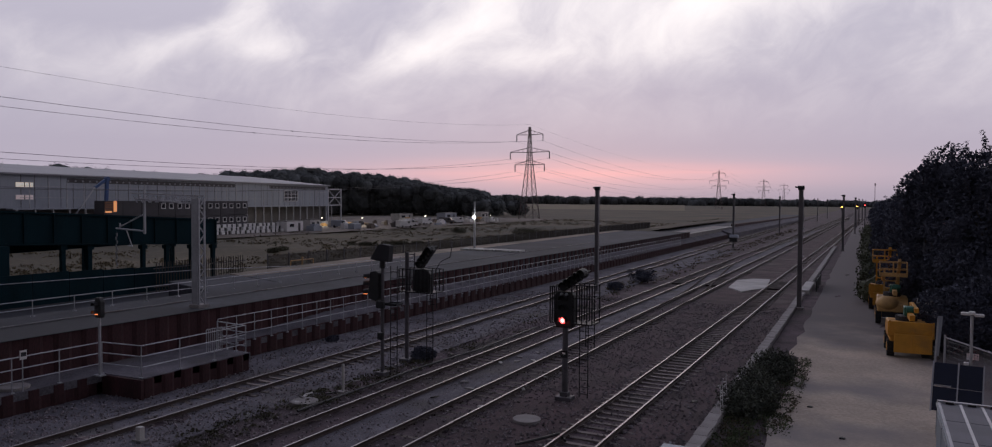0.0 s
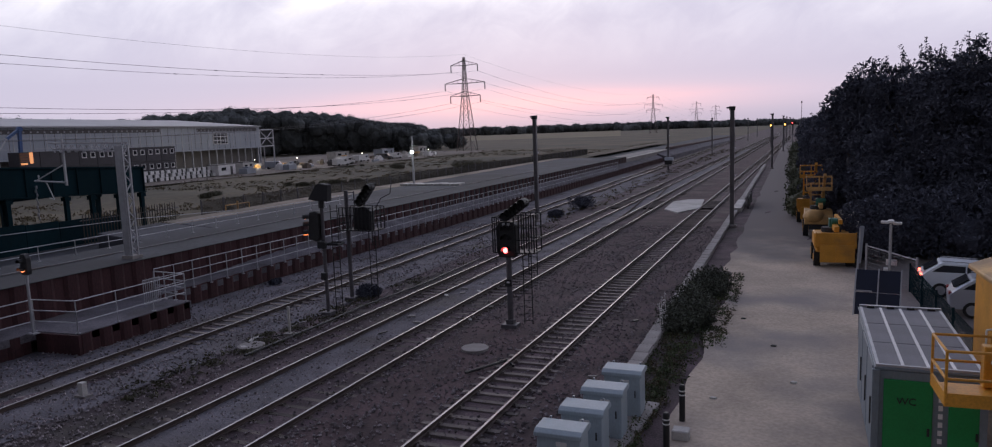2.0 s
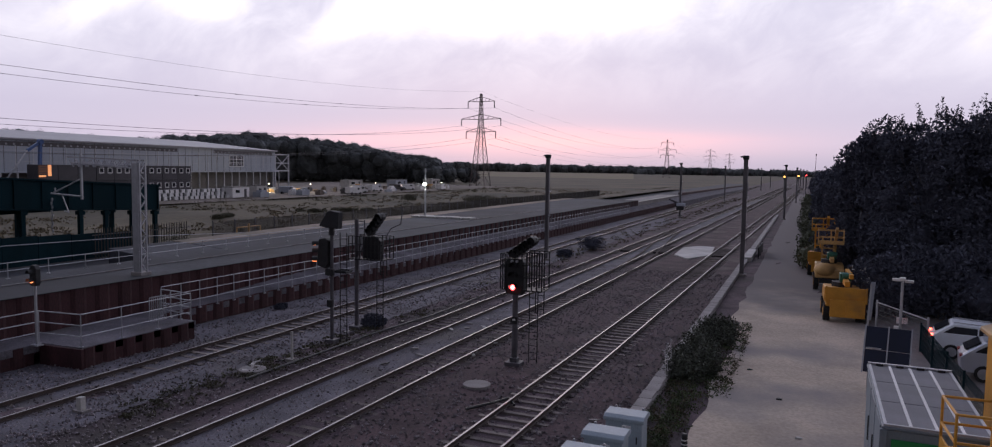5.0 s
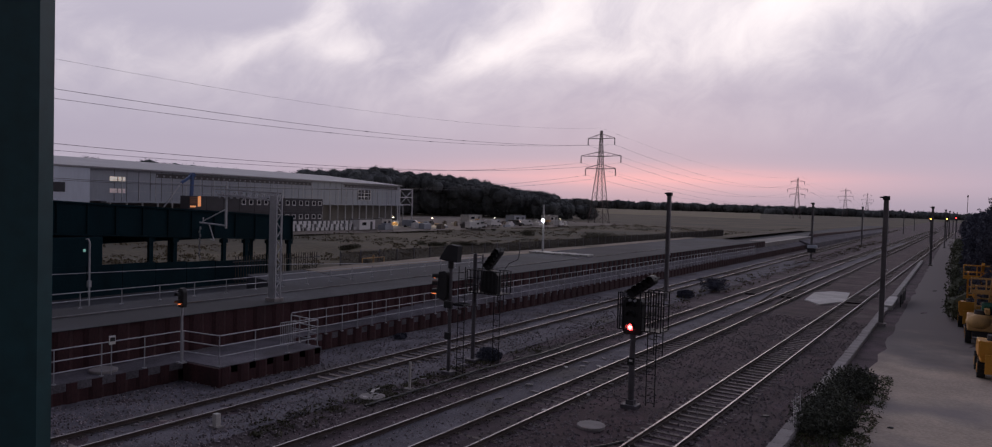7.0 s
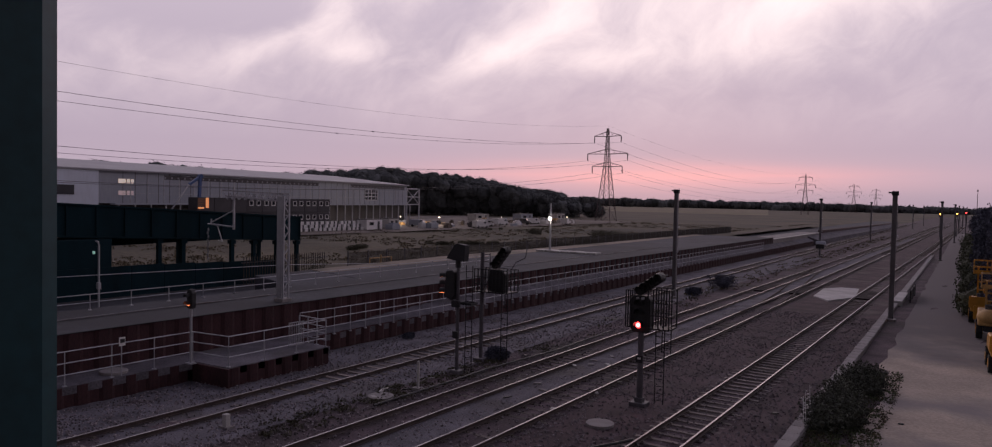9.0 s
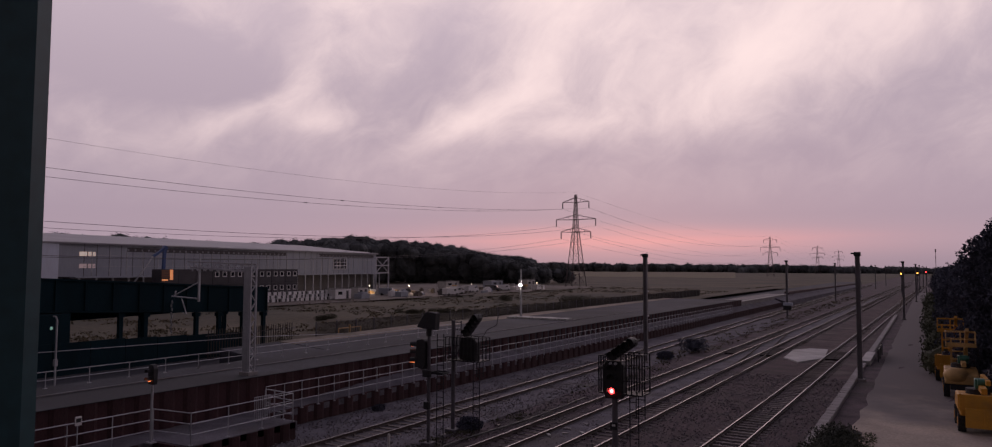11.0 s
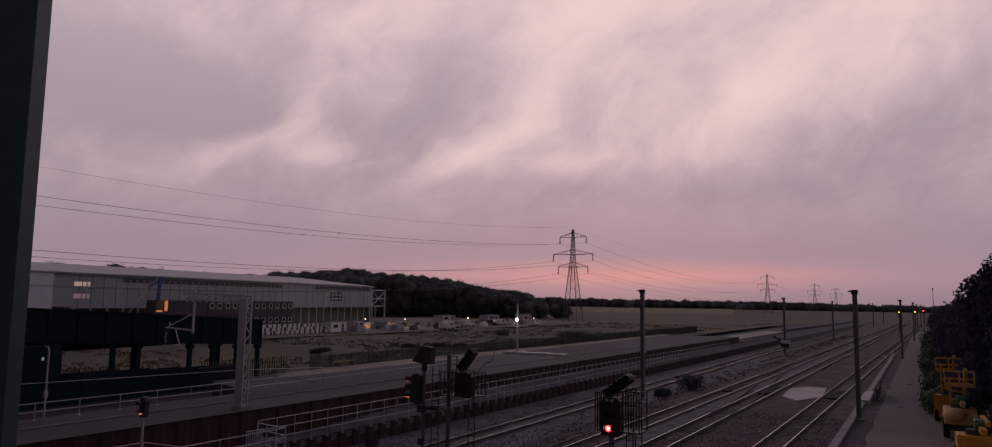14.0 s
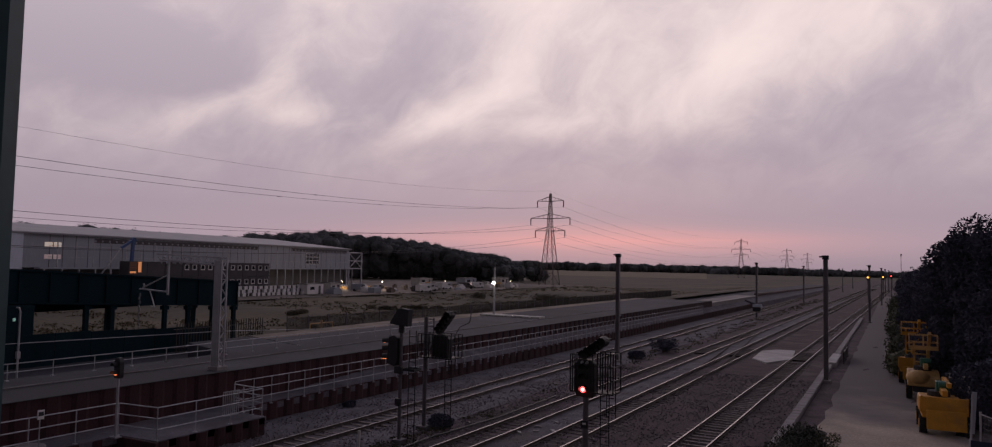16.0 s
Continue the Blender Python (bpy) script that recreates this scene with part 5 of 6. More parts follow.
# ---------------------------------------------------------------- woods
def wood(name, label, spots, quads, size, m):
    g = G()
    for x, y, h, r in spots:
        g.ball((x, y, h * 0.40), r * 0.85, r * 0.85, h * 0.38, 8, 6, 0.3)
        g.leaves((x, y, h * 0.30), r * 1.15, r * 1.15, h * 0.30, quads // 2, size, 0.75)
        for k in range(8):      # rounded billows of the crown
            a, q = 2.4 * k + random.random(), (0.0 if k == 0 else random.uniform(0.35, 0.8))
            rr = r * random.uniform(0.5, 0.72)
            c = (x + r * q * math.cos(a), y + r * q * math.sin(a), h * (0.97 - 0.16 * q * q) - rr * random.uniform(0.9, 1.1))
            g.ball(c, rr * 0.86, rr * 0.86, rr * 0.86, 9, 7, 0.18)
            g.leaves(c, rr * 1.12, rr * 1.12, rr * 1.10, quads // 5, size * 0.7, 0.7)
    solid(name, g, m, label, "woodland", kind="stuff")


random.seed(11), np.random.seed(11)
SKY = [(66, .033), (62.4, .0305), (61.5, .0352), (60.6, .0345), (59.3, .031), (57.6, .0356), (55, .0312), (52.5, .028), (50.3, .0272), (48.6, .0265), (47, .033), (43.4, .0337), (41.6, .0392),
       (38.4, .0334), (36.3, .033), (34.6, .0274), (33.2, .0248), (31.8, .0205), (31.1, .0125), (29.5, .013), (28.3, .0122), (27.6, .0047), (26.6, -.004)]
spots = []
for row, dist in ((0, 395), (1, 412), (2, 430)):
    a = 66.0
    while a > 27.0:
        e = np.interp(-a, [-q[0] for q in SKY], [q[1] for q in SKY])
        top = 8.5 + e * dist + random.uniform(-0.6, 1.4) + (1.6 if row else -0.6)
        d = dist + random.uniform(-6, 6)
        spots.append((-d * math.sin(radians(a)), d * math.cos(radians(a)), max(5, top), random.uniform(5.5, 8.5)))
        a -= random.uniform(0.8, 1.25)
wood("woodland", "dark broadleaf wood standing behind the works", spots, 620, 0.5, M_LEAFHAZE)
spots = []
a = 34.0
while a > -9:
    e = np.interp(-a, [-34, -26, -22, -12, -3, 9], [.007, .0072, .0068, .006, .003, .003])
    d = random.uniform(1400, 1500)
    spots.append((-d * math.sin(radians(a)), d * math.cos(radians(a)), 8.5 + e * d + random.uniform(-3.5, 1.5), random.uniform(9, 16)))
    a -= random.uniform(0.30, 0.5)
wood("far_woodland", "low dark line of woods along the horizon", spots, 120, 2.2, M_LEAFHAZE)
spots = []
for a, d, top in ((26.8, 395, 8.6), (25.4, 400, 8.9), (25.1, 405, 7.6), (29, 380, 12.0), (28.2, 385, 12.2), (27.9, 372, 9.5)):
    spots.append((-d * math.sin(radians(a)), d * math.cos(radians(a)), top, 4.5))
wood("hedgerow_trees", "round dark trees at the field's edge", spots, 260, 0.8, M_LEAFHAZE)

# scrub in the grassland
g = G()
for k in range(36):
    x, y = random.uniform(-122, -52), random.uniform(52, 260)
    if random.random() < 0.45:
        x, y = random.uniform(-66, -51), random.uniform(60, 190)
    r = random.uniform(0.5, 1.5)
    g.leaves((x, y, rough_land(x, y) + r * 0.35), r * 1.5, r * 1.5, r * 0.6, 110, 0.14, 0.1)
for k in range(60):
    x, y = drift(-51, 110) + random.uniform(-12, 0), random.uniform(112, 172)
    r = random.uniform(0.9, 1.9)
    g.leaves((x, y, r * 0.5), r * 1.4, r * 1.4, r * 0.8, 170, 0.18, 0.1)
for x, y, r in ((-72, 162, 1.9), (-76, 164, 1.7), (-69, 160, 1.4), (-92, 160, 1.3), (-80, 112, 0.8), (-84, 110, 0.8), (-76, 114, 0.7), (-81, 87, 0.7)):
    for k in range(5):
        cx0, cy0 = x + random.uniform(-2, 2), y + random.uniform(-2.5, 2.5)
        g.leaves((cx0, cy0, rough_land(cx0, cy0) + r * 0.35), r * 1.3, r * 1.5, r * 0.7, 260, 0.13, 0.2)
solid("scrub", g, M_SCRUB, "dark scrub and bushes in the rough grass", "bushes", kind="stuff")
g = G()
for k in range(2600):
    x, y = random.uniform(-124, -47.5), 46 + 254 * random.random() ** 1.5
    if noise.noise((x * 0.06, y * 0.03, 5)) < -0.12:
        continue
    g.leaves((x, y, rough_land(x, y) + 0.12), 1.1, 1.1, 0.22, 9, 0.2, 0.1)
solid("tall_grass", g, M_TUFT, "dry tall grass tufts", "grass", kind="stuff")


# ---------------------------------------------------------------- trees beside the road
def tree(x, y, h, r, n, name="broadleaf_tree", leaf=0.155):
    t = thing(name, (x, y, 0), "dense dark broadleaf tree with an uneven leafy outline", "tree", "roadside trees")
    tr = G().tube((0, 0, -0.1), (0.1, 0, h * 0.35), 0.28, 9, 0.2)
    for k in range(7):
        a = k * 0.9 + random.random()
        tr.tube((0.1, 0, h * (0.2 + 0.03 * k)), (r * .6 * math.cos(a), r * .6 * math.sin(a), h * random.uniform(.5, .85)), 0.11, 6, 0.03)
    part("trunk", tr, M_BARK, t)
    g = G()
    lumps = [(0, 0, h * 0.5, r * 0.80, h * 0.40)]
    for k in range(13):
        a, z = k * 2.4 + random.random() * .6, random.uniform(0.14, 0.86)
        w = r * 0.60 * math.sqrt(max(0.1, 1 - (z - 0.45) ** 2 * 3.4))
        lumps.append((w * math.cos(a), w * math.sin(a), h * z, r * random.uniform(.36, .52), h * random.uniform(.13, .19)))
    for cx0, cy0, cz0, rr, rz0 in lumps:
        g.ball((cx0, cy0, cz0), rr * .5, rr * .5, rz0 * .5, 9, 7, 0.35)
        g.leaves((cx0, cy0, cz0), rr * 1.08, rr * 1.08, rz0 * 1.10, n // 14, leaf, 0.50)
    for k in range(40):        # sprays that break the outline
        a, z = random.uniform(0, 6.28), random.uniform(0.5, 0.97)
        w = r * 0.86 * math.sqrt(max(0.02, 1 - ((z - 0.45) / 0.55) ** 2))
        g.leaves((w * math.cos(a), w * math.sin(a), h * z * 0.98), 0.6, 0.6, 0.5, 70, leaf * 0.8, 0.0)
    part("crown", g, M_LEAF, t)
    if leaf < 0.2:             # young shoots standing out of the crown
        sh, tw = G(), G()
        for k in range(30):
            a, z = random.uniform(0, 6.28), random.uniform(0.62, 0.98)
            w = r * 0.84 * math.sqrt(max(0.02, 1 - ((z - 0.45) / 0.55) ** 2))
            p = Vector((w * math.cos(a), w * math.sin(a), h * z * 0.97))
            q = p + Vector((random.uniform(-.35, .35) + .25 * math.cos(a), random.uniform(-.3, .3), random.uniform(0.7, 1.5)))
            tw.tube(p, q, 0.018, 4, 0.008)
            for j in range(5):
                c = p + (q - p) * (0.3 + 0.17 * j)
                sh.leaves(tuple(c), 0.16, 0.16, 0.12, 7, 0.085, 0.0)
        part("twig", tw, M_BARK, t)
        part("shoot", sh, M_LEAF, t)
    return t


random.seed(21), np.random.seed(21)
for x, y, h, r in [(5.0, 62, 11.3, 3.5), (8.2, 57, 13.2, 4.4), (12.5, 55, 14.6, 5.0), (18.5, 55, 14.3, 5.4), (25, 55, 13.8, 5.4), (32, 56, 12.5, 5.5), (10.4, 57, 13.8, 4.4), (15.4, 55.5, 14.5, 4.8), (21.8, 55.5, 14.2, 5.0), (28.5, 56, 13.2, 5.0), (6.4, 59.5, 12.2, 3.6), (4.0, 72, 9.9, 3.1), (3.7, 82, 9.4, 2.9)]:
    tree(x, y, h - (1.2 if x > 15 else 0.8 if x > 10 else 0.2), r, 23000, leaf=0.15)
for x, y, h, r in [(3.4, 92, 8.2, 2.4), (3.2, 104, 8.4, 2.6), (3.6, 118, 8.6, 2.8), (3.8, 134, 8.8, 3.0), (4.2, 152, 9.0, 3.4), (4.6, 172, 9.0, 3.6), (5, 195, 9.2, 4), (6, 225, 9.2, 5), (6, 262, 9.2, 6)]:
    tree(x, y, h, r, 3800, leaf=0.26)
g = G()
for x, y, r in [(4.4, 49, 2.0), (6.5, 50, 2.4), (9.5, 50, 2.6), (13, 50, 2.6), (17, 50, 2.6), (21, 50, 2.8), (2.6, 66, 1.6), (2.2, 76, 1.7), (2.0, 88, 1.6), (2.1, 100, 1.6), (2.4, 115, 1.7), (26, 50, 2.8)]:
    g.ball((x, y, r * 0.5), r * 0.55, r * 0.55, r * 0.5, 9, 6, 0.4)
    g.leaves((x, y, r * 0.8), r * 1.15, r * 1.15, r * 1.05, 3000, 0.14, 0.4)
solid("hedge", g, M_LEAF, "dark hedge under the trees", "hedge", kind="stuff")
g = G()
for k in range(95):
    y = 69 + 130 * (k / 95) ** 1.2
    r = random.uniform(0.8, 1.5) * (1 + 0.004 * (y - 69))
    x = 0.55 + 0.9 * noise.noise((y * 0.11, 2, 6)) + random.uniform(0, 2.2)
    g.ball((x, y, r * 0.7), r * 0.8, r * 0.8, r * 0.8, 8, 6, 0.4)
    g.leaves((x, y, r * 0.8), r * 1.12, r * 1.3, r * 1.1, 420, 0.15, 0.55)
for k in range(60):
    y, x = random.uniform(46, 120), random.uniform(0.2, 1.8)
    g.leaves((x + (1.6 if y < 70 else 0), y, 0.2), 0.5, 0.6, 0.3, 40, 0.11, 0.0)
solid("verge_bushes", g, M_VERGE, "dull green bushes growing over the road's edge", "bushes", kind="stuff")
# ---------------------------------------------------------------- beside the road: kerb trough, bush, cabinets
g_lid = G().box(-0.24, 0.01, 0.18, 0.24, 0.98, 0.26).mesh("trough_lid", M_CONC)
trough = thing("cable_trough", (-5.05, 0, 0), "line of grey concrete cable trough lids", "cable trough", kind="structure")
part("channel", G().box(-0.27, 8, -0.05, -0.20, 150, 0.2).box(0.20, 8, -0.05, 0.27, 150, 0.2), M_CONC, trough)
TROUGH = trough

random.seed(31), np.random.seed(31)
bush = thing("roadside_bush", (-4.1, 33, 0), "low dark bush with dry weeds between track and road", "bush")
g, gw = G(), G()
for k in range(28):
    y = random.uniform(-3.2, 7.5)
    r = random.uniform(0.4, 0.85)
    x = random.uniform(-0.45, 0.6) * (1.0 if y > -3 else 0.7) + 0.02 * y
    g.ball((x, y, r * 0.35), r * 0.5, r * 0.5, r * 0.4, 8, 6, 0.4)
    g.leaves((x, y, r * 0.55), r * 1.2, r * 1.2, r * 0.95, 750, 0.07, 0.2)
part("foliage", g, M_LEAF2, bush)
gg = G()
for k in range(1150):
    y, x = random.uniform(-15, 9), random.uniform(-0.8, 1.7)
    if y < -5 and x > 1.3 + 0.08 * y + 0.3 * random.random():
        x = -0.2 + 0.6 * random.random()
    q = gw if random.random() < 0.4 else gg
    q.leaves((x, y, 0.09), 0.2, 0.2, 0.15, 13, 0.05, 0.0)
tagged(part("weed_patch", gg, M_WEEDG, bush, "low green weeds"), kind="stuff")
tagged(part("dry_weed_patch", gw, M_WEED, bush, "dry straw-coloured weeds"), kind="stuff")
for x, y in ((-4.95, 30.5), (-4.9, 29.3), (-4.85, 28.6)):
    g = G()
    for k in range(5):
        g.ball((random.uniform(-.10, .10), random.uniform(-.10, .10), 0.9 + 0.13 * k), 0.04, 0.04, 0.03, 5, 4)
    g.path([(0, 0, 0), (0.05, 0, 0.5), (0, 0.03, 1.5)], 0.012, 5)
    solid("white_flower_stem", g, M_WHITE, "tall stem with small white flower heads", "flower", "flower stems", at=(x, y, 0))


def relay_case(x, y, h=1.35):
    c = thing("relay_cabinet", (x, y, 0.15), "grey steel trackside equipment cabinet with a sloping lid", "cabinet", "relay cabinets")
    part("body", G().cbox(0, 0, h / 2, 1.05, 0.75, h), M_CASE, c, "", 0.02)
    part("lid", G().prism([(-0.44, h), (0.44, h), (0.44, h + 0.10), (0.30, h + 0.17), (-0.30, h + 0.17), (-0.44, h + 0.10)], "x", -0.58, 0.58), M_CASE, c, "overhanging sloped lid", 0.012)
    part("label_plate", G().cbox(0.08, -0.382, h - 0.16, 0.26, 0.012, 0.11), M_WHITE, c, "pale plate")
    part("handle", G().tube((0.38, -0.4, h * 0.5), (0.38, -0.4, h * 0.5 + 0.2), 0.018, 6), M_BLACK, c)
    part("door_gap", G().cbox(0, -0.378, h / 2, 0.015, 0.01, h * 0.92), M_CASE, c)
    for s in (-0.4, 0.4):
        part("lifting_lug", G().cbox(s, 0.36, h + 0.18, 0.05, 0.05, 0.06), M_GALV, c)
    return c


first = relay_case(-4.5, 20.5, 1.2)
for x, y in ((-4.68, 18.85), (-4.84, 17.35), (-5.0, 15.9)):
    copy_thing(first, pose(x, y, 0.15))
solid("cabinet_plinth", G().cbox(0, 0, 0.07, 1.5, 7.0, 0.22), M_CONC, "concrete plinth under the cabinets", "plinth", bevel=0.02, at=(-4.75, 18.0, 0)).rotation_euler = (0, 0, radians(-6))
for x, y in ((-2.85, 20.5), (-2.95, 18.3)):
    b = thing("marker_post", (x, y, 0.04), "black marker post with white bands", "bollard", "marker posts")
    part("post", G().tube((0, 0, 0), (0, 0, 1.05), 0.085, 12), M_BLACK, b)
    part("top", G().tube((0, 0, 1.05), (0, 0, 1.1), 0.085, 12, 0.06), M_BLACK, b)
    for z in (0.78, 0.9):
        part("band", G().tube((0, 0, z), (0, 0, z + 0.035), 0.089, 12), M_WHITE, b, "white band")
solid("stone_block", G().cbox(0, 0, 0.14, 0.45, 0.4, 0.28), M_CONCPALE, "pale concrete block beside a marker post", "block", bevel=0.03, at=(-2.72, 19.3, 0.04))
# crossing pads and boards by the second mast
g = G().prism([(-11.9, 73.7), (-12.15, 80.9), (-10.8, 83.3), (-9.1, 83.3), (-8.55, 75.0), (-10.2, 70.8)][::-1], "z", 0.0, 0.13)
solid("concrete_pad", g, M_CONCPALE, "pale concrete pad between the tracks", "pad", kind="structure", bevel=0.02)
for nm, x0, slope, end, slp, lab in TRACKS[:3]:
    cp = thing("crossing_deck", (x0 + slope * 78, 78, 0), "dark crossing boards laid between the rails", "crossing", "crossing decks", "structure")
    for i in range(2):
        for j in range(4):
            part("board", G().box(-0.66 + 0.67 * i, -3.6 + 1.8 * j, 0.0, -0.01 + 0.67 * i, -1.84 + 1.8 * j, 0.15), M_BOARD, cp, "", 0.01)
solid("step_block", G().box(-5.3, 72, 0, -4.5, 80, 0.45), M_CONCPALE, "pale concrete step beside the mast", "block", bevel=0.03)
s = thing("low_barrier", (-4.1, 75, 0), "short dark board fence by the road", "fence")
part("board", G().box(0, 0, 0.2, 0.08, 7, 1.1), M_BLACK, s)
for k in range(3):
    part("post", G().cbox(0.04, 0.3 + 3.2 * k, 0.6, 0.12, 0.12, 1.2), M_POST, s)
solid("manhole_cover", G().tube((0, 0, 0), (0, 0, 0.12), 0.54, 28), M_CONC, "round concrete manhole cover in the ballast", "manhole", bevel=0.015, at=(-11.47, 25.35, 0))
solid("manhole_cover", G().tube((0, 0, 0), (0, 0, 0.10), 0.56, 28), M_CONC, "round concrete manhole cover in the ballast", "manhole", bevel=0.015, at=(-20.6, 23.2, 0.03))
solid("manhole_cover", G().tube((0, 0, 0), (0, 0, 0.12), 0.55, 28), M_CONC, "round concrete cover on the walkway", "manhole", bevel=0.015, at=(-30.0, 17.0, 0.88))
for x, y, h in ((-22.3, 16.8, 0.55), (-20.2, 25.2, 1.3)):
    s = thing("marker_stake", (x, y, 0), "pale marker stake in the ballast", "marker post", "stakes")
    part("stake", G().cbox(0, 0, h / 2, 0.10 if h > 1 else 0.22, 0.08 if h > 1 else 0.2, h), M_CONCPALE, s, "", 0.01)
    part("foot", G().cbox(0, 0, 0.06, 0.5, 0.3, 0.1), M_CONC, s)
s = thing("warning_sign", (-29.25, 16.9, 0.88), "small white notice on the handrail", "sign")
part("plate", G().cbox(0.05, 0, 1.45, 0.03, 0.26, 0.36), M_WHITE, s)
part("bar", G().cbox(0.07, 0, 1.48, 0.01, 0.2, 0.16), M_BLACK, s)
part("post", G().tube((0, 0, 0), (0, 0, 1.4), 0.025, 6), M_GALV, s)

# dark weeds, rubbish and a bush in the ballast
g = G()
for k in range(120):
    y = random.uniform(17, 33)
    x = -21.0 + random.uniform(-0.9, 0.9) + 0.02 * y
    g.leaves((x, y, 0.08), 0.32, 0.28, 0.09, 22, 0.065, 0.0)
for k in range(18):
    y = random.uniform(34, 72)
    g.leaves((-20.9 + 0.012 * y + random.uniform(-1.0, 1.0), y, 0.10), 0.5, 0.8, 0.12, 30, 0.08, 0.0)
solid("ballast_weeds", g, M_SCRUB, "dark weeds creeping in the ballast", "weeds", kind="stuff")
g = G()
for k in range(300):
    y = random.uniform(58, 240)
    g.leaves((-21.0 + 0.011 * y + random.uniform(-2.2, 1.2), y, 0.18), 0.5, 0.9, 0.13, 11, 0.10, 0.0)
solid("dry_cess_grass", g, M_WEED, "dry grass between the lines", "grass", kind="stuff")
for x, y, r in ((-20.8, 32.6, 0.58), (-20.6, 74.5, 1.3), (-21.2, 67, 0.7), (-28.2, 34.2, 0.3)):
    b = thing("small_bush", (x, y, 0), "small round dark bush growing in the ballast", "bush", "ballast bushes")
    g = G().ball((0, 0, r * .4), r * .5, r * .6, r * .36, 9, 6, 0.4).leaves((0, 0, r * .5), r * 1.15, r * 1.35, r * .62, 1500, 0.08, 0.2)
    for k in range(7):
        g.leaves((random.uniform(-.9, .9) * r, random.uniform(-1.1, 1.1) * r, r * random.uniform(.3, .95)), r * .3, r * .3, r * .25, 90, 0.07, 0.0)
    part("foliage", g, M_LEAF, b)
for k in range(26):
    x, y = random.choice(((-20.9, 24), (-20.6, 28), (-13, 30), (-6.2, 28), (-15.9, 31))), 0
    x, y = x[0] + random.uniform(-.8, .8), x[1] + random.uniform(-6, 6)
    a = random.uniform(0, 90)
    ob = solid("scrap_piece", G().prism([(-.2, -.06), (.18, -.08), (.22, .05), (-.05, .09)], "z", 0, 0.04), random.choice((M_CONCPALE, M_CONC, M_BLACK)), "small piece of scrap lying on the ballast", "debris", "scraps", at=(x, y, 0.1))
    ob.rotation_euler = (0.1, 0.1, a)
for x, y, m, lab in ((0.1, 24.6, M_CONCPALE, "small pale stone lying on the sandy track"), (-0.6, 28.6, M_BLACK, "dark scrap lying on the sandy track"), (-1.9, 32.4, M_BLACK, "dark scrap lying on the sandy track"), (-2.2, 22.5, M_CONCPALE, "small pale stone lying on the sandy track")):
    solid("scrap_piece", G().prism([(-.10, -.05), (.08, -.06), (.11, .03), (-.03, .07)], "z", 0, 0.05), m, lab, "debris", "scraps", at=(x, y, 0.06))
solid("cable_run", G().path([(-19.9, 22, .1), (-19.7, 27, .12), (-19.8, 30, .1), (-19.2, 36, .12), (-19.3, 44, .1)], 0.05, 6), M_BLACK, "black cable lying along the ballast", "cable")
solid("cable_run", G().path([(-10.6, 22.5, .1), (-10.0, 23.5, .12), (-9.7, 24.3, .1), (-9.2, 23.6, .12)], 0.05, 6), M_BLACK, "black cable lying across the ballast", "cable")


# ---------------------------------------------------------------- welfare unit, solar lamp, fences, cars
u = thing("welfare_unit", (3.03, 21.83, 0.05), "blue-grey steel welfare cabin with green doors and a panelled roof", "site cabin", rz=-0.8)
W, L, H = 2.2, 6.0, 2.52
part("body", G().cbox(0, 0, H / 2, W, L, H), M_UNIT, u, "", 0.03)
part("roof", G().cbox(0, 0, H + 0.03, W + 0.06, L + 0.06, 0.06), M_UNIT, u, "", 0.01)
pan = G().box(-0.245, -0.94, 0, 0.245, 0.94, 0.03).mesh("roof_panel", M_PANEL)
for i in range(4):
    for j in range(3):
        part("roof_panel", pan, None, u, at=(-0.795 + 0.53 * i, -1.97 + 1.94 * j, H + 0.065))
for i in range(5):
    x = -1.06 + 0.53 * i
    part("roof_strip", G().cbox(x, 0.0, H + 0.085, 0.07, L - 0.1, 0.05), M_WHITE if i in (1, 2, 3) else M_GALV, u, "pale joint strip")
for y in (-1.0, 0.94):
    part("roof_strip", G().cbox(0, y, H + 0.075, W - 0.1, 0.045, 0.03), M_SHIELD, u, "dark joint strip")
part("roof_edge", G().cbox(0, L / 2 - 0.05, H + 0.10, W, 0.12, 0.1), M_GALV, u)
part("roof_edge", G().cbox(0, -L / 2 + 0.03, H + 0.08, W, 0.07, 0.08), M_GALV, u)
for k in range(4):
    part("roof_bracket", G().cbox(-0.8 + 0.54 * k, L / 2 - 0.2, H + 0.13, 0.2, 0.08, 0.06), M_BLACK, u)
for x in (-W / 2, W / 2):
    part("corner_post", G().cbox(x, -L / 2, H / 2, 0.16, 0.12, H), M_UNIT, u, "", 0.01)
for x, w in ((-0.42, 1.02), (0.72, 0.62)):
    d = part("door", G().cbox(x, -L / 2 - 0.02, 1.2, w, 0.06, 2.2), M_DOORGREEN, u, "bright green door", 0.015)
    part("door_handle", G().cbox(x + w * 0.42, -L / 2 - 0.07, 1.1, 0.05, 0.05, 0.18), M_BLACK, d)
for k in range(6):
    part("mark", G().cbox(0.25, -L / 2 - 0.02, 0.9 + 0.2 * k, 0.09, 0.02, 0.12), M_WHITE, u)
txt = bpy.data.curves.new("sign_text", "FONT")
txt.body, txt.size, txt.extrude, txt.align_x = "WC", 0.24, 0.004, "CENTER"
tmp = new("sign_text", txt)
bpy.context.view_layer.update()
tme = bpy.data.meshes.new_from_object(tmp.evaluated_get(bpy.context.evaluated_depsgraph_get()))
bpy.data.objects.remove(tmp)
tme.materials.clear()
tme.materials.append(M_BLACK)
lt = part("sign_text", tme, None, u, "dark letters on the green door")
lt.location, lt.rotation_euler = (-0.45, -L / 2 - 0.058, 1.72), (radians(90), 0, 0)
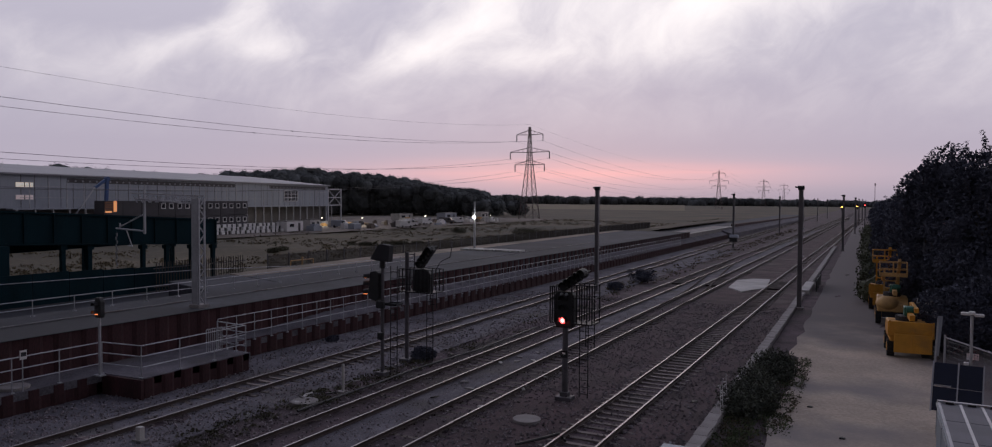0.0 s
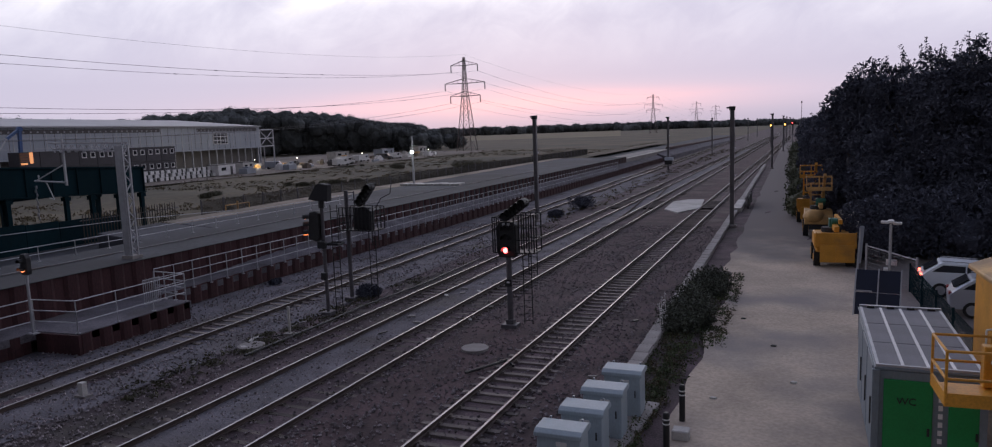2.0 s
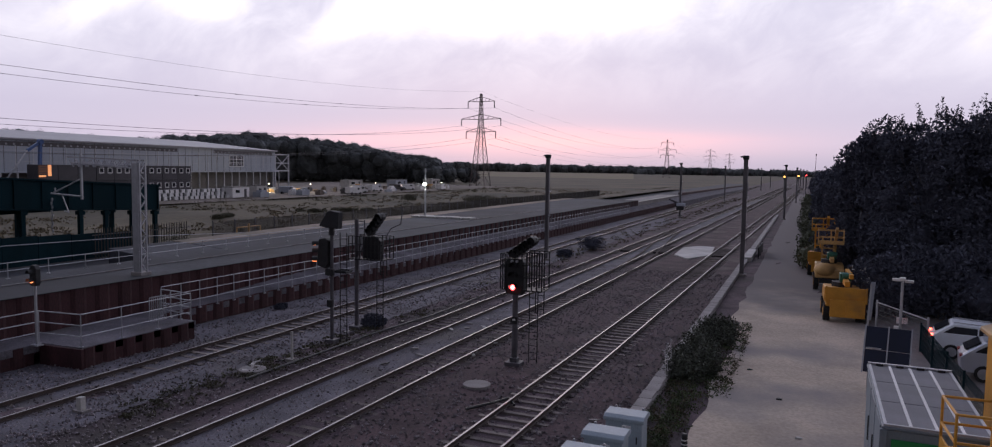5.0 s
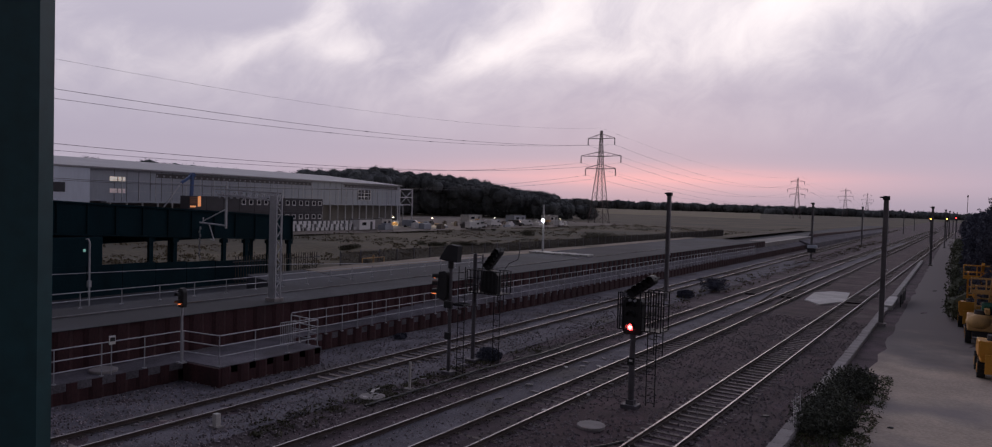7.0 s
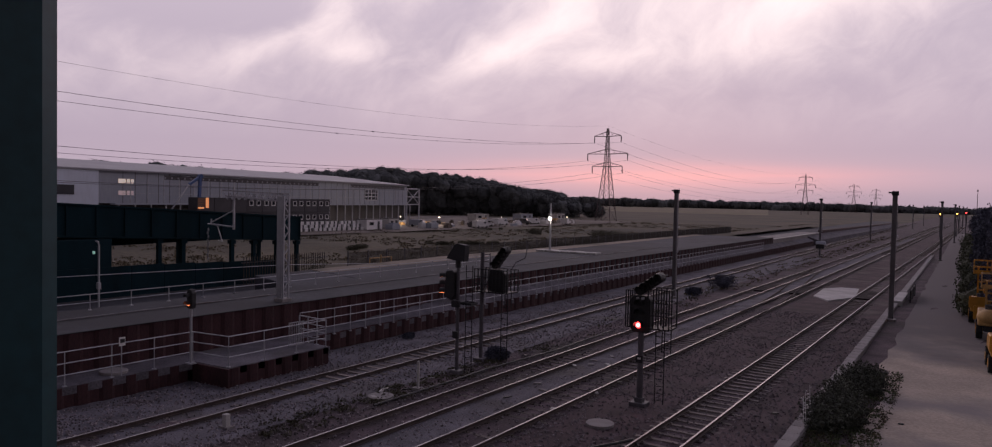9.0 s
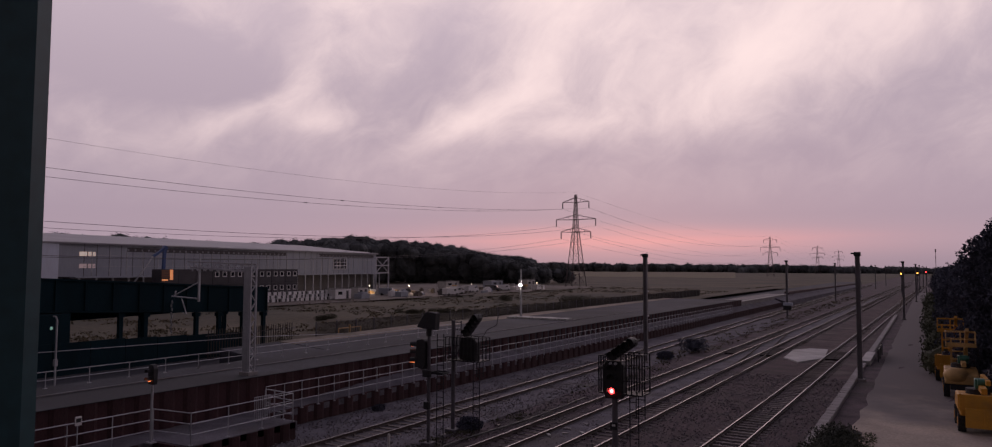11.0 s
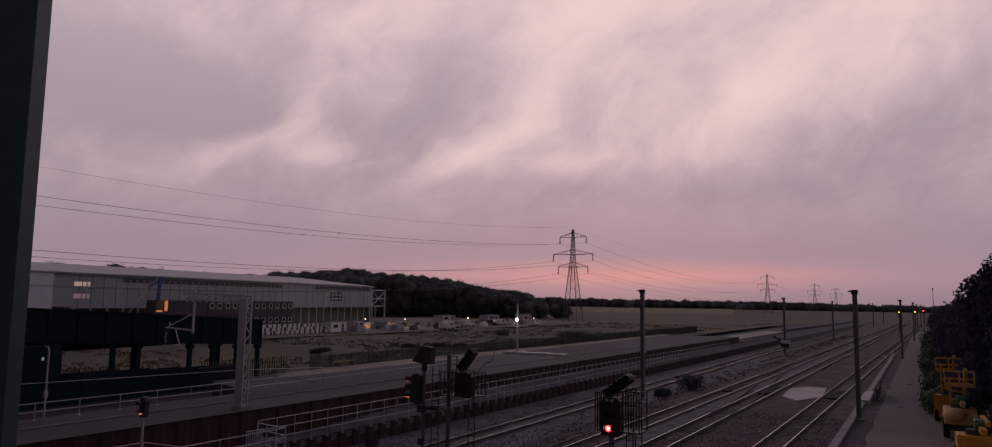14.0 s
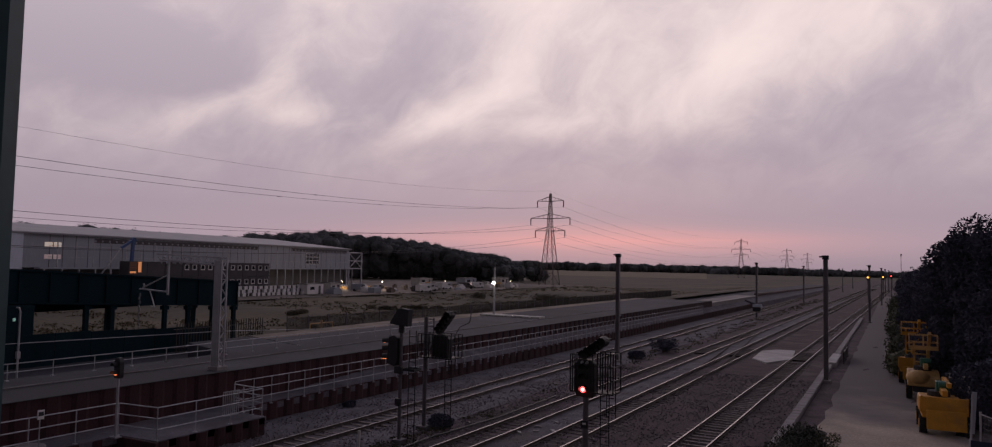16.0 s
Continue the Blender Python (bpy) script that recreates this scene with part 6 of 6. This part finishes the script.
for k in range(3):
    part("side_panel", G().cbox(-W / 2 - 0.012, -1.6 + 1.65 * k, 1.3, 0.03, 1.5, 2.2), M_UNIT, u, "", 0.01)
    part("side_latch", G().cbox(-W / 2 - 0.04, -2.2 + 1.65 * k, 1.2, 0.04, 0.05, 0.7), M_BLACK, u)

s = thing("solar_lighting_tower", (3.0, 30.4, 0.05), "tilted navy solar panels with a pale lamp mast", "solar panel", rz=-9)
tilt = Vector((0, 0.55, 1.0)).normalized()
for i in (0, 1):
    for j in (0, 1):
        a = Vector((-0.76 + 0.77 * i, 0, 0.95)) + tilt * (0.92 * j)
        q = [a, a + Vector((0.74, 0, 0)), a + Vector((0.74, 0, 0)) + tilt * 0.89, a + tilt * 0.89]
        nn = Vector((0, -tilt.z, tilt.y)) * 0.04
        part("solar_panel", G().add([*q, *[p + nn for p in q]], [(3, 2, 1, 0), (4, 5, 6, 7), (0, 1, 5, 4), (1, 2, 6, 5), (2, 3, 7, 6), (3, 0, 4, 7)]), M_SOLAR, s)
fr = G()
for x in (-0.79, 0.0, 0.77):
    a = Vector((x, -0.06, 0.93))
    fr.beam(a, a + tilt * 1.9, 0.045)
fr.beam((-0.73, 0.40, 1.80), (-0.2, 0.40, 1.80), 0.05)
part("panel_frame", fr, M_GALV, s, "pale aluminium frame")
part("trailer", G().cbox(0.3, 0.9, 0.5, 1.1, 1.2, 0.9), M_SHIELD, s, "", 0.05)
part("leg", G().beam((-0.6, 0.2, 0), (-0.6, 0.3, 1.2), 0.06).beam((0.6, 0.2, 0), (0.6, 0.3, 1.2), 0.06), M_GALV, s)
part("mast", G().tube((0.35, 1.0, 0.9), (0.35, 1.0, 4.35), 0.05, 8), M_GALV, s)
part("lamp_head", G().cbox(0.15, 1.0, 4.42, 0.30, 0.2, 0.10).cbox(0.57, 1.05, 4.38, 0.30, 0.2, 0.10).cbox(0.35, 0.95, 4.46, 0.2, 0.3, 0.12), M_WHITE, s, "pale twin lamp head", 0.02)
part("camera_box", G().cbox(0.22, 0.95, 2.55, 0.16, 0.14, 0.2), M_WHITE, s)


def mesh_panel(g, p, q, h, z=0.1, step=0.11):
    p, q = Vector(p), Vector(q)
    n = int((q - p).length / step)
    for i in range(n + 1):
        a = p + (q - p) * i / n
        g.beam((a.x, a.y, z), (a.x, a.y, z + h), 0.012)
    for k in range(int(h / 0.24) + 1):
        g.beam((p.x, p.y, z + 0.24 * k), (q.x, q.y, z + 0.24 * k), 0.014)
    return g


s = thing("mesh_fence", (3.7, 43.2, 0), "grey mesh fence panels with pale posts", "fence")
part("mesh", mesh_panel(G(), (0, 0, 0), (1.8, -4.2, 0), 1.55), M_MESHGREY, s)
for p in ((0, 0), (0.9, -2.1), (1.8, -4.2)):
    part("post", G().tube((p[0], p[1], 0), (p[0], p[1], 1.8), 0.05, 8), M_GALV, s)
part("top_rail", G().beam((0, 0, 1.68), (1.8, -4.2, 1.68), 0.05), M_GALV, s)
part("plate", G().cbox(0.95, -2.25, 1.2, 0.5, 0.05, 0.3), M_WHITE, s)
s = thing("green_mesh_fence", (5.3, 39.5, 0), "dark green mesh security fence", "fence")
part("mesh", mesh_panel(G(), (0, 0, 0), (0.6, -24, 0), 1.3, step=0.09), M_GREEN, s)
for k in range(9):
    part("post", G().cbox(0.6 * k / 8, -3.0 * k, 0.72, 0.08, 0.08, 1.45), M_GREEN, s)
s = thing("tall_sign_board", (2.85, 38.2, 0), "narrow pale sign board on a leaning post", "sign")
part("post", G().tube((0, 0, 0), (0.15, 0, 3.3), 0.045, 8), M_GALV, s)
part("board", G().prism([(0.02, 1.6), (0.2, 1.6), (0.32, 3.4), (0.12, 3.4)], "y", -0.03, 0.02), M_CLAD, s, "", 0.005)


def car(x, y, rz, m, label, lit):
    c = thing("car", (x, y, 0.04), label, "car", "parked cars", rz=rz)
    prof = [(-2.15, 0.35), (2.1, 0.35), (2.2, 0.75), (2.05, 0.98), (1.05, 1.12), (0.35, 1.55), (-1.35, 1.62), (-1.95, 1.2), (-2.2, 0.95)]
    g = G()
    n = len(prof)
    for yy, k in ((-0.92, 0), (-0.80, 1), (0.80, 1), (0.92, 0)):
        for px, pz in prof:
            inset = 1.0 if k else (0.985 if pz < 1.0 else 0.95)
            g.v.append((px * inset, yy * (0.84 if pz > 1.3 else 1.0), pz))
    for r in range(3):
        g.f += [(r * n + i, r * n + (i + 1) % n, (r + 1) * n + (i + 1) % n, (r + 1) * n + i) for i in range(n)]
    g.f += [tuple(range(n))[::-1], tuple(range(3 * n, 4 * n))]
    g.m = [0] * len(g.f)
    part("body", g, m, c, smooth=False, bevel=0.02)
    for yy in (-1, 1):
        part("side_window", G().prism([(0.85, 1.14), (0.32, 1.47), (-1.25, 1.52), (-1.7, 1.2)], "y", yy * 0.865, yy * 0.90), M_GLASS, c)
        part("window_pillar", G().cbox(-0.35, yy * 0.90, 1.3, 0.06, 0.03, 0.4), m, c)
        for xx in (-1.35, 1.35):
            w = part("wheel", G().tube((xx, yy * 0.95, 0.34), (xx, yy * 0.7, 0.34), 0.34, 16), M_TYRE, c)
            part("rim", G().tube((xx, yy * 0.955, 0.34), (xx, yy * 0.94, 0.34), 0.22, 12), M_GALV, w)
        part("tail_lamp", G().cbox(-2.13, yy * 0.66, 0.98, 0.14, 0.36, 0.14), E_TAIL if lit else mat("unlit_lamp_red", (0.25, 0.02, 0.02), 0.3), c, "red tail lamp", 0.02)
    part("rear_window", G().prism([(-1.98, 1.22), (-1.45, 1.57), (-1.50, 1.60), (-2.03, 1.24)], "y", -0.66, 0.66), M_GLASS, c)
    for side in (-0.66, 0.66):
        part("roof_rail", G().beam((0.2, side, 1.62), (-1.3, side, 1.68), 0.04), M_GALV, c)
    return c


car(7.85, 39.3, -6, M_CARW, "white parked car with glowing red tail lamps", True)
car(8.4, 35.5, -6, M_CARS, "silver parked car behind the mesh fence", False)
car(13.6, 41.0, -6, M_CARS, "grey parked car at the edge of the trees", False)


# ---------------------------------------------------------------- yellow plant
def wheel(parent, x, y, r=0.48, w=0.36):
    t = part("wheel", G().tube((x - w / 2, y, r), (x + w / 2, y, r), r, 20), M_TYRE, parent, "black rubber tyre", 0.03)
    part("rim", G().tube((x - w / 2 - 0.02, y, r), (x + w / 2 + 0.02, y, r), r * 0.5, 14), M_YELLOW, t, "yellow rim")
    g = G()
    for k in range(14):
        a = 2 * math.pi * k / 14
        g.cbox(x, y + r * math.cos(a), r + r * math.sin(a), w, 0.06, 0.06)
    part("tread", g, M_TYRE, t)


def basket(parent, x0, x1, y0, y1, z, h, m):
    b = part("basket_floor", G().box(x0, y0, z, x1, y1, z + 0.08), m, parent, "", 0.01)
    for k in (0.5, 1.0):
        part("basket_rail", G().path([(x0, y0, z + h * k), (x1, y0, z + h * k), (x1, y1, z + h * k), (x0, y1, z + h * k), (x0, y0, z + h * k)], 0.03, 7), m, b)
    for x in (x0, (x0 + x1) / 2, x1):
        for y in (y0, y1):
            part("basket_post", G().tube((x, y, z), (x, y, z + h), 0.03, 7), m, b)
    part("kick_plate", G().box(x0, y0 - 0.02, z, x1, y0 + 0.02, z + 0.28).box(x0 - 0.02, y0, z, x0 + 0.02, y1, z + 0.28), m, b)
    return b


def lift(x, y, rz, m, label, front=True, tower=0.0, top=M_PLANTGREEN):
    p = thing("work_platform_machine", (x, y, 0.06), label, "construction plant", "yellow plant", rz=rz)
    for xx in (-0.85, 0.85):
        for yy in (-1.1, 1.2):
            wheel(p, xx, yy)
    part("chassis", G().cbox(0, 0, 0.72, 1.3, 3.6, 0.42), M_SHIELD, p, "", 0.04)
    part("body", G().prism([(-1.9, 0.9), (1.9, 0.9), (1.9, 1.35), (1.3, 1.75), (-0.6, 1.8), (-1.9, 1.5)], "x", -0.95, 0.95), m, p, "yellow bodywork", 0.05)
    part("counterweight", G().cbox(0.1, 1.75, 1.2, 1.7, 0.6, 0.9), m, p, "", 0.08)
    if front:
        part("front_panel", G().box(-0.75, -2.15, 0.35, 1.05, -2.05, 1.35).box(-1.05, -1.95, 1.2, 1.15, -1.85, 2.0), m, p, "flat yellow front panels", 0.02)
        for x1, y1, z1, h1 in ((-0.95, -2.0, 1.6, 0.9), (1.1, -2.0, 1.6, 0.9), (0.1, -2.16, 0.85, 0.95)):
            part("panel_post", G().cbox(x1, y1, z1, 0.08, 0.08, h1), m, p)
    part("turret", G().tube((0, 0.3, 1.75), (0, 0.3, 2.05), 0.55, 16), M_SHIELD, p)
    part("boom", G().beam((0.1, 1.6, 2.2), (0.15, -1.5, 2.15), 0.26, 0.3).beam((0.35, 1.6, 2.55), (0.4, -0.9, 2.5 + tower), 0.2, 0.24), m, p)
    part("boom_joint", G().cbox(0.15, 0.1, 2.35, 0.6, 0.7, 0.5).tube((-0.05, -0.3, 2.45), (0.5, -0.3, 2.45), 0.2, 12), top, p, "green jointed boom foot", 0.03)
    part("hose", G().path([(0.5, 1.5, 2.7), (0.6, 0.8, 3.0), (0.5, 0.1, 2.8), (0.6, -0.5, 2.9)], 0.04, 6), M_SHIELD, p)
    part("lamp_disc", G().tube((0.25, -0.32, 2.45), (0.25, -0.38, 2.45), 0.16, 14), M_CLAD, p)
    if tower:
        for xx in (-0.5, 0.4):
            part("mast_leg", G().beam((xx, 0.6, 1.8), (xx, 0.4, 1.8 + tower), 0.12), m, p)
        for k in range(3):
            part("mast_rung", G().beam((-0.5, 0.5, 2.3 + tower * 0.28 * k), (0.4, 0.5, 2.3 + tower * 0.28 * k), 0.09), m, p)
        basket(p, -0.8, 0.9, -0.4, 0.6, 1.3 + tower, 1.0, m)
    return p


lift(2.15, 46.9, 2, M_YELLOW, "yellow work platform machine with a folded green boom")
q = lift(1.75, 58.8, 0, M_TAN, "faded yellow road-rail machine with a rounded drum", False, 1.9, M_PLANTGREEN)
part("drum", G().ball((-0.3, -1.5, 1.45), 0.75, 0.7, 0.5, 14, 10), M_TAN, q, "rounded tan engine cover", smooth=True)
lift(1.35, 66.5, 0, M_YELLOW, "yellow work platform machine with a raised basket", True, 2.3, M_YELLOW)

# the large machine beside the welfare unit
p = thing("road_rail_lift", (6.15, 23.2, 0.06), "large yellow road-rail lift with a roofed cab and railed basket", "construction plant", rz=2)
for xx in (-0.95, 0.95):
    for yy in (-4.0, 1.6):
        wheel(p, xx, yy, 0.55, 0.42)
part("chassis", G().cbox(0, -0.8, 0.85, 1.5, 7.4, 0.5), M_YELLOW, p, "", 0.05)
part("engine_cover", G().prism([(-3.6, 1.1), (-0.3, 1.1), (-0.3, 2.0), (-3.2, 2.0), (-3.6, 1.7)], "x", -1.0, 1.0), M_YELLOW, p, "", 0.06)
cabp = part("cab", G().box(-1.0, -0.9, 1.1, -0.9, 1.9, 3.8).box(0.9, -0.9, 1.1, 1.0, 1.9, 3.8).box(-0.9, 1.8, 1.1, 0.9, 1.9, 3.8).box(-0.9, -0.9, 1.1, 0.9, -0.8, 2.1), M_YELLOW, p, "yellow cab with open front")
part("cab_roof", G().prism([(-1.15, 3.81), (1.15, 3.81), (1.15, 3.95), (0.6, 4.17), (-0.6, 4.17), (-1.15, 3.95)], "y", -1.15, 2.2), M_TAN, cabp, "faded orange canopy roof", 0.03)
part("cab_interior", G().cbox(0, 0.6, 1.7, 1.0, 0.8, 1.2), M_SHIELD, cabp, "", 0.05)
for xx in (-0.95, 0.95):
    part("cab_pillar", G().beam((xx, -0.85, 2.1), (xx, -0.85, 3.81), 0.09), M_GALV, cabp)
part("wing_mirror", G().path([(-1.05, -0.9, 2.2), (-1.4, -1.0, 2.25), (-1.4, -1.0, 2.75), (-1.05, -0.9, 2.8)], 0.025, 6), M_WHITE, cabp, "pale tube mirror bracket")
deckb = basket(p, -3.45, -1.25, -6.5, -5.2, 2.55, 1.15, M_YELLOW)
part("basket_box", G().box(-2.55, -5.5, 2.65, -1.5, -5.22, 3.55), M_YELLOW, deckb, "yellow control box", 0.02)
part("tool_box", G().box(-1.75, -6.6, 2.65, -1.3, -5.9, 3.3), M_YELLOW, deckb, "yellow tool box", 0.02)
part("control_plate", G().cbox(-2.0, -5.75, 3.25, 0.9, 0.4, 0.12), M_CLAD, deckb, "pale control plate", 0.03)
part("boom", G().beam((-2.3, -5.9, 2.4), (-0.9, -5.2, 1.7), 0.28), M_YELLOW, p)
part("boom", G().beam((-0.9, -6.4, 1.2), (-0.3, -3.0, 2.1), 0.30), M_YELLOW, p)
part("boom", G().beam((0.1, -5.9, 0.9), (0.0, -2.5, 2.2), 0.32), M_YELLOW, p)
part("boom", G().beam((0.4, -3.4, 2.35), (0.4, 0.0, 2.45), 0.34, 0.4), M_YELLOW, p)
part("boom_pin", G().tube((-0.8, -3.4, 2.15), (0.6, -3.4, 2.15), 0.14, 12), M_SHIELD, p)
part("guard_rail", G().path([(-1.0, -3.4, 3.3), (1.0, -3.4, 3.3), (1.0, -1.0, 3.3)], 0.03, 6).path([(-1.0, -3.4, 2.0), (-1.0, -3.4, 3.3)], 0.03, 6).path([(1.0, -3.4, 2.0), (1.0, -3.4, 3.3)], 0.03, 6).path([(1.0, -3.4, 2.7), (1.0, -1.0, 2.7)], 0.03, 6), M_YELLOW, p)
part("hose", G().path([(0.2, -4.8, 2.4), (0.5, -4.6, 2.9), (0.3, -4.2, 2.6), (0.6, -3.8, 3.0)], 0.045, 6), M_SHIELD, p)


# ---------------------------------------------------------------- the footbridge where the camera stands
g = G()
ax, ay = -0.75 * math.sin(radians(63.2)), 0.75 * math.cos(radians(63.2))
wv, nv = Vector((ax, ay)).normalized(), Vector((-math.cos(radians(63.2)), -math.sin(radians(63.2))))
p0 = Vector((ax, ay))
g.prism([tuple(q) for q in (p0, p0 + wv * 0.22 + nv * 0.02, p0 + wv * 0.22 + nv * 0.34, p0 + nv * 0.32)], "z", 0, 11.5)
solid("bridge_column", g, M_COLUMN, "dark green painted steel column of the footbridge", "column", kind="structure", bevel=0.012)
solid("bridge_deck", G().box(-30, -2.6, 6.5, 12, 0.25, 6.9), M_CONC, "concrete deck of the footbridge", "footbridge", kind="structure")
solid("bridge_parapet", G().box(-30, 0.26, 6.4, 12, 0.32, 7.7), M_GREEN, "dark green parapet of the footbridge", "parapet", kind="structure")

# ---------------------------------------------------------------- pieces of tracks, walls and trough
for track, x0, slope, end, slp in JOBS:
    n = 0
    y = 6.0
    while y < 150:
        o = part("sleeper", slp, None, track, at=(x0 + slope * y + random.uniform(-.03, .03), y, (-0.066 if slp is SLEEPER else -0.098) + random.uniform(-0.012, 0.006) - 0.05 * max(0.0, min(1.0, 0.5 + 2.5 * noise.noise((x0, y * 0.055, 3)) + (0.3 if y > 48 else -0.2)))))
        o.rotation_euler = (0, 0, random.uniform(-0.012, 0.012))
        y += 0.68
    g = G()
    while y < 420:
        g.box(x0 + slope * y - 1.25, y - 0.12, 0, x0 + slope * y + 1.25, y + 0.12, 0.065)
        y += 0.68
    tagged(part("far_sleepers", g, M_SLEEPERD, track), kind="stuff")
for wall, x0, y0, y1, me, step, drifting in PILES:
    k = 0
    while y0 + k * step < y1 - step * 0.5:
        y = y0 + k * step
        part("sheet_pile", me, None, wall, at=(drift(x0, y) if drifting else x0, y, 0))
        k += 1
for k in range(140):
    if 12 <= k + 10 < 150:
        o = part("trough_lid", g_lid, None, TROUGH, at=(random.uniform(-.015, .015), 10 + k, 0))
        o.rotation_euler = (random.uniform(-.01, .01), random.uniform(-.02, .02), random.uniform(-.02, .02))
# loose ballast stones on the beds near the camera
random.seed(77)
g = G()
OCT = [(1, 0, 0), (-1, 0, 0), (0, 1, 0), (0, -1, 0), (0, 0, 1), (0, 0, -1)]
OF = [(0, 2, 4), (2, 1, 4), (1, 3, 4), (3, 0, 4), (2, 0, 5), (1, 2, 5), (3, 1, 5), (0, 3, 5)]
for k in range(26000):
    y = 12 + 50 * random.random() ** 1.6
    x = random.uniform(-29.0, -5.4)
    if any(abs(x - (q[1] + q[2] * y)) < 0.85 for q in TRACKS) and random.random() < 0.6:
        continue
    r = random.uniform(0.03, 0.075)
    o = len(g.v)
    g.v += [(x + a * r * random.uniform(.6, 1.3), y + b * r * random.uniform(.6, 1.3), 0.05 + c * r * random.uniform(.5, 1.0)) for a, b, c in OCT]
    g.f += [tuple(i + o for i in q) for q in OF]
g.m = [0] * len(g.f)
solid("loose_ballast", g, M_STONE, "loose angular ballast stones", "gravel", kind="stuff")
